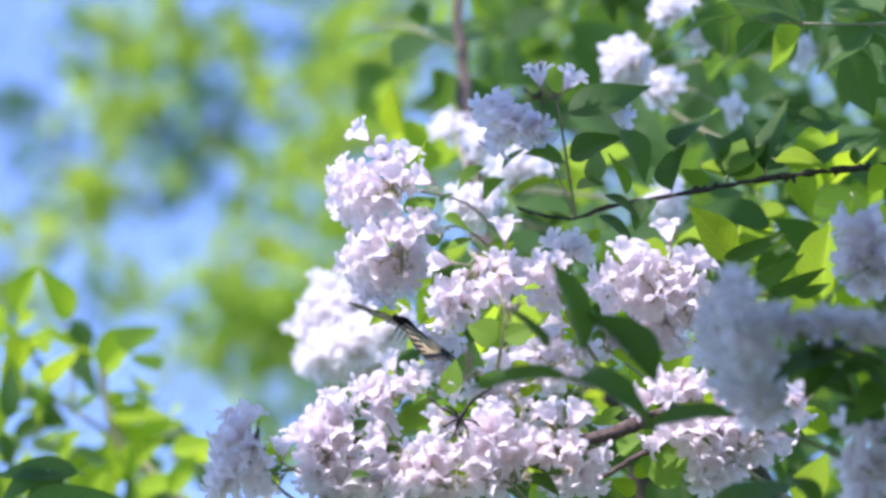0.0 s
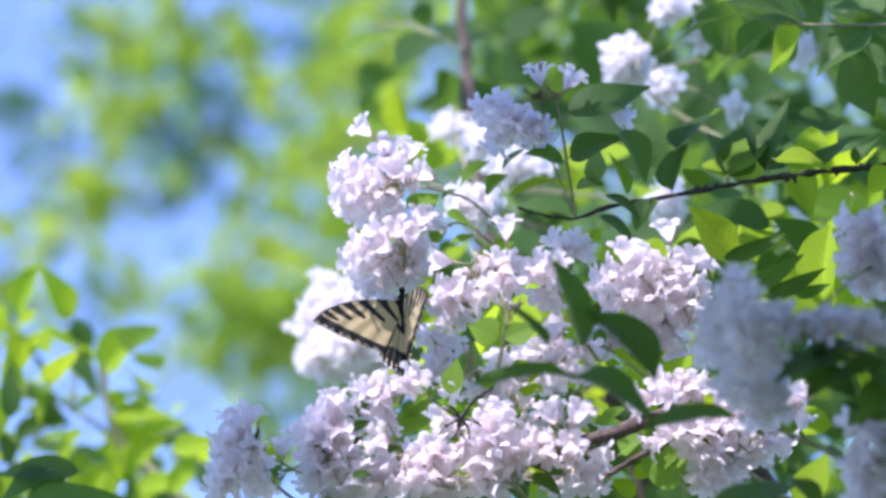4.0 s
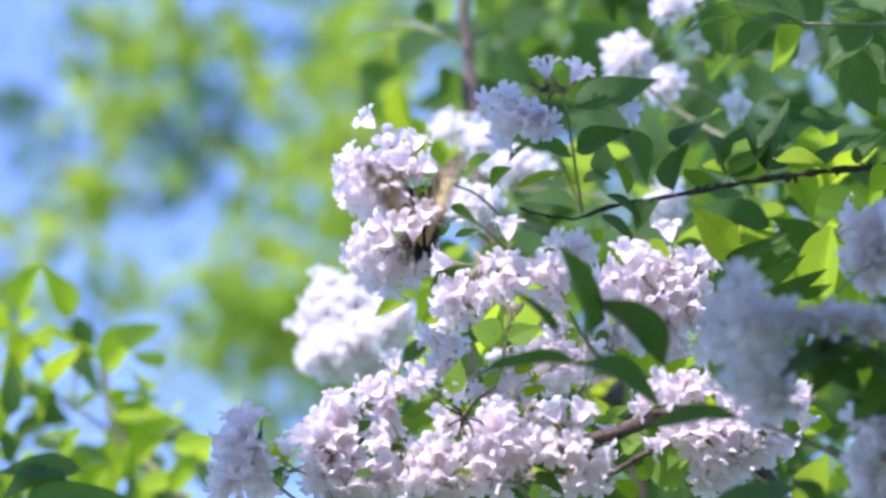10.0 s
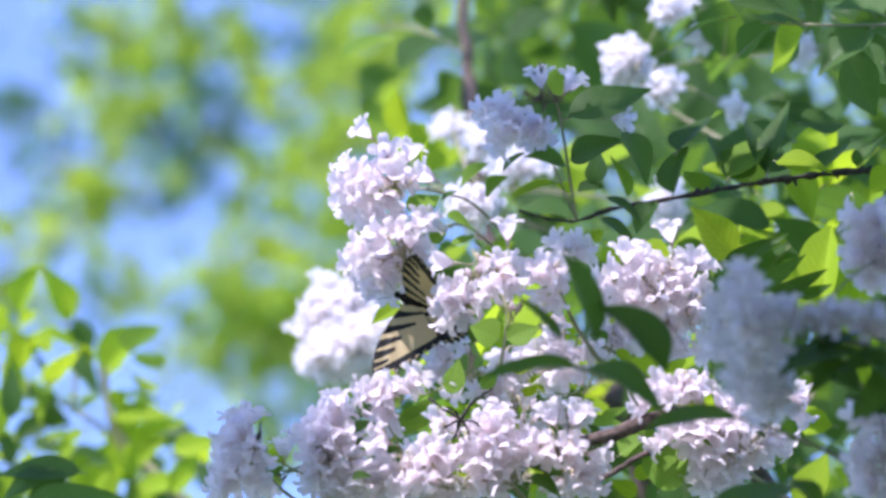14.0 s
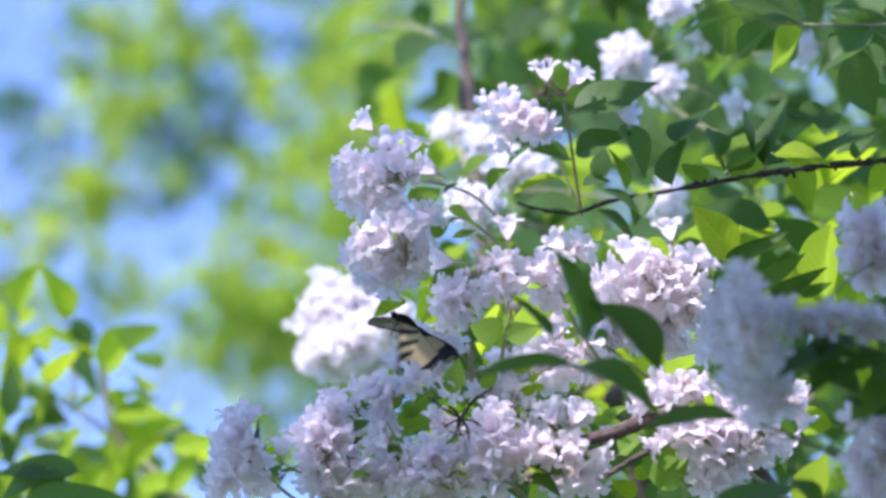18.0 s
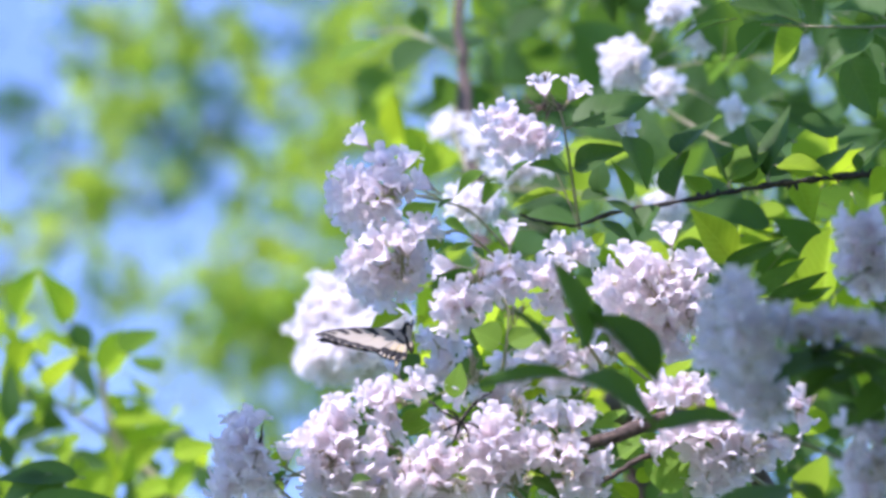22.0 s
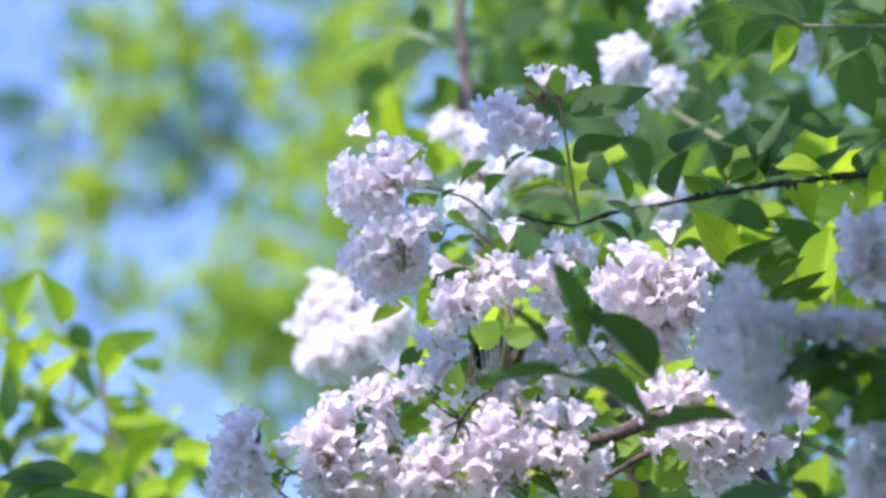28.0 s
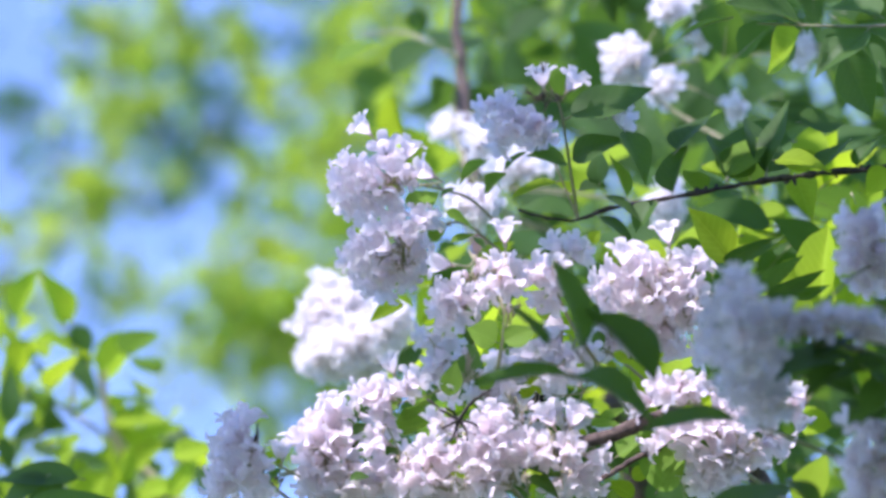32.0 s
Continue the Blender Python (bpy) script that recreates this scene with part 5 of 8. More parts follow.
for a, b, w, young in ((at(-16.71, -3.08, 78), at(-16.05, -5.12, 78), 0.62, False), (at(-19.59, -7.82, 60), at(-19.36, -5.07, 60), 0.6, False), (at(-15.00, -9.14, 78), at(-12.28, -7.16, 76), 0.5, True), (at(-19.46, -8.69, 74), at(-17.12, -7.56, 74), 0.5, False),
                       (at(-14.75, -8.38, 78), at(-13.91, -6.60, 78), 0.7, True), (at(-16.15, -8.13, 76), at(-17.68, -9.14, 76), 0.6, True), (at(-14.11, -9.91, 74), at(-12.46, -8.38, 74), 0.6, True), (at(-13.86, -10.93, 72), at(-11.56, -9.91, 72), 0.7, True)):
    sh.leaf(a, b, w * 1.2, (random.uniform(-0.4, 0.4), -0.8, 0.4), young=young)
for a, b, w, young in ((at(-14.62, -9.91, 72), at(-15.13, -11.44, 72), 0.9, True), (at(-12.33, -11.18, 70), at(-11.18, -8.89, 70), 0.6, True), (at(-15.38, -6.60, 78), at(-16.91, -7.49, 78), 0.5, True), (at(-14.49, -6.60, 78), at(-13.22, -6.34, 78), 0.5, False),
                       (at(-18.82, -5.07, 80), at(-19.84, -3.03, 80), 0.5, True), (at(-13.22, -8.89, 76), at(-11.56, -8.38, 76), 0.5, False), (at(-16.66, -9.14, 70), at(-15.77, -10.93, 70), 0.8, True)):
    sh.leaf(a, b, w * 1.2, (random.uniform(-0.4, 0.4), -0.8, 0.4), young=young)
sh.stem([at(-15.18, -5.32, 77), at(-15.08, -7.11, 77), at(-14.11, -8.89, 76), at(-11.56, -11.44, 74)], 0.0012, 0.0022, 6)
sh.stem([at(-13.86, -12.97, 30), at(-16.15, -11.18, 26), at(-17.93, -9.91, 23)], 0.0015, 0.001)
# leaves added out of view to shade the dark leaves at the lower left
cover(sh, -22, -13.5, -12, -8.5, 12, 30, 0.25, 0.5, 70, 0.05)
fill(sh, -20, -12, -11, -4.5, 66, 90, 26, 0.03, 0.5)
sh.make()

# ---- trees beyond ----
random.seed(24)
def tree(where, height, trunk_r, crowns, leaf_size, label, foliage=None, crown_label="loose crown of sunlit green leaves"):
    """A broadleaf tree: trunk, forking limbs and a crown of single leaves set in clumps on the twigs."""
    t = new("tree")
    t.location = where
    tagged(t, label, "tree")
    w = Vector(where)
    bm = bmesh.new()
    path = smooth_path([(0, 0, -0.1), (0.05, 0.03, height * 0.25), (-0.06, 0.05, height * 0.55), (0.04, 0, height * 0.9)], 6, 0.02)
    tube(bm, path, [trunk_r * (1 - 0.8 * i / (len(path) - 1)) for i in range(len(path))], 12)
    part("trunk", bm, TRUNK, t)
    leaves = bmesh.new()
    for num, (c, r, n) in enumerate(crowns):
        c = Vector(c) - w
        s = path[min(len(path) - 1, max(3, int(len(path) * (c.z - 1.0) / height)))]
        limbs = bmesh.new()
        if num % 200 == 0:
            tube(limbs, smooth_path([s, (s + c) / 2 + Vector((0, 0, -0.15)), c], 5, 0.02), [trunk_r * 0.03 * (1 - 0.85 * k / 10) for k in range(11)], 6)
        tips = []
        for _ in range(3):
            v = Vector((random.gauss(0, 1), random.gauss(0, 1), random.gauss(0, 1))).normalized() * r * random.uniform(0.35, 1.25)
            tips.append(c + v)
        if num % 200 == 0:
            part("limb", limbs, TRUNK, t)
        for _ in range(n):
            tip = random.choice(tips)
            p = tip + Vector((random.gauss(0, 1), random.gauss(0, 1), random.gauss(0, 0.8))) * r * 0.2
            y = Vector((random.gauss(0, 1), random.gauss(0, 1), random.gauss(-0.5, 0.7))).normalized()
            z = Vector((random.gauss(0, 0.5), random.gauss(0, 0.5), 1.0))
            x = y.cross(z).normalized()
            z = x.cross(y)
            ln = leaf_size * random.uniform(0.7, 1.3)
            q = [p, p + y * ln * 0.35 + x * ln * 0.26 + z * ln * 0.06, p + y * ln * 0.7 + x * ln * 0.2 + z * ln * 0.03, p + y * ln - z * ln * 0.1,
                 p + y * ln * 0.7 - x * ln * 0.2 + z * ln * 0.03, p + y * ln * 0.35 - x * ln * 0.26 + z * ln * 0.06, p + y * ln * 0.5]
            vs = [leaves.verts.new(a) for a in q]
            for a, b in ((0, 1), (1, 2), (2, 3), (3, 4), (4, 5), (5, 0)):
                leaves.faces.new((vs[6], vs[a], vs[b]))
    crown = part("crown", leaves, foliage or TREE_LEAF, t, crown_label)
    crown["kind"] = "stuff"
    return t


def head(x, y, d, r, n):
    """A clump of the far crown: x and y cm of the view, d cm beyond the focus, r cm across the view, n leaves."""
    return (at(x, y, d), r / 100 * (1 + d / 100 / D), n)


# boughs of the far tree where they stand against the sky: x and y cm of the view
SUNLIT_BOUGHS = ((-13.6, 10.9), (-11.3, 10.5), (-12.3, 9.7), (-14.1, 9.3), (-15.9, 8.0), (-14.9, 8.7), (-14.4, 5.4), (-14.2, 6.1), (-16.1, 3.1), (-17.2, 1.4), (-15.8, 2.4),
                 (-9.3, 9.3), (-5.7, 7.9), (-6.0, 5.4), (-7.7, 3.6), (-6.2, 3.6), (-8.0, 1.0), (-6.7, -0.2), (-5.7, 1.0), (-8.8, 2.3), (-9.8, -1.0), (-8.0, -2.0),
                 (-7.2, -3.0), (-8.5, -4.6), (-7.7, -6.1), (-6.7, -5.3), (-8.8, -7.1), (-19.5, 0.8), (-18.4, 0.0), (-6.1, -2.5), (-9.3, -3.3), (-15.1, 2.8), (-5.7, -1.0),
                 (-4.9, 0.0), (-4.9, 2.8), (-7.2, -4.6), (-6.2, -4.0), (-7.0, -1.5), (-16.1, 0.0), (-19.5, -2.0), (-12.3, -3.0), (-9.9, -3.8), (-13.9, -1.6), (-10.4, -1.0),
                 (-11.6, -3.8))


def crown_clumps(d):
    """Clumps of the far crown: thick round the boughs, open sky between them, closed behind the bush."""
    places = [(x + random.gauss(0, 0.5), y + random.gauss(0, 0.5)) for x, y in SUNLIT_BOUGHS for _ in range(4)]
    places += [(random.uniform(-27, -5), random.uniform(-15, 19)) for _ in range(110)]
    places += [(random.uniform(-5.5, 24), random.uniform(-15, 19)) for _ in range(1150)]
    places += [(random.gauss(-6.5, 1.6), random.gauss(-3.5, 3.5)) for _ in range(35)]
    return [head(x, y, d + random.uniform(-60, 120), random.uniform(0.6, 1.2), random.randrange(4, 8)) for x, y in places]


tree((-4.6, 10.2, 0), 9.0, 0.2, crown_clumps(900), 0.075, "tall broadleaf tree with a loose bright green crown")


# an added tree whose dark colour stands in for shaded foliage; its boughs fill in patches: x and y cm of the view
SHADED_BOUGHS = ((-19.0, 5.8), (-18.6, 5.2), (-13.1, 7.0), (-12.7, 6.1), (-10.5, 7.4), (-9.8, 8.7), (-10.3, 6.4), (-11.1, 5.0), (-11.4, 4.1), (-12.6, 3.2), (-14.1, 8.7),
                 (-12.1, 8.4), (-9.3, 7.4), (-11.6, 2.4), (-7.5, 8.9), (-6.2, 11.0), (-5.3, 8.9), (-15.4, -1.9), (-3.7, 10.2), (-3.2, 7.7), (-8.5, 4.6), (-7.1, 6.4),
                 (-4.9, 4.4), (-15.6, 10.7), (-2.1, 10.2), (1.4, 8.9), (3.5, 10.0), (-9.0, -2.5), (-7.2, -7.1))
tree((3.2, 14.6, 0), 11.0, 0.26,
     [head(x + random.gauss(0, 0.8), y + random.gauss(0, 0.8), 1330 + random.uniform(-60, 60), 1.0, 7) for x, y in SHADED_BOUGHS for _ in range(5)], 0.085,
     "added tree whose dark leaves stand in for shaded foliage behind the bright one", foliage=SHADED_LEAF, crown_label="crown of leaves darkened to pass for shaded foliage")


# a tree added on the left, out of sight, so that its boughs drift across the sun
shade_tree = tree((-2.9, 2.0, 0), 4.6, 0.10,
                 [(Vector((random.uniform(-3.7, -2.3), random.uniform(0.9, 3.0), random.uniform(3.3, 4.5))), 0.4, 70) for _ in range(14)], 0.06,
                 "unseen slender broadleaf tree added to shade the flowering bush")
BOUGH = 2.6


def bough(x0, x1, y0, y1, d0, d1, n):
    """Leaves on a stem, added out of view to block the sun from a stretch of the bush."""
    b = Sprig(at((x0 + x1) / 2, (y0 + y1) / 2, (d0 + d1) / 2) + sun_dir * BOUGH, shade_tree, "bough")
    b.stem([b.anchor + Vector((-0.5, 0.1, -0.25)), b.anchor + Vector((-0.2, 0.0, -0.02)), b.anchor], 0.004, 0.0015)
    cover(b, x0, x1, y0, y1, d0, d1, BOUGH - 0.06, BOUGH + 0.06, n, 0.04)
    b.make(joined=True)
    return b


bough_top = bough(1.4, 6.3, 3.8, 8.4, 2, 9, 26)
bough_upper = bough(-4.7, -0.1, -2.0, 5.6, 0, 6, 13)
bough_low = bough(-10.5, 4.5, -11.2, -6.3, -7, 1, 40)


# ---- the butterfly ----
def wing_material(name, pale, through_col, dark=(0.012, 0.012, 0.012)):
    m, n, l = nodes_of(name)
    out = n.new("ShaderNodeOutputMaterial")
    mix, p, tr = n.new("ShaderNodeMixShader"), n.new("ShaderNodeBsdfPrincipled"), n.new("ShaderNodeBsdfTranslucent")
    l.new(p.outputs[0], mix.inputs[1]), l.new(tr.outputs[0], mix.inputs[2]), l.new(mix.outputs[0], out.inputs[0])
    mix.inputs[0].default_value = 0.35
    p.inputs["Roughness"].default_value = 0.6
    mark = n.new("ShaderNodeAttribute")
    mark.attribute_name = "dark"
    tex = n.new("ShaderNodeTexCoord")
    no = n.new("ShaderNodeTexNoise")
    no.inputs["Scale"].default_value = 900
    l.new(tex.outputs["Object"], no.inputs["Vector"])
    add = n.new("ShaderNodeMath")
    add.operation = "MULTIPLY_ADD"
    add.inputs[1].default_value = 0.25
    l.new(no.outputs[0], add.inputs[0]), l.new(mark.outputs["Fac"], add.inputs[2])
    for target, light in ((p.inputs["Base Color"], pale), (tr.inputs["Color"], through_col)):
        ramp = n.new("ShaderNodeValToRGB")
        e = ramp.color_ramp.elements
        e[0].position, e[0].color = 0.55, (*light, 1)
        e[1].position, e[1].color = 0.66, (*dark, 1)
        l.new(add.outputs[0], ramp.inputs[0]), l.new(ramp.outputs[0], target)
    return m


WING = wing_material("wing_scales", (0.66, 0.55, 0.29), (0.52, 0.42, 0.2))
WING_UNDER = wing_material("wing_underside", (0.50, 0.465, 0.37), (0.42, 0.37, 0.26), (0.035, 0.033, 0.03))
FUR = solid("dark_fur", (0.006, 0.006, 0.006), (0.025, 0.022, 0.018), 0.9, 900, 0.6, 0.0005)
FUR.node_tree.nodes["Principled BSDF"].inputs["Specular IOR Level"].default_value = 0.05


PALE_FUR = solid("pale_fur", (0.30, 0.25, 0.17), (0.46, 0.39, 0.28), 0.9, 900, 0.6, 0.0005)


def bump_fn(v, at_v, half):
    return max(0.0, 1 - abs(v - at_v) / half)


def wing_mesh(fore, mirror, under=False, ns=56, nt=40):
    """A ruled sheet between the front edge and the inner edge; dark bands by share of the span."""
    mm = 0.001
    if fore:
        lead = [(1, 3), (11, 8.5), (22, 12.5), (33, 13.5), (40, 11.5)]
        back = [(1, -1), (5, -6), (9, -10), (13, -13.5), (17, -16)]
    else:
        lead = [(1, 0), (5, -4), (9, -9), (12.5, -14), (15, -18.5)]
        back = [(0.5, -4), (0.8, -11), (1.2, -18), (1.8, -23), (3, -28)]
    lead = smooth_path([(x, y, 0) for x, y in lead], 14)
    back = smooth_path([(x, y, 0) for x, y in back], 14)
    bm = bmesh.new()
    marks, grid = [], []
    for i in range(ns + 1):
        s = i / ns
        a, b = lead[i], back[i]
        line = []
        for j in range(nt + 1):
            t = j / nt
            bulge = 4.0 * (t * (1 - t)) * 4 * s ** 3
            p = a.lerp(b, t)
            out = ((a + b) / 2).normalized()
            if fore:
                p = p + out * bulge * 0.35 * s
            else:
                scallop = 0.9 * math.cos(t * 2 * math.pi * 6) * max(0, s - 0.85) / 0.15
                tail = 11.0 * math.exp(-((t - 0.76) / 0.045) ** 2) * max(0, s - 0.8) / 0.2
                p = p + out * (bulge * 0.8 + scallop) + Vector((0.25, -1, 0)) * tail
            z = 0.6 * math.sin(math.pi * t) * s + 0.25 * math.sin(t * math.pi * 9) * s
            line.append(bm.verts.new((p.x * mm * (-1 if mirror else 1), p.y * mm, (z - (0.22 if under else 0)) * mm)))
            if fore:
                d = max(1.0 if s > 0.86 else bump_fn(s, 0.86, 0.05), 0.9 * bump_fn(t, 0.0, 0.05))
                if abs((t * 8.5) % 1 - 0.5) < 0.26 and (0.945 if under else 0.93) < s < 0.972:
                    d = 0.1
                for s0, reach, half in ((0.17, 1.05, 0.046), (0.36, 0.74, 0.050), (0.52, 0.46, 0.050), (0.65, 0.36, 0.048), (0.765, 0.26, 0.038)):
                    if under:
                        reach, half = reach * 0.72, half * 1.05
                    if t < reach:
                        d = max(d, bump_fn(s - 0.07 * t, s0, half * 2 * (1 - 0.45 * t / reach)))
                d = max(d, bump_fn(s, 0.0, 0.12), 0.8 * bump_fn(t, 1.0, 0.05))
                d = max(d, 0.6 * bump_fn(t, 0.62, 0.018) * (s > 0.35))
            else:
                d = max(1.25 * bump_fn(s, 0.94, 0.44) if s < 0.94 else 1.0, bump_fn(t, 1.0, 0.16))
                if abs((t * 6) % 1 - 0.5) < (0.34 if under else 0.24) and (0.86 if under else 0.91) < s < 0.97:
                    d = 0.1
                d = max(d, bump_fn(s - 0.05 * t, 0.26, 0.09), 0.7 * bump_fn(t, 0.5, 0.03) * (s > 0.3), bump_fn(s, 0.0, 0.12))
            marks.append(d)
        grid.append(line)
    for a, b in zip(grid, grid[1:]):
        for j in range(nt):
            bm.faces.new((a[j], a[j + 1], b[j + 1], b[j]))
    me = mesh_of("underside" if under else "forewing" if fore else "hindwing", bm, WING_UNDER if under else WING)
    mark = me.attributes.new("dark", "FLOAT", "POINT")
    mark.data.foreach_set("value", marks)
    return me


butterfly = new("butterfly")
tagged(butterfly, "yellow tiger swallowtail butterfly with black stripes feeding on flowers", "butterfly")
wings = []
for fore in (True, False):
    for mirror in (True, False):
        w = new("forewing" if fore else "hindwing", wing_mesh(fore, mirror))
        w.parent = butterfly
        w["label"] = "pale yellow wing with black stripes" if fore else "pale yellow wing with broad black scalloped edge and tail"
        low_side = new("underside", wing_mesh(fore, mirror, True))
        low_side.parent = w
        low_side["label"] = "paler cream underside of the wing"
        wings.append((w, mirror, fore))
mm = 0.001
bm = bmesh.new()
tube(bm, [(0, 7.5 * mm, 0), (0, 6 * mm, 0), (0, 3 * mm, 0), (0, -1 * mm, -0.2 * mm), (0, -4 * mm, -0.3 * mm)], [1.1 * mm, 2.1 * mm, 2.6 * mm, 2.3 * mm, 1.4 * mm], 12)
part("thorax", bm, FUR, butterfly)
bm = bmesh.new()
tube(bm, [(0, -3.6 * mm, -0.2 * mm), (0, -7 * mm, -0.8 * mm), (0, -13 * mm, -1.6 * mm), (0, -19 * mm, -2 * mm), (0, -22 * mm, -2 * mm)], [1.2 * mm, 1.7 * mm, 1.7 * mm, 1.2 * mm, 0.4 * mm], 12)
part("abdomen", bm, FUR, butterfly)
bm = bmesh.new()
tube(bm, [(0, 7 * mm, 0), (0, 8 * mm, 0), (0, 9.4 * mm, -0.2 * mm), (0, 10.2 * mm, -0.3 * mm)], [0.8 * mm, 1.5 * mm, 1.5 * mm, 0.6 * mm], 10)
part("head", bm, FUR, butterfly)
for sx in (-1, 1):
    bm = bmesh.new()
    tube(bm, [(sx * 1.1 * mm, 5.5 * mm, -0.8 * mm), (sx * 1.5 * mm, 2 * mm, -1.1 * mm), (sx * 0.9 * mm, -5 * mm, -1.0 * mm), (sx * 0.9 * mm, -13 * mm, -1.9 * mm), (sx * 0.5 * mm, -20 * mm, -2.1 * mm)], [0.7 * mm, 1.5 * mm, 1.2 * mm, 1.1 * mm, 0.5 * mm], 8)
    part("side_stripe", bm, PALE_FUR, butterfly, "pale buff stripe along the side of the body")
for sx in (-1, 1):
    bm = bmesh.new()
    tube(bm, [(sx * 0.8 * mm, 9.5 * mm, 0.6 * mm), (sx * 3.5 * mm, 14 * mm, 1.4 * mm), (sx * 6 * mm, 19 * mm, 1.2 * mm), (sx * 6.6 * mm, 20.5 * mm, 1.0 * mm)], [0.12 * mm, 0.1 * mm, 0.14 * mm, 0.26 * mm], 5)
    part("antenna", bm, FUR, butterfly)
    for y in (5, 2, -1):
        bm = bmesh.new()
        tube(bm, [(sx * 1.2 * mm, y * mm, -2 * mm), (sx * 4.5 * mm, (y + 1.5) * mm, -3.4 * mm), (sx * 5.5 * mm, (y + 1) * mm, -8 * mm)], [0.35 * mm, 0.25 * mm, 0.15 * mm], 4)
        part("leg", bm, FUR, butterfly)


def view(r, u, a):
    """A way given as right, up and away from the camera."""
    return (Vector((1, 0, 0)) * r + UPW * u + FWD * a).normalized()


def perched(place, fwd, dorsal):
    y = view(*fwd)
    z = view(*dorsal)
    z = (z - y * z.dot(y)).normalized()
    x = y.cross(z)
    return Matrix.Translation(place) @ Matrix((x, y, z)).transposed().to_4x4()


def wing_pose(up, sweep, mirror, fore):
    """A wing raised by up degrees over the back and swept back by sweep degrees."""
    s = 1 if mirror else -1
    lift = 0.0006 if fore else 0.0
    return Matrix.Translation((0, 0.0015 if fore else 0.0, lift)) @ Matrix.Rotation(radians(up * s), 4, "Y") @ Matrix.Rotation(radians(sweep * s), 4, "Z")


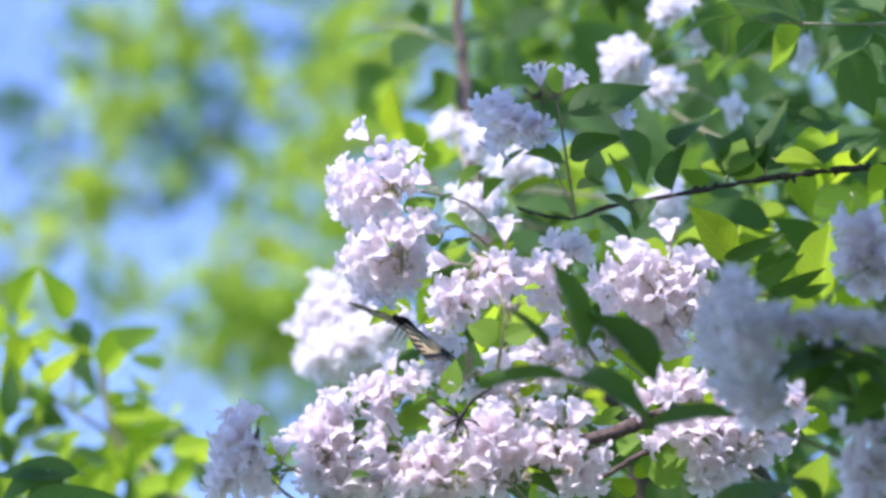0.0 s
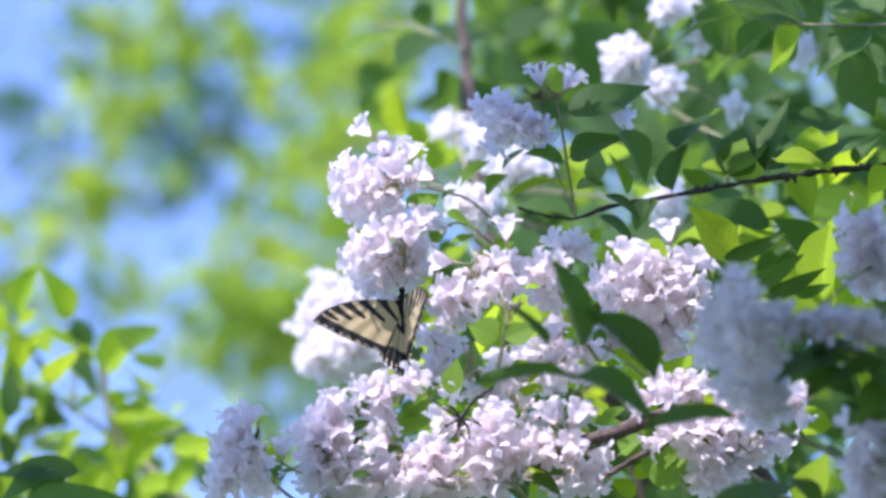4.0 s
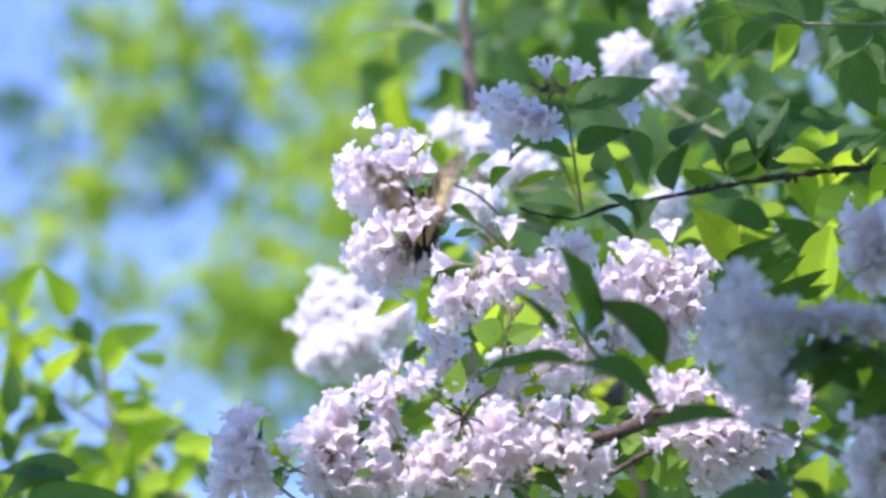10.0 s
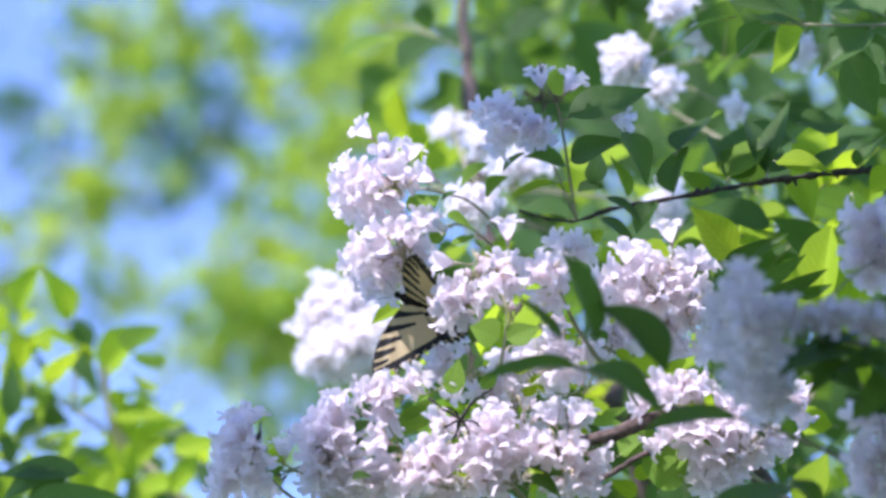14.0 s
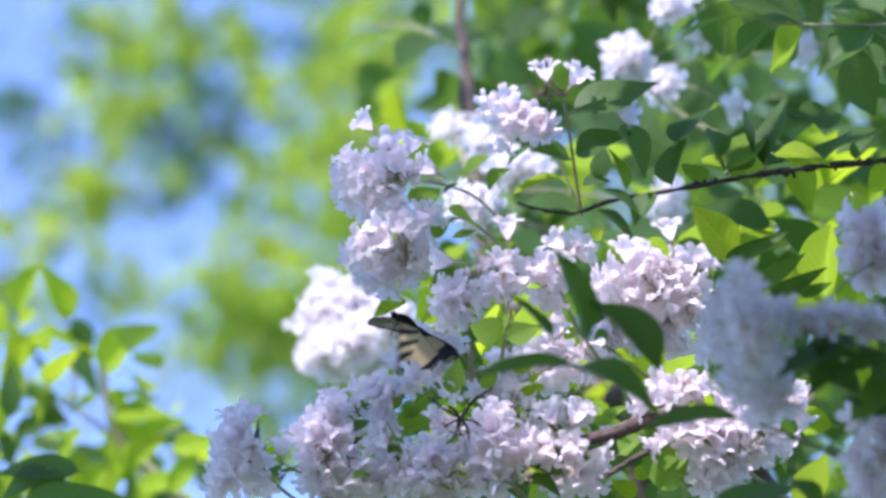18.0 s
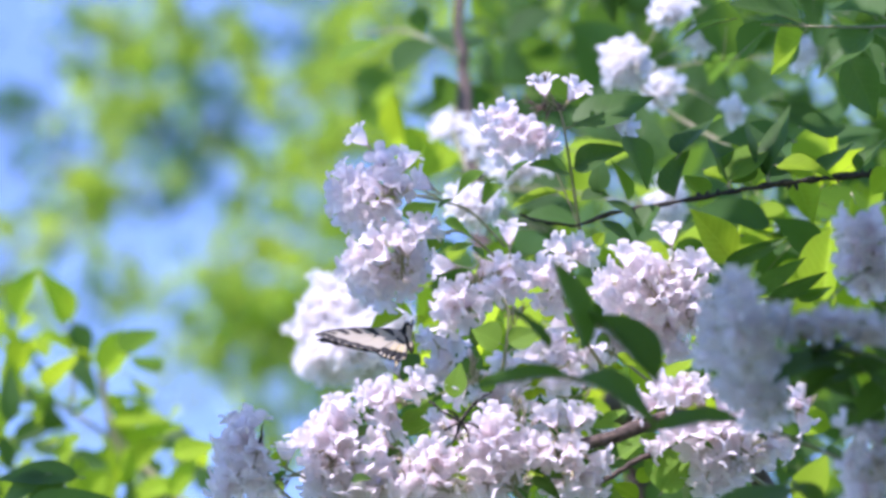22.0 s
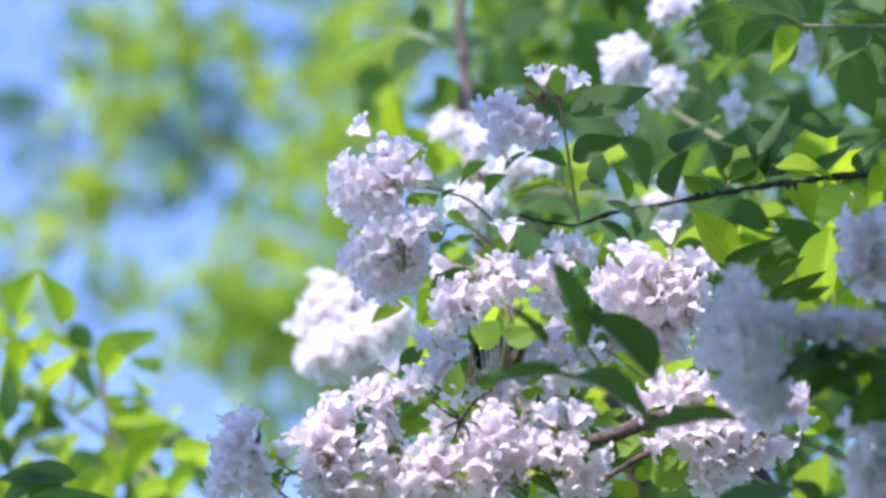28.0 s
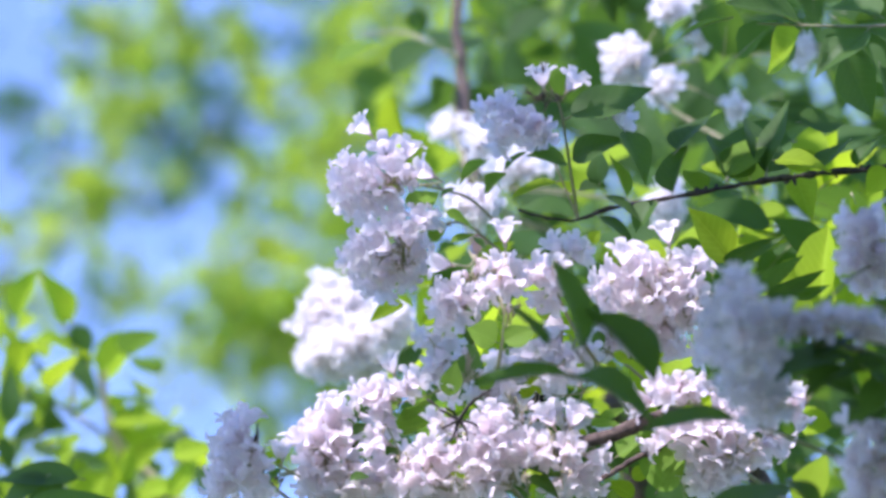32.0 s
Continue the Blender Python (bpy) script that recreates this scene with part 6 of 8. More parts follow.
def flight():
    """Seconds, place, heading, back, and how far the left and right wings are raised and the forewings swept back."""
    return [
        (0.0, at(-1.53, -3.46, 2.5), (-0.69, 0.46, -0.56), (0.67, 0.69, -0.26), 7, -30, 6),
        (0.5, at(-1.40, -3.46, 2.5), (-0.70, 0.47, -0.54), (0.63, 0.76, -0.16), 7, -27, 12),
        (0.75, at(-1.71, -3.16, 2.5), (-0.76, 0.65, 0.01), (0.03, 0.04, -1.00), 10, 13, 11),
        (1.0, at(-2.01, -2.85, 2.5), (-0.27, 0.96, 0.02), (-0.93, -0.26, -0.25), 25, 53, 11),
        (1.5, at(-0.61, -2.65, 2.5), (-0.33, 0.61, 0.72), (-0.92, -0.04, -0.39), 82, 84, 34),
        (2.0, at(-1.45, -2.95, 2.5), (-0.42, 0.63, 0.65), (-0.90, -0.18, -0.40), 88, 87, 22),
        (2.5, at(-1.63, -2.88, 2.5), (-0.56, 0.57, 0.60), (-0.75, -0.03, -0.67), 88, 87, 29),
        (3.0, at(-2.01, -2.67, 2.5), (-0.82, 0.46, 0.34), (-0.47, -0.21, -0.86), 88, 83, 30),
        (3.5, at(-2.09, -2.73, 2.5), (-0.08, 0.98, 0.17), (-0.29, 0.14, -0.95), -2, 55, 21),
        (4.5, at(-1.25, -2.65, 2.5), (-0.05, 0.95, 0.2), (-0.2, -0.2, -0.95), 30, 60, 24),
        (5.5, at(-0.71, -2.42, 2.5), (-0.05, 0.98, -0.22), (0.32, -0.19, -0.93), 23, -17, 26),
        (6.0, at(-1.10, -0.89, 3), (0.07, 0.93, 0.36), (0.16, 0.34, -0.93), 66, 55, 24),
        (6.5, at(-1.02, -0.56, 3), (0.05, 0.94, 0.33), (0.06, 0.33, -0.94), 71, 50, 25),
        (7.0, at(-0.64, -1.91, 3), (-0.04, 0.99, 0.15), (0.08, 0.16, -0.98), 81, 86, 22),
        (7.5, at(-0.51, -1.81, 3), (0.18, 0.91, 0.36), (0.04, 0.36, -0.93), 63, 35, 29),
        (8.0, at(0.79, -1.25, 4), (0.25, 0.9, 0.35), (0.0, -0.4, -0.9), 66, 30, 14),
        (8.5, at(1.17, -1.25, 4), (0.25, 0.9, 0.35), (0.0, -0.4, -0.9), 60, 20, 14),
        (9.0, at(1.48, -1.30, 4), (0.26, 0.93, 0.26), (-0.01, 0.27, -0.96), 66, 47, 29),
        (9.5, at(1.68, -0.18, 5), (0.15, 0.9, 0.35), (0.0, -0.3, -0.9), 60, 60, 10),
        (9.6, at(2.24, 0.23, 4.5), (0.15, 0.9, 0.35), (0.0, -0.3, -0.9), 44, 44, 10),
        (9.7, at(2.57, 0.92, 4.5), (0.1, 0.9, 0.35), (0.0, -0.3, -0.9), 78, 76, 8),
        (9.8, at(2.09, 1.60, 4), (0.05, 0.9, 0.4), (0.0, -0.4, -0.9), 36, 36, 4),
        (9.9, at(0.71, 1.55, 4), (0.0, 0.9, 0.4), (0.0, -0.4, -0.9), 22, 26, 4),
        (9.95, at(-0.23, 1.86, 3.6), (-0.05, 0.9, 0.4), (0.0, -0.4, -0.9), 84, 86, 4),
        (10.0, at(-0.92, 1.91, 3.4), (-0.05, 0.9, 0.4), (0.0, -0.4, -0.9), 48, 56, 4),
        (10.05, at(-0.82, 1.60, 3.4), (-0.05, 0.9, 0.4), (0.0, -0.4, -0.9), 8, 18, 4),
        (10.1, at(-0.31, 0.94, 3.6), (0.0, 0.9, 0.4), (0.0, -0.4, -0.9), 58, 56, 8),
        (10.2, at(-0.31, -0.43, 4), (0.0, 0.9, 0.4), (0.0, -0.4, -0.9), 84, 80, 10),
        (10.3, at(-0.51, -1.86, 2.6), (-0.08, 0.98, 0.1), (0.0, -0.1, -0.98), 26, 34, 14),
        (10.4, at(-0.48, -1.81, 2.8), (-0.05, 0.95, 0.2), (0.0, -0.2, -0.95), 64, 60, 12),
        (10.5, at(-0.31, -1.20, 3.6), (-0.05, 0.9, 0.4), (0.0, -0.4, -0.9), 86, 84, 10),
        (10.6, at(-0.71, -0.89, 3), (-0.05, 0.9, 0.3), (0.0, -0.3, -0.9), 84, 82, 4),
        (10.8, at(-0.82, -1.91, 2.6), (-0.1, 0.95, 0.2), (0.0, -0.2, -0.95), 60, 64, 10),
        (11.0, at(-0.71, -2.14, 2.5), (-0.10, 0.99, -0.13), (0.01, -0.13, -0.99), 36, 50, 23),
        (11.5, at(-0.61, -1.60, 2.5), (-0.08, 0.95, 0.30), (-0.06, 0.29, -0.95), 87, 80, 26),
        (12.0, at(-0.87, -1.81, 2.3), (-0.42, 0.87, 0.26), (-0.34, 0.11, -0.93), -7, 7, 21),
        (12.5, at(-0.94, -2.06, 2.3), (-0.57, 0.81, -0.15), (0.13, -0.10, -0.99), 40, 24, 8),
        (13.0, at(-1.07, -1.86, 2.3), (-0.45, 0.88, 0.18), (-0.37, 0.00, -0.93), 1, 27, 20),
        (13.5, at(-1.07, -2.19, 2.3), (-0.72, 0.62, -0.30), (0.10, -0.34, -0.94), 0, 17, 16),
        (14.0, at(-1.25, -2.39, 2.3), (-0.92, 0.36, 0.12), (-0.25, -0.05, -0.96), 24, 52, 14),
        (14.5, at(-1.35, -2.29, 2.3), (-0.93, 0.28, 0.25), (-0.27, -0.04, -0.96), 36, 38, 13),
        (15.5, at(-1.38, -2.78, 2.3), (-0.98, 0.05, 0.1), (-0.1, 0.2, -0.98), 30, 34, 20),
        (16.5, at(-1.15, -3.39, 2.3), (-0.87, 0.29, 0.39), (-0.34, 0.22, -0.91), 31, 63, 31),
        (17.0, at(-1.22, -3.44, 2.3), (-0.89, 0.33, -0.33), (0.46, 0.50, -0.73), 1, -34, 7),
        (17.5, at(-1.78, -3.18, 2.3), (-0.90, 0.39, -0.20), (0.43, 0.74, -0.51), -5, -29, 14),
        (17.94, at(-1.55, -3.26, 2.3), (-0.78, 0.46, -0.42), (0.60, 0.74, -0.29), 22, -32, 20),
        (18.0, at(-1.53, -3.34, 2.3), (-0.78, 0.46, -0.42), (0.60, 0.74, -0.29), -20, -35, 20),
        (18.06, at(-1.50, -3.36, 2.3), (-0.78, 0.46, -0.40), (0.58, 0.74, -0.31), -50, -30, 20),
        (18.25, at(-1.53, -3.21, 2.5), (-0.76, 0.35, 0.54), (-0.28, 0.58, -0.77), 34, 26, 13),
        (18.5, at(-1.20, -3.39, 2.3), (0.14, 0.38, 0.9), (-0.95, 0.32, -0.05), 88, 87, 7),
        (18.8, at(-2.35, -2.75, 2.5), (-0.43, 0.89, 0.16), (-0.90, -0.42, -0.11), 78, 76, 14),
        (18.9, at(-2.42, -2.75, 2.5), (-0.55, 0.82, 0.20), (-0.82, -0.45, -0.35), 64, 62, 14),
        (19.0, at(-2.30, -2.95, 2.5), (-0.62, 0.72, 0.20), (-0.66, -0.42, -0.62), 56, 76, 12),
        (19.12, at(-2.45, -3.05, 2.5), (-0.82, 0.50, -0.05), (-0.12, 0.30, -0.94), 14, 66, 8),
        (19.22, at(-2.42, -3.15, 2.5), (-0.84, 0.19, -0.50), (0.46, 0.74, -0.49), -10, -18, 4),
        (19.34, at(-2.48, -3.45, 2.5), (-0.84, 0.19, -0.45), (0.42, 0.76, -0.49), -15, -23, 4),
        (19.42, at(-2.10, -3.35, 2.5), (-0.45, 0.60, 0.30), (-0.55, 0.50, -0.65), 62, 60, 10),
        (19.5, at(-1.75, -3.22, 2.5), (-0.04, 0.70, 0.71), (-0.93, 0.24, -0.25), 88, 88, 14),
        (19.75, at(-1.80, -3.15, 2.5), (-0.08, 0.71, 0.70), (-0.95, 0.18, -0.26), 88, 88, 14),
        (20.0, at(-2.04, -2.60, 2.5), (-0.16, 0.83, 0.54), (-0.95, 0.01, -0.31), 88, 88, 16),
        (20.5, at(-2.19, -2.60, 2.5), (-0.24, 0.74, 0.62), (-0.93, -0.36, 0.07), 39, 46, 22),
        (20.75, at(-2.22, -2.93, 2.5), (-0.90, 0.19, 0.39), (-0.39, 0.02, -0.92), 12, 11, 13),
        (21.0, at(-2.24, -3.29, 2.5), (-0.84, 0.19, -0.50), (0.46, 0.74, -0.49), -15, -23, 4),
        (21.5, at(-1.50, -3.41, 3), (-0.6, 0.75, 0.2), (-0.5, 0.6, -0.5), 40, 30, 6),
        (21.75, at(-1.58, -3.64, 2.5), (-0.42, 0.69, 0.59), (-0.78, 0.07, -0.63), 64, 59, 9),
        (22.0, at(-1.63, -3.80, 2.5), (-0.01, 0.40, 0.92), (-1.00, -0.07, 0.05), 88, 88, 13),
        (22.5, at(-1.35, -3.62, 2.5), (0.03, 0.36, 0.93), (-1.00, -0.01, 0.05), 88, 88, 12),
        (23.0, at(-1.43, -3.62, 2.5), (-0.02, 0.38, 0.92), (-1.00, -0.04, 0.01), 88, 88, 13),
        (23.5, at(-1.32, -3.64, 2.5), (-0.2, 0.5, 0.83), (-0.95, -0.05, -0.30), 88, 88, 2),
        (24.0, at(-1.78, -3.54, 2.5), (-0.04, 0.52, 0.85), (-1.00, -0.04, -0.02), 88, 88, 1),
        (24.25, at(-2.37, -3.41, 2.5), (-0.85, 0.38, 0.37), (-0.29, 0.25, -0.92), 33, 34, 6),
        (24.5, at(-2.95, -3.29, 2.5), (-0.72, 0.42, -0.56), (0.66, 0.67, -0.34), -22, -20, 12),
        (24.8, at(-2.78, -3.85, 2.5), (-0.6, 0.45, 0.66), (-0.25, 0.5, -0.8), 32, 30, 10),
        (24.9, at(-2.27, -4.36, 3), (-0.3, 0.5, 0.75), (0.4, 0.5, -0.6), 50, 50, 12),
        (25.0, at(-1.58, -5.02, 4), (0.1, 0.5, 0.86), (0.95, 0.3, -0.1), 86, 86, 14),
        (25.2, at(-0.92, -4.92, 4.4), (0.1, 0.6, 0.8), (0.95, 0.25, -0.2), 80, 82, 12),
        (25.35, at(0.92, -4.97, 6), (0.0, 0.7, 0.7), (0.4, 0.3, -0.6), 74, 74, 10),
        (25.5, at(2.57, -5.07, 7), (0.0, 0.7, 0.7), (-0.3, 0.2, -0.9), 70, 70, 10),
        (26.5, at(1.17, -5.32, 7), (0.3, 0.8, 0.5), (0.0, 0.3, -0.9), 70, 70, 10),
        (27, at(0.76, -4.79, 2.5), (-0.12, 0.99, -0.05), (0.27, -0.02, -0.96), 79, 79, 6),
        (27.5, at(0.38, -4.28, 5), (-0.33, 0.67, -0.67), (0.61, -0.39, -0.69), 88, 88, 3),
        (27.8, at(1.30, -4.69, 6), (-0.3, 0.8, -0.4), (0.5, -0.2, -0.75), 86, 86, 8),
        (28.0, at(1.68, -5.20, 7), (-0.2, 0.9, 0.2), (0.4, 0.2, -0.8), 80, 80, 16),
        (28.5, at(2.45, -6.60, 9), (-0.2, 0.9, 0.2), (0.4, 0.2, -0.8), 80, 80, 16),
        (30.0, at(2.95, -7.62, 10), (-0.2, 0.9, 0.2), (0.3, 0.2, -0.85), 84, 84, 16),
        (32.0, at(2.95, -7.74, 10), (-0.2, 0.9, 0.2), (0.3, 0.2, -0.85), 84, 84, 16)]



def swayed(sprig, rows):
    """Rows of seconds and mm to the right and up, by which the wind moves a twig."""
    home = sprig.anchor - sprig.owner.location
    return [(t, Matrix.Translation(home + Vector((x / 1000, 0, 0)) + UPW * (y / 1000))) for t, x, y in rows]


def motions():
    walk(upper.ob, swayed(upper, [
        (0, -1.2, -1.9), (0.5, -1.6, -2.3), (1, -1.2, -1.6), (1.5, -0.8, -0.8), (2, -0.4, -0.0), (2.5, -0.8, -0.4), (3, -1.6, -1.9), 
        (3.5, 0.0, -0.0), (5.5, 0.0, -0.4), (6, 0.0, 0.4), (6.5, 1.2, 2.4), (7, 0.0, -0.4), (7.5, -0.8, -1.6), (8, 0.0, -0.0), 
        (8.5, 0.4, -1.6), (9, 0.0, -0.0), (9.5, 0.0, -0.0), (10, 2.0, 3.5), (10.5, 0.8, 0.8), (11, -0.8, -2.7), (11.5, -1.2, -2.7), 
        (12, -1.6, -3.5), (12.5, -0.8, -1.6), (13, 0.0, -0.0), (13.5, 0.0, -1.2), (14, 0.0, -0.8), (14.5, -0.4, -0.8), (16.5, -0.4, -1.6), 
        (17, -0.4, -1.6), (17.5, 1.6, 0.8), (18, 0.8, 2.7), (18.5, 0.4, 1.2), (19, 0.0, 1.2), (19.5, -0.8, -0.8), (20, -0.8, -0.4), 
        (20.5, -1.2, -2.0), (21, -1.2, -2.7), (21.5, -1.6, -2.7), (22, -1.6, -4.3), (23, -0.8, -1.6), (23.5, -0.8, -3.5), (24, -2.4, -5.5), 
        (24.5, -2.4, -3.9), (25, -1.2, -0.8), (25.5, -0.4, -0.4), (27.5, -0.8, -1.2), (28, -0.4, -0.0), (28.5, 0.0, -0.8), (29, 0.0, -0.4), 
        (29.5, 0.0, 0.8), (30, 0.0, 1.2), (30.5, 0.0, 1.2), (31, 0.0, 1.2), (31.5, 0.0, 1.2), (32, -0.4, 0.8)]))
    walk(middle.ob, swayed(middle, [
        (0, -1.1, -1.5), (0.5, -1.4, -1.7), (1, -1.1, -1.1), (1.5, -0.7, -0.6), (2, -0.4, 0.1), (2.5, -0.7, -0.3), (3, -1.3, -1.5), 
        (3.5, -0.1, 0.1), (5.5, 0.1, -0.3), (6, 0.1, 0.3), (6.5, 0.9, 1.9), (7, 0.0, -0.3), (7.5, -0.5, -1.2), (8, 0.1, -0.1), 
        (8.5, 0.6, -1.4), (9, 0.0, -0.0), (9.5, 0.1, -0.0), (10, 1.7, 2.7), (10.5, 0.8, 0.6), (11, -0.4, -2.1), (11.5, -0.8, -2.1), 
        (12, -1.1, -2.8), (12.5, -0.5, -1.3), (13, 0.0, -0.0), (13.5, 0.0, -0.9), (14, 0.1, -0.6), (14.5, -0.2, -0.6), (16.5, 0.2, -1.4), 
        (17, 0.1, -1.4), (17.5, 1.2, 0.7), (18, 0.7, 2.2), (18.5, 0.3, 1.0), (19, -0.1, 1.1), (19.5, -0.5, -0.5), (20, -0.6, -0.2), 
        (20.5, -0.8, -1.5), (21, -0.7, -2.3), (21.5, -1.1, -2.2), (22, -0.9, -3.7), (23, -0.4, -1.4), (23.5, -0.0, -3.3), (24, -1.7, -4.6), 
        (24.5, -1.6, -3.3), (25, -0.8, -0.8), (25.5, -0.4, -0.4), (27.5, -0.6, -1.1), (28, -0.2, -0.3), (28.5, 0.3, -1.0), (29, 0.2, -0.7), 
        (29.5, 0.1, 0.3), (30, -0.1, 0.7), (30.5, -0.2, 0.8), (31, -0.1, 0.8), (31.5, -0.1, 0.7), (32, -0.5, 0.4)]))
    walk(front.ob, swayed(front, [
        (0, -0.8, -0.0), (0.5, -0.8, 0.4), (1, -0.8, 0.4), (1.5, -0.4, -0.0), (2, -0.4, 0.4), (2.5, -0.4, -0.0), (3, -0.4, -0.0), 
        (3.5, -0.4, 0.4), (5.5, 0.4, -0.0), (6, 0.4, -0.0), (6.5, 0.0, 0.4), (7, 0.0, -0.0), (7.5, 0.4, -0.0), (8, 0.4, -0.4), 
        (8.5, 1.2, -0.8), (9, 0.0, -0.0), (9.5, 0.4, -0.0), (10, 0.8, -0.0), (10.5, 0.8, -0.0), (11, 0.8, -0.0), (11.5, 0.4, -0.0), 
        (12, 0.4, -0.4), (12.5, 0.4, -0.4), (13, 0.0, -0.0), (13.5, 0.0, -0.0), (14, 0.4, -0.0), (14.5, 0.4, -0.0), (16.5, 2.0, -0.8), 
        (17, 1.6, -0.8), (17.5, 0.0, 0.4), (18, 0.4, 0.4), (18.5, 0.0, 0.4), (19, -0.4, 0.8), (19.5, 0.4, 0.4), (20, 0.0, 0.4), 
        (20.5, 0.4, -0.0), (21, 0.8, -0.8), (21.5, 0.4, -0.4), (22, 1.2, -1.6), (22.5, 0.8, -1.6), (23, 0.8, -0.8), (23.5, 2.3, -2.3), 
        (24, 0.4, -1.6), (24.5, 0.8, -1.2), (25, 0.4, -0.8), (25.5, -0.4, -0.4), (27.5, 0.0, -0.8), (28, 0.4, -1.2), (28.5, 1.2, -1.6), 
        (29, 0.8, -1.6), (29.5, 0.4, -1.2), (30, -0.4, -0.8), (30.5, -0.8, -0.4), (31, -0.4, -0.4), (31.5, -0.4, -0.8), (32, -0.8, -0.8)]))
    walk(top.ob, swayed(top, [
        (0, -0.8, 1.2), (5.5, -0.8, 1.2), (6, 0.0, 0.8), (6.5, 0.8, 2.8), (7, -1.2, -0.4), (7.5, -0.8, 0.8), (8, 0.4, 1.6), (8.5, 2.0, -0.8), 
        (9, 0.0, 0.8), (9.5, 0.0, 0.4), (10, 2.3, 4.3), (10.5, 0.4, -0.0), (11, -1.2, -0.8), (11.5, -1.2, -1.2), (12, -1.2, -1.2), 
        (12.5, 0.0, -0.8), (13, 0.0, -0.0), (13.5, -0.8, -1.9), (14, -0.4, -0.0), (14.5, -0.4, 0.4), (16.5, 0.4, -0.0), (17, 0.0, -0.0), 
        (17.5, 0.8, 2.8), (18, 2.0, 2.8), (18.5, 0.0, 1.6), (19, 0.0, 2.0), (19.5, -2.0, -0.4), (20, -1.6, -0.0), (20.5, -1.6, -0.8), 
        (21, -1.6, -1.6), (21.5, -1.2, -1.2), (22, 1.2, -3.9), (22.5, -0.4, -1.6), (23, 1.2, -1.2), (23.5, 2.3, -2.3), (24, -1.2, -1.2), 
        (24.5, -0.4, -1.2), (25, 1.2, 0.4), (25.5, 0.4, 0.4), (32, 0.4, 0.4)]))
    walk(centre.ob, swayed(centre, [
        (0, -0.8, -0.0), (0.5, -0.8, 0.4), (1, -0.8, 0.4), (1.5, -0.4, -0.0), (2, -0.4, 0.4), (2.5, -0.4, -0.0), (3, -0.4, -0.0), 
        (3.5, -0.4, 0.4), (5.5, 0.4, -0.0), (6, 0.4, -0.0), (6.5, 0.0, 0.4), (7, 0.0, -0.0), (7.5, 0.4, -0.0), (8, 0.4, -0.4), 
        (8.5, 1.2, -0.8), (9, 0.0, -0.0), (9.5, 0.4, -0.0), (10, 0.8, -0.0), (10.5, 0.8, -0.0), (11, 0.8, -0.0), (11.5, 0.4, -0.0), 
        (12, 0.4, -0.4), (12.5, 0.4, -0.4), (13, 0.0, -0.0), (13.5, 0.0, -0.0), (14, 0.4, -0.0), (14.5, 0.4, -0.0), (16.5, 2.0, -0.8), 
        (17, 1.6, -0.8), (17.5, 0.0, 0.4), (18, 0.4, 0.4), (18.5, 0.0, 0.4), (19, -0.4, 0.8), (19.5, 0.4, 0.4), (20, 0.0, 0.4), 
        (20.5, 0.4, -0.0), (21, 0.8, -0.8), (21.5, 0.4, -0.4), (22, 1.2, -1.6), (22.5, 0.8, -1.6), (23, 0.8, -0.8), (23.5, 2.4, -2.4), 
        (24, 0.4, -1.6), (24.5, 0.8, -1.2), (25, 0.4, -0.8), (25.5, -0.4, -0.4), (27.5, 0.0, -0.8), (28, 0.4, -1.2), (28.5, 1.2, -1.6), 
        (29, 0.8, -1.6), (29.5, 0.4, -1.2), (30, -0.4, -0.8), (30.5, -0.8, -0.4), (31, -0.4, -0.4), (31.5, -0.4, -0.8), (32, -0.8, -0.8)]))
    walk(stray.ob, swayed(stray, [
        (0, -0.8, -0.0), (0.5, -0.8, 0.4), (1, -0.8, 0.4), (1.5, -0.4, -0.0), (2, -0.4, 0.4), (2.5, -0.4, -0.0), (3, -0.4, -0.0), 
        (3.5, -0.4, 0.4), (5.5, 0.4, -0.0), (6, 0.4, -0.0), (6.5, 0.0, 0.4), (7, 0.0, -0.0), (7.5, 0.4, -0.0), (8, 0.4, -0.4), 
        (8.5, 1.2, -0.8), (9, 0.0, -0.0), (9.5, 0.4, -0.0), (10, 0.8, -0.0), (10.5, 0.8, -0.0), (11, 0.8, -0.0), (11.5, 0.4, -0.0), 
        (12, 0.4, -0.4), (12.5, 0.4, -0.4), (13, 0.0, -0.0), (13.5, 0.0, -0.0), (14, 0.4, -0.0), (14.5, 0.4, -0.0), (16.5, 2.0, -0.8), 
        (17, 1.6, -0.8), (17.5, 0.0, 0.4), (18, 0.4, 0.4), (18.5, 0.0, 0.4), (19, -0.4, 0.8), (19.5, 0.4, 0.4), (20, 0.0, 0.4), 
        (20.5, 0.4, -0.0), (21, 0.8, -0.8), (21.5, 0.4, -0.4), (22, 1.2, -1.6), (22.5, 0.8, -1.6), (23, 0.8, -0.8), (23.5, 2.4, -2.4), 
        (24, 0.4, -1.6), (24.5, 0.8, -1.2), (25, 0.4, -0.8), (25.5, -0.4, -0.4), (27.5, 0.0, -0.8), (28, 0.4, -1.2), (28.5, 1.2, -1.6), 
        (29, 0.8, -1.6), (29.5, 0.4, -1.2), (30, -0.4, -0.8), (30.5, -0.8, -0.4), (31, -0.4, -0.4), (31.5, -0.4, -0.8), (32, -0.8, -0.8)]))
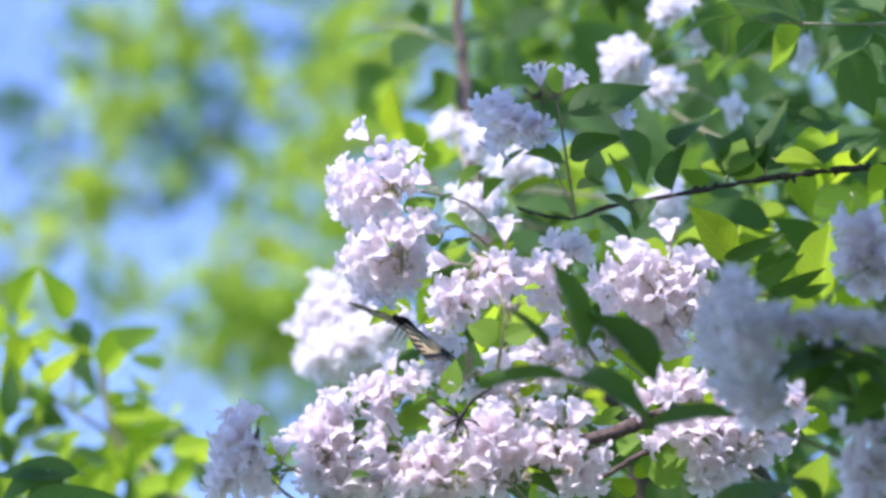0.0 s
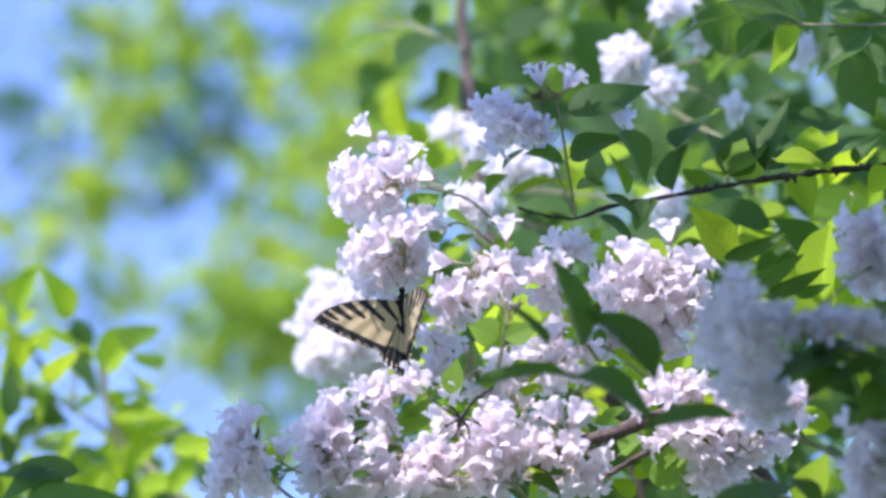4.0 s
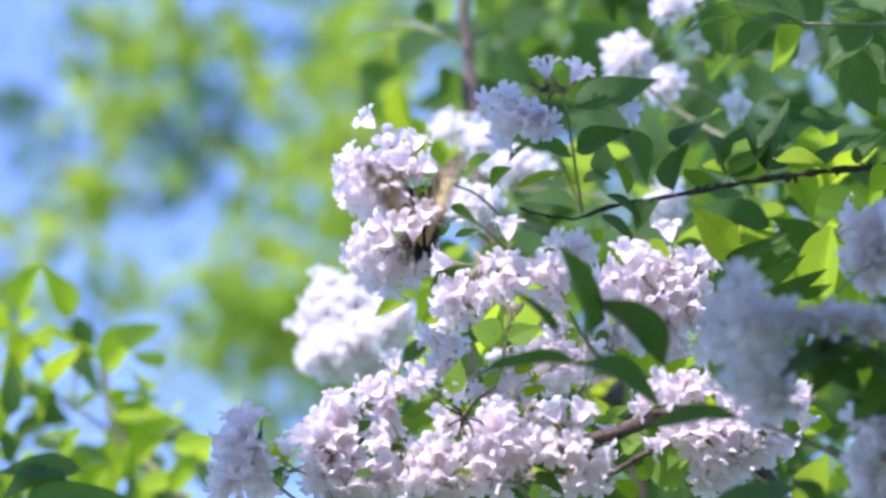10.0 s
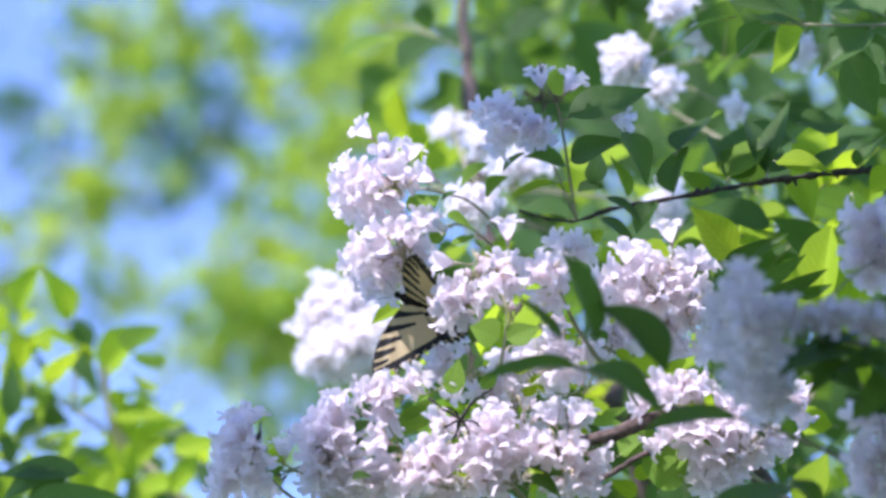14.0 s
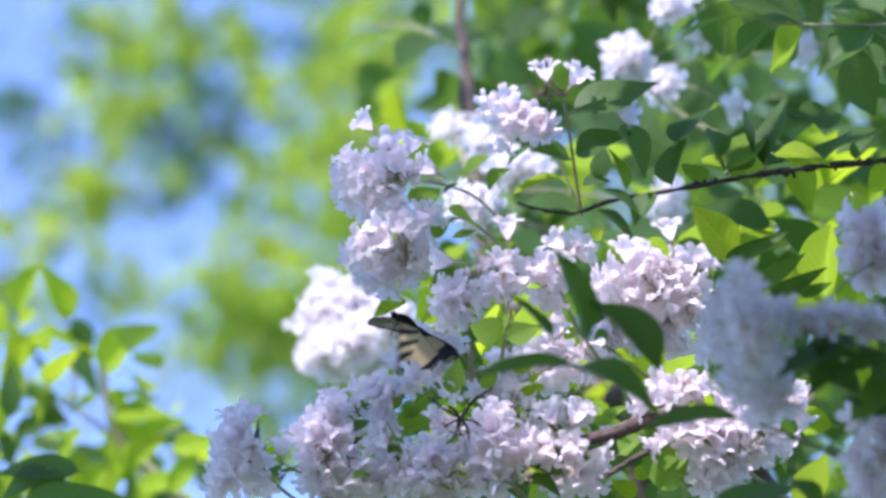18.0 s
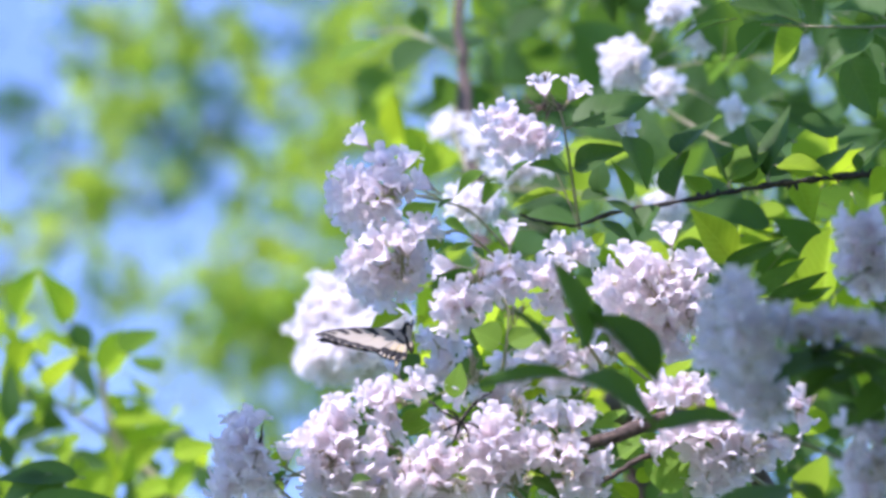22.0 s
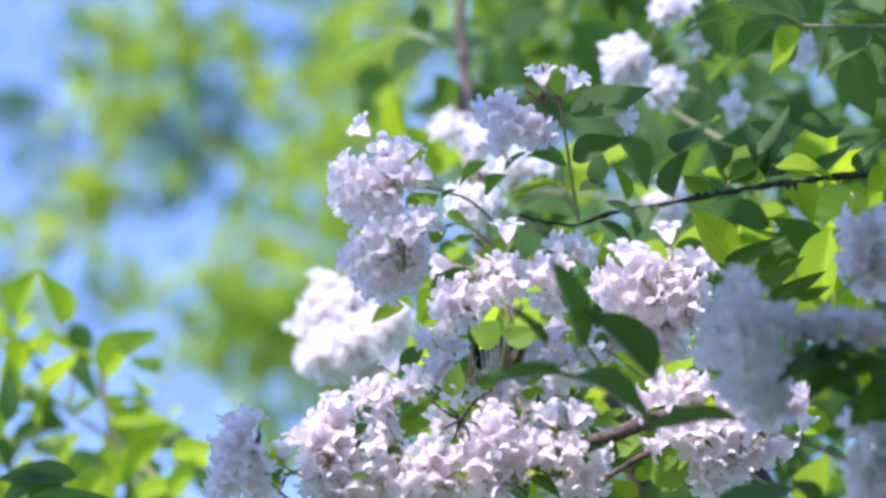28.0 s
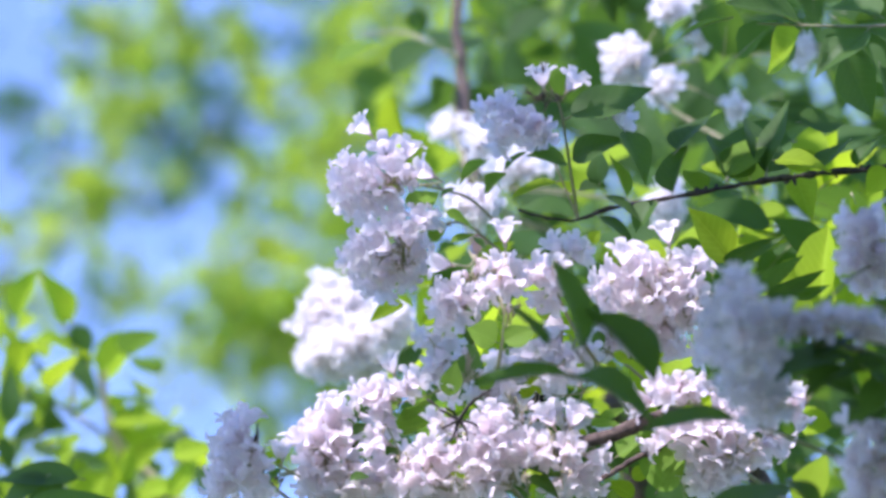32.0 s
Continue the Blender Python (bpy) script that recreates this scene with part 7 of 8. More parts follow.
    walk(right.ob, swayed(right, [
        (0, -0.4, 0.4), (0.5, -0.4, 0.4), (1, -0.4, 0.4), (1.5, -0.4, -0.0), (2, -0.4, 0.4), (2.5, -0.4, 0.4), (3, -0.4, 0.4), 
        (3.5, -0.4, 0.4), (5.5, 0.0, -0.0), (6, -0.4, -0.0), (6.5, 0.0, 0.8), (7, 0.0, 0.4), (7.5, 0.0, -0.4), (8, 0.0, -0.4), 
        (8.5, 0.8, -0.4), (9, 0.4, 1.2), (9.5, 0.4, 0.4), (10, 0.4, -0.0), (10.5, 0.4, -0.0), (11, 0.4, -0.0), (11.5, 0.0, -0.0), 
        (12, 0.0, -0.0), (12.5, 0.0, -0.4), (13, 0.0, -0.0), (13.5, 0.0, -0.0), (14, 0.4, -0.0), (14.5, 0.0, -0.0), (16.5, 0.8, -1.9), 
        (17, 0.4, -0.8), (17.5, 0.0, 0.4), (18, 0.4, 0.8), (18.5, 0.4, 1.2), (19, -0.4, 0.8), (19.5, 0.0, 0.4), (20, 0.0, 0.4), 
        (20.5, 0.4, 0.4), (21, 0.8, -0.4), (21.5, 0.0, -0.4), (22, 0.4, -1.2), (22.5, 0.8, -0.8), (23, 0.4, -0.8), (23.5, 1.6, -1.9), 
        (24, 0.4, -1.2), (24.5, 0.0, -0.0), (25, 0.4, -0.4), (25.5, 0.0, -0.4), (27.5, 0.0, -0.4), (28, 0.0, -0.8), (28.5, 0.0, -1.2), 
        (29, 0.0, -1.6), (29.5, -0.4, -1.6), (30, -0.4, -1.6), (30.5, -0.8, -0.8), (31, -0.4, -0.8), (31.5, -0.4, -0.8), (32, -0.8, -0.4)]))
    walk(near.ob, swayed(near, [
        (0, -2.1, -3.2), (0.5, -1.4, -0.4), (1, -1.1, 0.3), (1.5, -1.8, -2.1), (2, -1.4, -1.4), (2.5, -1.4, -0.4), (3, -1.1, -1.4), 
        (3.5, -2.1, -2.1), (5.5, -1.1, -1.4), (6, -1.4, -1.1), (6.5, -0.7, 1.1), (7, -0.7, -0.7), (7.5, 0.0, 0.3), (8, -1.1, -1.8), 
        (8.5, 1.4, -0.7), (9, 0.4, -0.0), (9.5, 0.7, 0.3), (10, 1.1, 2.8), (10.5, 1.8, -0.4), (11, 1.8, -0.0), (11.5, 1.1, -0.7), 
        (12, 0.7, -0.0), (12.5, 0.7, -1.1), (13, 0.0, -0.0), (13.5, 0.7, -1.8), (14, 2.1, 0.7), (14.5, 0.7, -0.0), (16.5, 0.4, -0.4), 
        (17, -0.7, -0.4), (17.5, 1.8, 2.5), (18, -0.7, 1.4), (18.5, 1.4, 2.1), (19, -0.7, -0.4), (19.5, 1.1, 1.1), (20, 0.4, 1.1), 
        (20.5, 0.7, 0.7), (21, 0.0, -2.1), (21.5, -1.8, -2.9), (22.5, -1.1, -3.9), (23, -2.1, -5.0), (23.5, 0.4, -3.6), (24, -5.0, -2.5), 
        (24.5, -1.8, -2.9), (25, -3.9, -3.6), (25.5, -2.5, -1.4), (27.5, -2.8, -2.9), (28, -2.5, -2.1), (28.5, -1.8, -2.5), (29, -2.8, -3.2), 
        (29.5, -2.1, -2.1), (30, 0.0, 1.1), (30.5, -0.7, 0.7), (31, -0.3, 0.7), (31.5, -2.1, -2.1), (32, -2.1, -2.1)]))
    walk(near2.ob, swayed(near2, [
        (0, -0.4, 0.7), (0.5, -0.7, 0.7), (1, -0.4, 0.4), (1.5, 0.0, 0.4), (2, -0.4, 0.4), (2.5, -0.4, 0.4), (3, -0.4, 0.4), 
        (3.5, -0.4, 0.4), (5.5, 0.0, 0.4), (6, 0.0, 0.4), (6.5, -0.4, 0.7), (7, 0.0, 0.4), (7.5, 0.7, -0.0), (8, 0.4, -0.4), 
        (8.5, 0.7, -0.4), (9, -0.4, 1.1), (9.5, 0.4, 0.4), (10, 0.7, -0.0), (10.5, 0.7, -0.0), (11, 0.0, -0.0), (11.5, -0.4, 0.4), 
        (12, -0.4, -0.0), (12.5, 0.0, -0.4), (13, 0.0, -0.0), (13.5, 0.0, -0.0), (14, 0.0, -0.0), (14.5, 0.0, -0.0), (16.5, 2.2, -1.8), 
        (17, 0.4, -0.7), (17.5, 0.0, -0.0), (18, 0.0, -0.0), (18.5, 0.4, 1.1), (19, -0.4, 1.1), (19.5, 0.4, 0.7), (20, 0.4, 0.7), 
        (20.5, 0.4, 0.4), (21, 1.1, -0.4), (21.5, 0.0, -0.0), (22, 0.7, -1.1), (22.5, 0.7, -0.7), (23, 0.4, -0.7), (23.5, 2.5, -1.4), 
        (24, 0.4, -1.1), (24.5, -0.4, -0.0), (25, 0.0, -0.0), (25.5, 0.4, -0.0), (27.5, 0.0, -0.0), (28, 0.4, -0.4), (28.5, 0.7, -0.7), 
        (29, 1.1, -1.4), (29.5, 0.4, -1.4), (30, 0.4, -1.4), (30.5, -0.7, -0.7), (31, 0.0, -0.7), (31.5, -0.4, -0.7), (32, -1.1, -0.4)]))
    walk(low.ob, swayed(low, [
        (0, -0.4, 0.4), (0.5, -0.4, 0.4), (1, 0.0, 0.4), (1.5, 0.4, 0.4), (2, 0.0, 0.4), (2.5, 0.0, 0.4), (3, -0.4, -0.0), (3.5, 0.0, 0.4), 
        (5.5, 0.4, 0.4), (6, -0.4, -0.0), (6.5, 0.4, 0.4), (7, 0.0, -0.0), (7.5, 0.0, -0.0), (8, 0.4, -0.0), (8.5, 0.0, -0.4), (9, 1.2, 0.8), 
        (9.5, 0.4, -0.0), (10, 1.6, 0.8), (10.5, 1.2, 0.4), (11, 0.4, -0.0), (11.5, 0.0, -0.0), (12, 0.0, -0.4), (12.5, 0.0, -0.0), 
        (13, 0.0, -0.0), (13.5, 0.0, -0.0), (14, 0.0, -0.0), (14.5, 0.0, -0.0), (16.5, 0.4, -0.4), (17, -0.4, -0.4), (17.5, -0.4, -0.0), 
        (18, 0.0, 0.4), (18.5, 0.0, 0.4), (19, -0.4, 0.4), (19.5, 0.0, 0.4), (20, -0.4, 0.4), (20.5, 0.0, -0.0), (21, 0.4, -0.4), 
        (21.5, 0.0, -0.4), (22, 0.0, -1.2), (22.5, -0.4, -1.2), (23, -0.4, -0.8), (23.5, 0.4, -2.0), (24, 0.0, -1.2), (24.5, -0.4, -0.8), 
        (25, -0.4, -0.8), (25.5, -0.4, -0.4), (27.5, 0.4, -0.4), (28, 0.0, -0.4), (28.5, 0.0, -0.8), (29, 0.0, -1.2), (29.5, 0.0, -0.8), 
        (30, 0.0, -0.4), (30.5, -0.4, -0.4), (31, -0.4, -0.4), (31.5, 0.0, -0.4), (32, -0.8, -0.4)]))
    walk(cane4.ob, swayed(cane4, [
        (0, -0.4, 0.4), (0.5, -0.4, 0.4), (1, 0.0, 0.4), (1.5, 0.4, 0.4), (2, 0.0, 0.4), (2.5, 0.0, 0.4), (3, -0.4, -0.0), (3.5, 0.0, 0.4), 
        (5.5, 0.4, 0.4), (6, -0.4, -0.0), (6.5, 0.4, 0.4), (7, 0.0, -0.0), (7.5, 0.0, -0.0), (8, 0.4, -0.0), (8.5, 0.0, -0.4), (9, 1.2, 0.8), 
        (9.5, 0.4, -0.0), (10, 1.6, 0.8), (10.5, 1.2, 0.4), (11, 0.4, -0.0), (11.5, 0.0, -0.0), (12, 0.0, -0.4), (12.5, 0.0, -0.0), 
        (13, 0.0, -0.0), (13.5, 0.0, -0.0), (14, 0.0, -0.0), (14.5, 0.0, -0.0), (16.5, 0.4, -0.4), (17, -0.4, -0.4), (17.5, -0.4, -0.0), 
        (18, 0.0, 0.4), (18.5, 0.0, 0.4), (19, -0.4, 0.4), (19.5, 0.0, 0.4), (20, -0.4, 0.4), (20.5, 0.0, -0.0), (21, 0.4, -0.4), 
        (21.5, 0.0, -0.4), (22, 0.0, -1.2), (22.5, -0.4, -1.2), (23, -0.4, -0.8), (23.5, 0.4, -2.0), (24, 0.0, -1.2), (24.5, -0.4, -0.8), 
        (25, -0.4, -0.8), (25.5, -0.4, -0.4), (27.5, 0.4, -0.4), (28, 0.0, -0.4), (28.5, 0.0, -0.8), (29, 0.0, -1.2), (29.5, 0.0, -0.8), 
        (30, 0.0, -0.4), (30.5, -0.4, -0.4), (31, -0.4, -0.4), (31.5, 0.0, -0.4), (32, -0.8, -0.4)]))
    walk(lowl.ob, swayed(lowl, [
        (0, -0.4, 0.4), (0.5, -0.8, 0.4), (1, -0.8, 0.4), (1.5, -0.4, -0.0), (2, -0.8, 0.4), (2.5, -0.4, 0.4), (3, -0.4, 0.4), 
        (3.5, -0.4, 0.4), (5.5, 0.0, -0.0), (6, -0.4, 0.4), (6.5, -0.4, 0.4), (7, 0.0, -0.0), (7.5, 0.4, -0.0), (8, 0.4, -0.4), 
        (8.5, 0.8, -0.4), (9, 0.0, 0.4), (9.5, 0.8, -0.0), (10, 1.6, -0.0), (10.5, 1.2, -0.0), (11, 0.8, -0.4), (11.5, 0.4, -0.0), 
        (12, 0.4, -0.8), (12.5, 0.4, -0.4), (13, 0.0, -0.0), (13.5, 0.4, -0.0), (14, 0.4, -0.0), (14.5, 0.4, -0.0), (16.5, 0.8, -0.8), 
        (17, 0.0, -0.4), (17.5, -0.4, -0.0), (18, -0.4, 0.4), (18.5, 0.0, 0.4), (19, -0.4, 0.8), (19.5, 0.0, 0.4), (20, 0.0, 0.4), 
        (20.5, 0.4, -0.0), (21, 1.2, -0.8), (21.5, 0.4, -0.8), (22, 1.6, -2.0), (22.5, 1.9, -2.4), (23, 0.8, -1.6), (23.5, 4.3, -3.9), 
        (24, 1.6, -2.4), (24.5, 0.4, -1.6), (25, 1.2, -1.6), (25.5, 0.0, -0.4), (27.5, 0.4, -1.2), (28, 0.4, -1.2), (28.5, 0.8, -1.6), 
        (29, 1.2, -2.4), (29.5, 0.4, -1.6), (30, 0.0, -1.2), (30.5, -0.4, -0.8), (31, -0.4, -0.8), (31.5, 0.0, -1.2), (32, -0.8, -1.2)]))
    walk(lowll.ob, swayed(lowll, [
        (0, -0.4, 0.4), (0.5, -0.8, 0.4), (1, -0.8, 0.4), (1.5, -0.4, -0.0), (2, -0.8, 0.4), (2.5, -0.4, 0.4), (3, -0.4, 0.4), 
        (3.5, -0.4, 0.4), (5.5, 0.0, 0.4), (6, 0.0, 0.4), (6.5, 0.0, 0.4), (7, 0.0, 0.4), (7.5, 0.4, -0.0), (8, 0.4, -0.4), (8.5, 0.8, -0.4), 
        (9, 0.0, 0.4), (9.5, 0.4, -0.0), (10, 0.8, -0.0), (10.5, 0.8, -0.0), (11, 0.8, -0.0), (11.5, 0.4, -0.0), (12, 0.4, -0.0), 
        (12.5, 0.4, -0.0), (13, 0.0, -0.0), (13.5, 0.4, -0.0), (14, 0.4, -0.0), (14.5, 0.4, -0.0), (16.5, 0.4, -0.4), (17, 0.0, -0.0), 
        (17.5, -0.8, -0.0), (18, -0.4, 0.8), (18.5, 0.0, 0.8), (19, -0.4, 0.8), (19.5, -0.4, 0.4), (20, -0.4, 0.4), (20.5, 0.0, -0.0), 
        (21, 0.8, -0.8), (21.5, 0.0, -0.8), (22, 1.2, -1.6), (22.5, 1.2, -3.1), (23, 0.8, -1.2), (23.5, 3.5, -3.1), (24, 0.8, -3.1), 
        (24.5, 0.4, -1.6), (25, 1.2, -1.2), (25.5, 0.4, -0.8), (27.5, 0.8, -1.2), (28, 0.0, -1.6), (28.5, 0.0, -2.0), (29, 0.4, -2.4), 
        (29.5, 0.4, -1.6), (30, -0.4, -1.2), (30.5, -0.8, -0.8), (31, -0.4, -1.2), (31.5, -0.4, -1.2), (32, -0.8, -0.8)]))
    walk(lowr.ob, swayed(lowr, [
        (0, -0.4, 0.8), (0.5, -0.8, 0.8), (1, -0.4, 0.4), (1.5, 0.0, 0.4), (2, -0.4, 0.4), (2.5, -0.4, 0.4), (3, -0.4, 0.4), 
        (3.5, -0.4, 0.4), (5.5, 0.0, 0.4), (6, 0.0, 0.4), (6.5, -0.4, 0.8), (7, 0.0, 0.4), (7.5, 0.8, -0.0), (8, 0.4, -0.4), 
        (8.5, 0.8, -0.4), (9, -0.4, 1.2), (9.5, 0.4, 0.4), (10, 0.8, -0.0), (10.5, 0.8, -0.0), (11, 0.0, -0.0), (11.5, -0.4, 0.4), 
        (12, -0.4, -0.0), (12.5, 0.0, -0.4), (13, 0.0, -0.0), (13.5, 0.0, -0.0), (14, 0.0, -0.0), (14.5, 0.0, -0.0), (16.5, 2.4, -2.0), 
        (17, 0.4, -0.8), (17.5, 0.0, -0.0), (18, 0.0, -0.0), (18.5, 0.4, 1.2), (19, -0.4, 1.2), (19.5, 0.4, 0.8), (20, 0.4, 0.8), 
        (20.5, 0.4, 0.4), (21, 1.2, -0.4), (21.5, 0.0, -0.0), (22, 0.8, -1.2), (22.5, 0.8, -0.8), (23, 0.4, -0.8), (23.5, 2.8, -1.6), 
        (24, 0.4, -1.2), (24.5, -0.4, -0.0), (25, 0.0, -0.0), (25.5, 0.4, -0.0), (27.5, 0.0, -0.0), (28, 0.4, -0.4), (28.5, 0.8, -0.8), 
        (29, 1.2, -1.6), (29.5, 0.4, -1.6), (30, 0.4, -1.6), (30.5, -0.8, -0.8), (31, 0.0, -0.8), (31.5, -0.4, -0.8), (32, -1.2, -0.4)]))
    walk(shade.ob, swayed(shade, [
        (0, -2.2, -1.8), (0.5, -2.2, -1.8), (1, -1.8, -1.5), (1.5, -1.8, -1.5), (2, -1.1, -2.2), (2.5, -1.1, -1.8), (3, -1.1, -2.2), 
        (3.5, -1.1, -1.8), (5.5, -0.7, -1.8), (6, -0.7, -2.2), (6.5, -0.7, -1.8), (7, -1.5, -1.5), (7.5, -0.4, -0.4), (8, 0.0, -1.1), 
        (8.5, 0.0, -1.1), (9, 0.0, -0.7), (9.5, 0.0, 0.7), (10, 0.7, -0.0), (10.5, 0.7, 1.1), (11, 0.4, -0.0), (11.5, 0.0, 0.4), 
        (12, 0.0, -0.0), (12.5, 0.4, 0.4), (13, 0.0, -0.0), (13.5, 0.4, -0.0), (14, 0.7, 0.7), (14.5, 0.0, -0.0), (16.5, 2.6, 0.4), 
        (17, 1.1, -0.4), (17.5, 1.8, -0.0), (18, 0.0, -0.0), (18.5, 0.4, 2.9), (19, -1.5, -0.7), (19.5, -0.4, -0.0), (20, -0.7, -0.0), 
        (20.5, -0.4, -0.7), (21, -0.7, -1.5), (21.5, -1.8, -2.2), (22, -1.8, -2.2), (22.5, -1.8, -2.6), (23, -1.8, -2.6), (23.5, 0.0, -1.1), 
        (24, -1.5, -3.7), (24.5, -0.7, -5.1), (25, 0.4, -3.3), (25.5, 0.4, -3.3), (27.5, 0.0, -2.6), (28, -0.4, -2.2), (28.5, 0.0, -2.2), 
        (29, -0.4, -2.2), (29.5, -0.4, -2.9), (30, 0.0, -1.1), (30.5, -0.7, -1.1), (31, -0.7, -0.7), (31.5, -0.4, -2.2), (32, -1.1, -1.1)]))
    walk(rows_of.ob, swayed(rows_of, [
        (0, -0.8, 0.4), (0.5, -0.8, 0.4), (1, -0.8, 0.4), (1.5, -0.8, 0.4), (2, -0.8, 0.4), (2.5, -0.8, 0.4), (3, -0.4, 0.4), 
        (3.5, -0.4, 0.4), (5.5, -0.4, 0.4), (6, -0.4, -0.0), (6.5, -0.4, 0.8), (7, -0.4, 0.4), (7.5, 0.0, -0.4), (8, 0.4, -1.2), 
        (9, 0.8, -1.9), (9.5, 0.0, 0.4), (10, 0.0, 0.4), (10.5, -0.4, 0.4), (11, 0.0, -0.4), (11.5, 0.0, 0.4), (12, 0.0, -0.0), 
        (12.5, 0.0, -0.4), (13, 0.0, -0.0), (13.5, 0.0, -0.4), (14, 0.0, -0.8), (14.5, 0.0, -1.2), (16.5, 0.4, -2.3), (17.5, -0.4, 2.0), 
        (18, -0.8, 2.8), (18.5, -0.4, 1.6), (19, -0.4, -0.0), (19.5, -0.4, -0.0), (20, -0.4, 0.4), (20.5, 0.0, -0.0), (21, 0.0, -0.8), 
        (21.5, 0.0, -1.9), (22, 0.4, -2.7), (22.5, 0.0, -2.3), (23, -0.4, -1.6), (23.5, -0.4, -1.6), (24, -0.4, -0.8), (24.5, -0.4, -0.4), 
        (25, -0.4, -0.4), (25.5, -0.4, -1.6), (28, 0.0, -2.7), (28.5, -0.8, -0.0), (29, -0.8, -0.0), (29.5, -0.4, -0.8), (30, -0.8, -0.0), 
        (30.5, -0.8, -0.0), (31, -0.8, -0.0), (31.5, -0.8, -0.4), (32, -0.4, -0.4)]))
    walk(cane2.ob, swayed(cane2, [
        (0, -0.8, 0.4), (0.5, -0.8, 0.4), (1, -0.8, 0.4), (1.5, -0.8, 0.4), (2, -0.8, 0.4), (2.5, -0.8, 0.4), (3, -0.4, 0.4), 
        (3.5, -0.4, 0.4), (5.5, -0.4, 0.4), (6, -0.4, -0.0), (6.5, -0.4, 0.8), (7, -0.4, 0.4), (7.5, 0.0, -0.4), (8, 0.4, -1.2), 
        (9, 0.8, -1.9), (9.5, 0.0, 0.4), (10, 0.0, 0.4), (10.5, -0.4, 0.4), (11, 0.0, -0.4), (11.5, 0.0, 0.4), (12, 0.0, -0.0), 
        (12.5, 0.0, -0.4), (13, 0.0, -0.0), (13.5, 0.0, -0.4), (14, 0.0, -0.8), (14.5, 0.0, -1.2), (16.5, 0.4, -2.3), (17.5, -0.4, 2.0), 
        (18, -0.8, 2.8), (18.5, -0.4, 1.6), (19, -0.4, -0.0), (19.5, -0.4, -0.0), (20, -0.4, 0.4), (20.5, 0.0, -0.0), (21, 0.0, -0.8), 
        (21.5, 0.0, -1.9), (22, 0.4, -2.7), (22.5, 0.0, -2.3), (23, -0.4, -1.6), (23.5, -0.4, -1.6), (24, -0.4, -0.8), (24.5, -0.4, -0.4), 
        (25, -0.4, -0.4), (25.5, -0.4, -1.6), (28, 0.0, -2.7), (28.5, -0.8, -0.0), (29, -0.8, -0.0), (29.5, -0.4, -0.8), (30, -0.8, -0.0), 
        (30.5, -0.8, -0.0), (31, -0.8, -0.0), (31.5, -0.8, -0.4), (32, -0.4, -0.4)]))
    walk(hanging.ob, swayed(hanging, [
        (0, -0.4, 0.4), (0.5, -0.4, 0.4), (1, -0.4, 0.4), (1.5, -0.4, 0.4), (2, -0.4, 0.4), (2.5, -0.4, 0.4), (3, -0.4, 0.4), 
        (3.5, -0.4, -0.0), (5.5, 0.0, -0.0), (6, -0.4, -0.0), (6.5, 0.0, 0.4), (7, 0.0, -0.0), (7.5, 0.0, -0.0), (8, 0.4, -0.0), 
        (8.5, 0.8, -0.4), (9, 0.0, 0.4), (9.5, 0.4, 0.4), (10, 0.4, 0.4), (10.5, 0.4, -0.0), (11, 0.4, -0.0), (11.5, 0.4, -0.0), 
        (12, 0.4, -0.0), (12.5, 0.0, -0.0), (13, 0.0, -0.0), (13.5, 0.4, -0.0), (14, 0.4, -0.0), (14.5, 0.0, -0.0), (16.5, 0.8, -0.8), 
        (17, 0.4, -0.4), (17.5, 0.4, -0.0), (18, 0.0, -0.0), (18.5, 0.0, 0.8), (19, -0.4, 0.8), (19.5, 0.0, 0.4), (20, 0.0, 0.4), 
        (20.5, 0.4, 0.4), (21, 0.8, -0.0), (21.5, 0.0, -0.4), (22, 0.4, -0.8), (22.5, 0.4, -0.8), (23, 0.4, -0.8), (23.5, 1.2, -1.2), 
        (24, 0.4, -0.8), (24.5, 0.0, -0.4), (25, 0.4, -0.4), (25.5, 0.0, -0.4), (27.5, 0.0, -0.4), (28, -0.4, -0.4), (28.5, 0.0, -0.4), 
        (29, 0.0, -0.8), (29.5, 0.0, -0.8), (30, -0.4, -0.8), (30.5, -0.8, -0.4), (31, -0.8, -0.4), (31.5, -0.4, -0.4), (32, -1.2, -0.4)]))
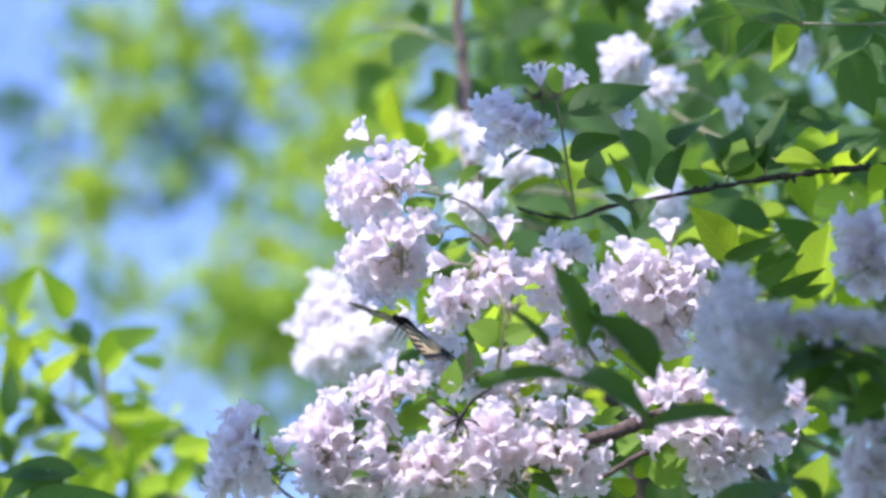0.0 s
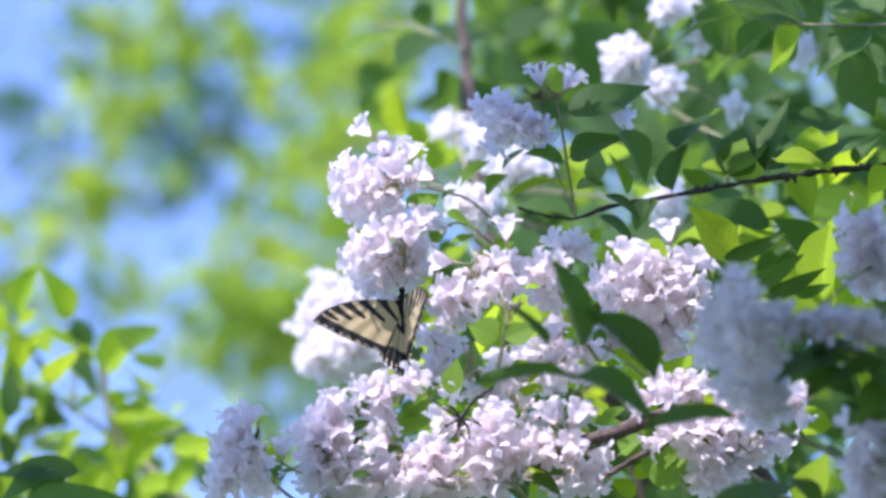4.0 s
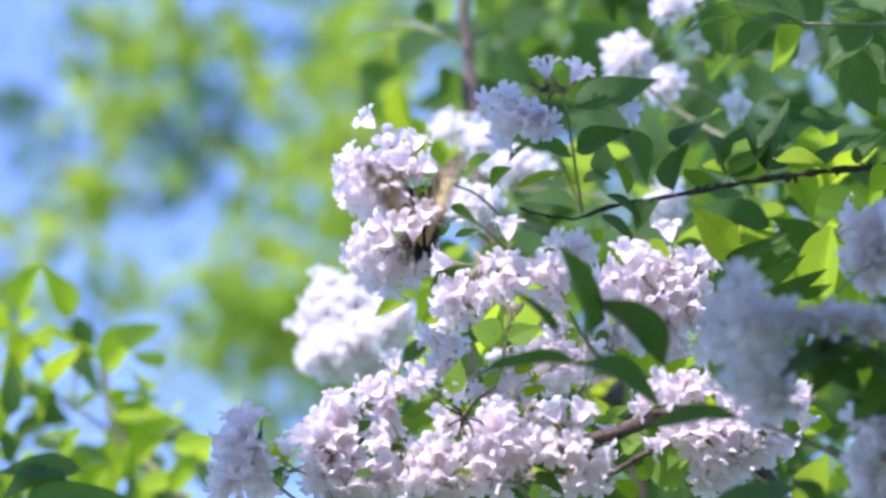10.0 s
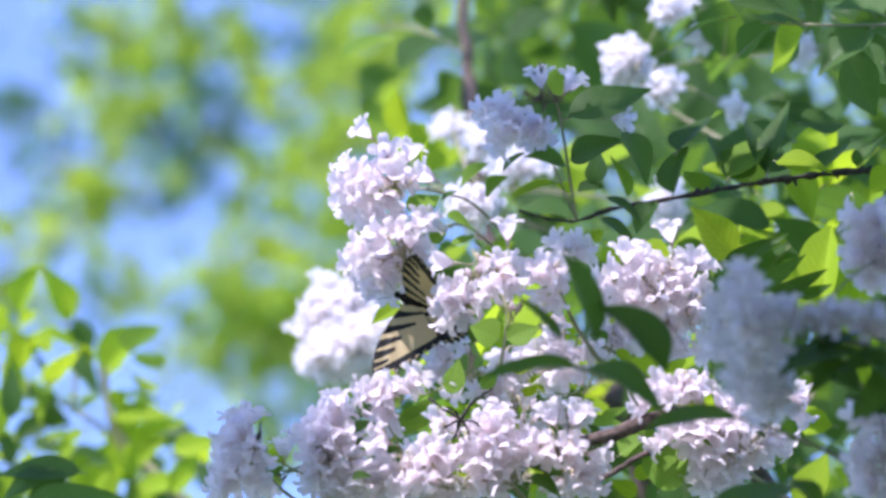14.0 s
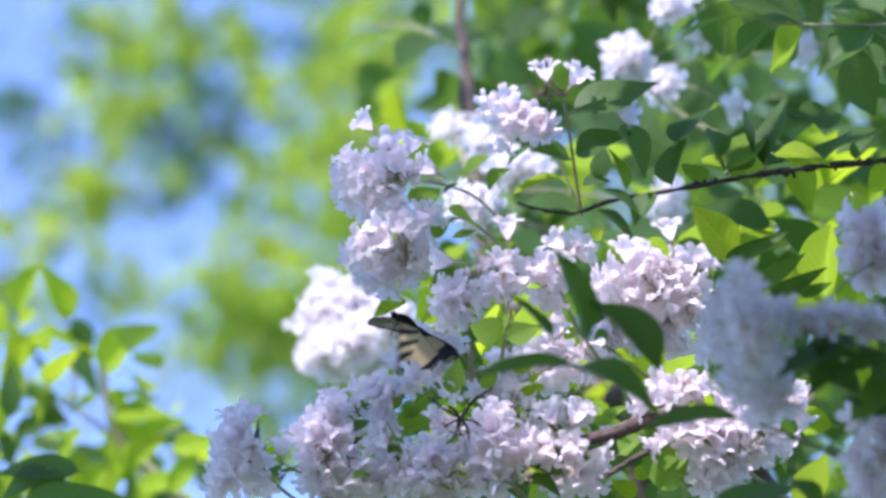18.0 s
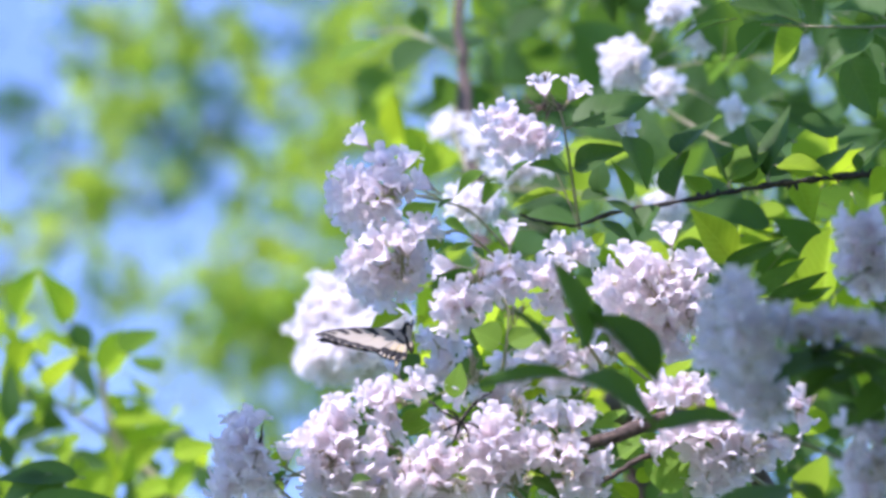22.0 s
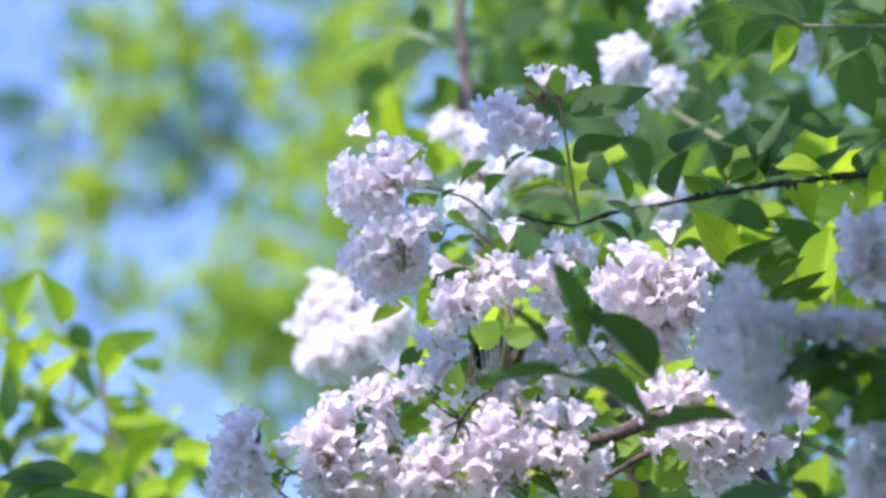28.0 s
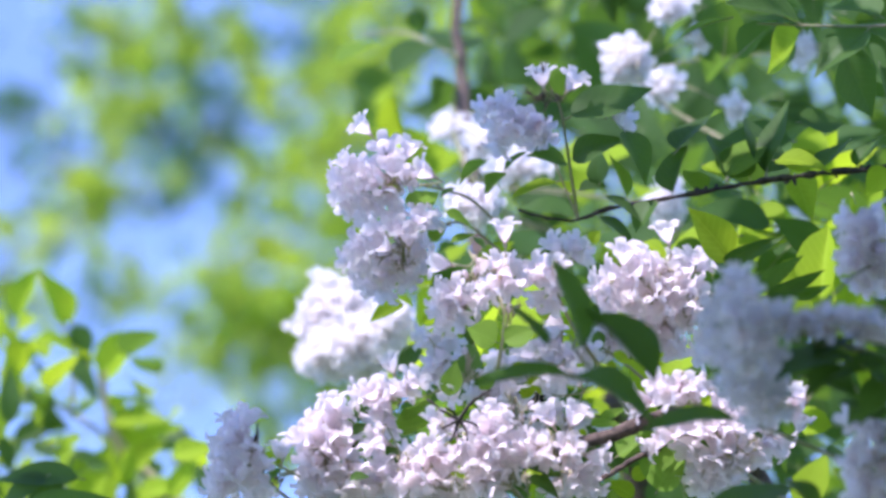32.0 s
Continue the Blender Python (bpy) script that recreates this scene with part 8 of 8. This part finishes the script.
    walk(sh.ob, swayed(sh, [
        (0, -0.5, -0.5), (0.5, -0.5, -0.5), (1, -0.5, -0.5), (1.5, -0.5, -0.5), (2, -0.5, -0.5), (2.5, -0.5, -0.5), (3, -0.5, -0.5), 
        (3.5, 0.0, -0.0), (5.5, 0.0, -0.0), (6, -0.5, -0.0), (6.5, 0.0, 0.5), (7, 0.0, 0.5), (7.5, 1.9, 1.4), (8, 1.9, 1.0), (8.5, 2.4, 1.9), 
        (9, 0.9, 1.4), (9.5, 0.0, 0.5), (10, 0.5, 1.0), (10.5, 0.9, 1.0), (11, 0.0, -0.0), (11.5, 0.5, 0.5), (12, 0.9, 1.0), 
        (12.5, 0.0, 0.5), (13, 0.0, -0.0), (13.5, 0.0, -0.0), (14, 0.5, -0.0), (14.5, 1.4, 1.0), (16.5, 0.5, 1.4), (17, 0.0, 1.0), 
        (17.5, -0.5, 1.0), (18, 0.0, 0.5), (18.5, 0.0, 0.5), (19, -0.5, -0.5), (19.5, -0.5, -0.5), (20, -0.5, -1.0), (20.5, -1.0, -1.0), 
        (21, -1.0, -1.9), (21.5, -1.9, -2.9), (22, -0.5, -2.4), (22.5, -1.9, -4.3), (23, -1.9, -3.8), (23.5, -1.9, -4.3), (24, -1.0, -3.8), 
        (24.5, -0.5, -2.4), (25, -0.5, -3.4), (25.5, 0.0, -2.4), (27.5, -0.5, -1.9), (28, -1.0, -2.4), (28.5, -1.0, -1.9), (29, -1.0, -1.9), 
        (29.5, -1.0, -1.9), (30, -1.0, -1.9), (30.5, -1.0, -1.9), (31, -1.0, -2.4), (31.5, -1.0, -2.9), (32, -0.5, -2.9)]))
    walk(twiglet.ob, swayed(twiglet, [
        (0, -2.6, 1.8), (0.5, -2.6, 1.8), (1, -2.6, 1.8), (1.5, -2.6, 1.8), (2, -2.6, 1.8), (2.5, -2.6, 1.8), (3, -2.2, 1.8), 
        (3.5, -0.4, 1.8), (5.5, -1.3, 2.7), (6, -1.8, 2.2), (6.5, -0.9, 2.7), (7, -0.9, 2.7), (7.5, -1.3, 3.6), (8, 0.9, 3.1), 
        (8.5, 2.2, 0.5), (9, 1.3, 1.3), (9.5, 1.8, 2.2), (10, 1.3, 3.1), (10.5, 0.9, 4.0), (11, 1.3, 3.1), (11.5, 0.5, -0.0), (12, 1.3, 0.9), 
        (12.5, 0.5, 3.1), (13, 0.0, -0.0), (13.5, 0.9, 1.8), (14, 0.5, 0.9), (14.5, -0.4, 2.2), (16.5, 0.5, 3.1), (17, 2.7, 3.6), 
        (18, -0.9, 1.8), (18.5, -1.8, 4.5), (19, -2.6, 1.3), (19.5, -2.2, 2.2), (20, -1.8, 0.9), (20.5, -1.8, 0.9), (21, -1.8, -1.3), 
        (21.5, -0.9, -3.5), (22, -2.2, -1.8), (22.5, -0.9, -4.4), (23, -2.6, -3.1), (24, -2.6, -5.8), (24.5, -3.5, -4.4), (25, -0.9, -4.4), 
        (25.5, -1.8, -4.0), (27.5, -3.1, -3.1), (28, -1.3, -1.8), (28.5, -1.8, -1.8), (29, -3.1, -2.6), (29.5, -2.6, -0.9), (30, -2.2, -0.4), 
        (30.5, -2.6, -0.4), (31, -1.8, -2.6), (31.5, -1.8, -2.6), (32, -3.5, -2.6)]))
    walk(cane3.ob, swayed(cane3, [
        (0, -2.6, 1.8), (0.5, -2.6, 1.8), (1, -2.6, 1.8), (1.5, -2.6, 1.8), (2, -2.6, 1.8), (2.5, -2.6, 1.8), (3, -2.2, 1.8), 
        (3.5, -0.4, 1.8), (5.5, -1.3, 2.7), (6, -1.8, 2.2), (6.5, -0.9, 2.7), (7, -0.9, 2.7), (7.5, -1.3, 3.6), (8, 0.9, 3.1), 
        (8.5, 2.2, 0.5), (9, 1.3, 1.3), (9.5, 1.8, 2.2), (10, 1.3, 3.1), (10.5, 0.9, 4.0), (11, 1.3, 3.1), (11.5, 0.5, -0.0), (12, 1.3, 0.9), 
        (12.5, 0.5, 3.1), (13, 0.0, -0.0), (13.5, 0.9, 1.8), (14, 0.5, 0.9), (14.5, -0.4, 2.2), (16.5, 0.5, 3.1), (17, 2.7, 3.6), 
        (18, -0.9, 1.8), (18.5, -1.8, 4.5), (19, -2.6, 1.3), (19.5, -2.2, 2.2), (20, -1.8, 0.9), (20.5, -1.8, 0.9), (21, -1.8, -1.3), 
        (21.5, -0.9, -3.5), (22, -2.2, -1.8), (22.5, -0.9, -4.4), (23, -2.6, -3.1), (24, -2.6, -5.8), (24.5, -3.5, -4.4), (25, -0.9, -4.4), 
        (25.5, -1.8, -4.0), (27.5, -3.1, -3.1), (28, -1.3, -1.8), (28.5, -1.8, -1.8), (29, -3.1, -2.6), (29.5, -2.6, -0.9), (30, -2.2, -0.4), 
        (30.5, -2.6, -0.4), (31, -1.8, -2.6), (31.5, -1.8, -2.6), (32, -3.5, -2.6)]))
    walk(far.ob, swayed(far, [
        (0, -0.4, -0.6), (0.5, -0.5, -0.8), (1, -0.4, -0.5), (1.5, -0.3, -0.3), (2, -0.1, -0.0), (2.5, -0.3, -0.1), (3, -0.5, -0.6), 
        (3.5, 0.0, -0.0), (5.5, 0.0, -0.1), (6, 0.0, 0.1), (6.5, 0.4, 0.8), (7, 0.0, -0.1), (7.5, -0.3, -0.5), (8, 0.0, -0.0), 
        (8.5, 0.1, -0.5), (9, 0.0, -0.0), (9.5, 0.0, -0.0), (10, 0.7, 1.2), (10.5, 0.3, 0.3), (11, -0.3, -0.9), (11.5, -0.4, -0.9), 
        (12, -0.5, -1.2), (12.5, -0.3, -0.5), (13, 0.0, -0.0), (13.5, 0.0, -0.4), (14, 0.0, -0.3), (14.5, -0.1, -0.3), (16.5, -0.1, -0.5), 
        (17, -0.1, -0.5), (17.5, 0.5, 0.3), (18, 0.3, 0.9), (18.5, 0.1, 0.4), (19, 0.0, 0.4), (19.5, -0.3, -0.3), (20, -0.3, -0.1), 
        (20.5, -0.4, -0.7), (21, -0.4, -0.9), (21.5, -0.5, -0.9), (22, -0.5, -1.4), (23, -0.3, -0.5), (23.5, -0.3, -1.2), (24, -0.8, -1.8), 
        (24.5, -0.8, -1.3), (25, -0.4, -0.3), (25.5, -0.1, -0.1), (27.5, -0.3, -0.4), (28, -0.1, -0.0), (28.5, 0.0, -0.3), (29, 0.0, -0.1), 
        (29.5, 0.0, 0.3), (30, 0.0, 0.4), (30.5, 0.0, 0.4), (31, 0.0, 0.4), (31.5, 0.0, 0.4), (32, -0.1, 0.3)]))
    walk(far2.ob, swayed(far2, [
        (0, -0.4, -0.7), (0.5, -0.5, -0.8), (1, -0.4, -0.5), (1.5, -0.3, -0.3), (2, -0.1, -0.0), (2.5, -0.3, -0.1), (3, -0.5, -0.7), 
        (3.5, 0.0, -0.0), (5.5, 0.0, -0.1), (6, 0.0, 0.1), (6.5, 0.4, 0.8), (7, 0.0, -0.1), (7.5, -0.3, -0.5), (8, 0.0, -0.0), 
        (8.5, 0.1, -0.5), (9, 0.0, -0.0), (9.5, 0.0, -0.0), (10, 0.7, 1.2), (10.5, 0.3, 0.3), (11, -0.3, -0.9), (11.5, -0.4, -0.9), 
        (12, -0.5, -1.2), (12.5, -0.3, -0.5), (13, 0.0, -0.0), (13.5, 0.0, -0.4), (14, 0.0, -0.3), (14.5, -0.1, -0.3), (16.5, -0.1, -0.5), 
        (17, -0.1, -0.5), (17.5, 0.5, 0.3), (18, 0.3, 0.9), (18.5, 0.1, 0.4), (19, 0.0, 0.4), (19.5, -0.3, -0.3), (20, -0.3, -0.1), 
        (20.5, -0.4, -0.7), (21, -0.4, -0.9), (21.5, -0.5, -0.9), (22, -0.5, -1.5), (23, -0.3, -0.5), (23.5, -0.3, -1.2), (24, -0.8, -1.9), 
        (24.5, -0.8, -1.3), (25, -0.4, -0.3), (25.5, -0.1, -0.1), (27.5, -0.3, -0.4), (28, -0.1, -0.0), (28.5, 0.0, -0.3), (29, 0.0, -0.1), 
        (29.5, 0.0, 0.3), (30, 0.0, 0.4), (30.5, 0.0, 0.4), (31, 0.0, 0.4), (31.5, 0.0, 0.4), (32, -0.1, 0.3)]))
    walk(bough_top.ob, swayed(bough_top, [(0, 0, 0), (9, 6, 4), (16.5, 4, 0), (17.2, -120, 80), (19, -160, 100), (22, -170, 110), (24, -150, 90), (25.5, -45, 30), (28, -40, 22), (32, -32, 25)]))
    walk(bough_upper.ob, swayed(bough_upper, [(0, -125, 60), (8, -130, 70), (14.5, -120, 60), (16.5, 0, 0), (18, 5, 4), (20, -5, 4), (21, -25, 30), (22, -10, 48), (24, -8, 48), (25.5, -10, 6), (28, -40, 20), (32, -30, 15)]))
    walk(bough_low.ob, swayed(bough_low, [(0, -140, -60), (2, -150, -60), (3, -75, -32), (4, -70, -30), (6, -150, -60), (12, -60, -30), (14.5, -70, -30), (16.5, 0, 0), (18, -10, 0), (20, -60, -15), (21, -130, -60), (24, -170, -80), (25, -20, -10), (26.5, -20, -10), (28, -95, -40), (29, -165, -70), (31, -170, -70), (32, -150, -60)]))
    keys = flight()
    walk(butterfly, [(t, perched(p, f, b)) for t, p, f, b, left, right, sweep in keys])
    for w, mirror, fore in wings:
        walk(w, [(t, wing_pose(left if mirror else right, sweep if fore else sweep * 0.4, mirror, fore)) for t, p, f, b, left, right, sweep in keys])


motions()
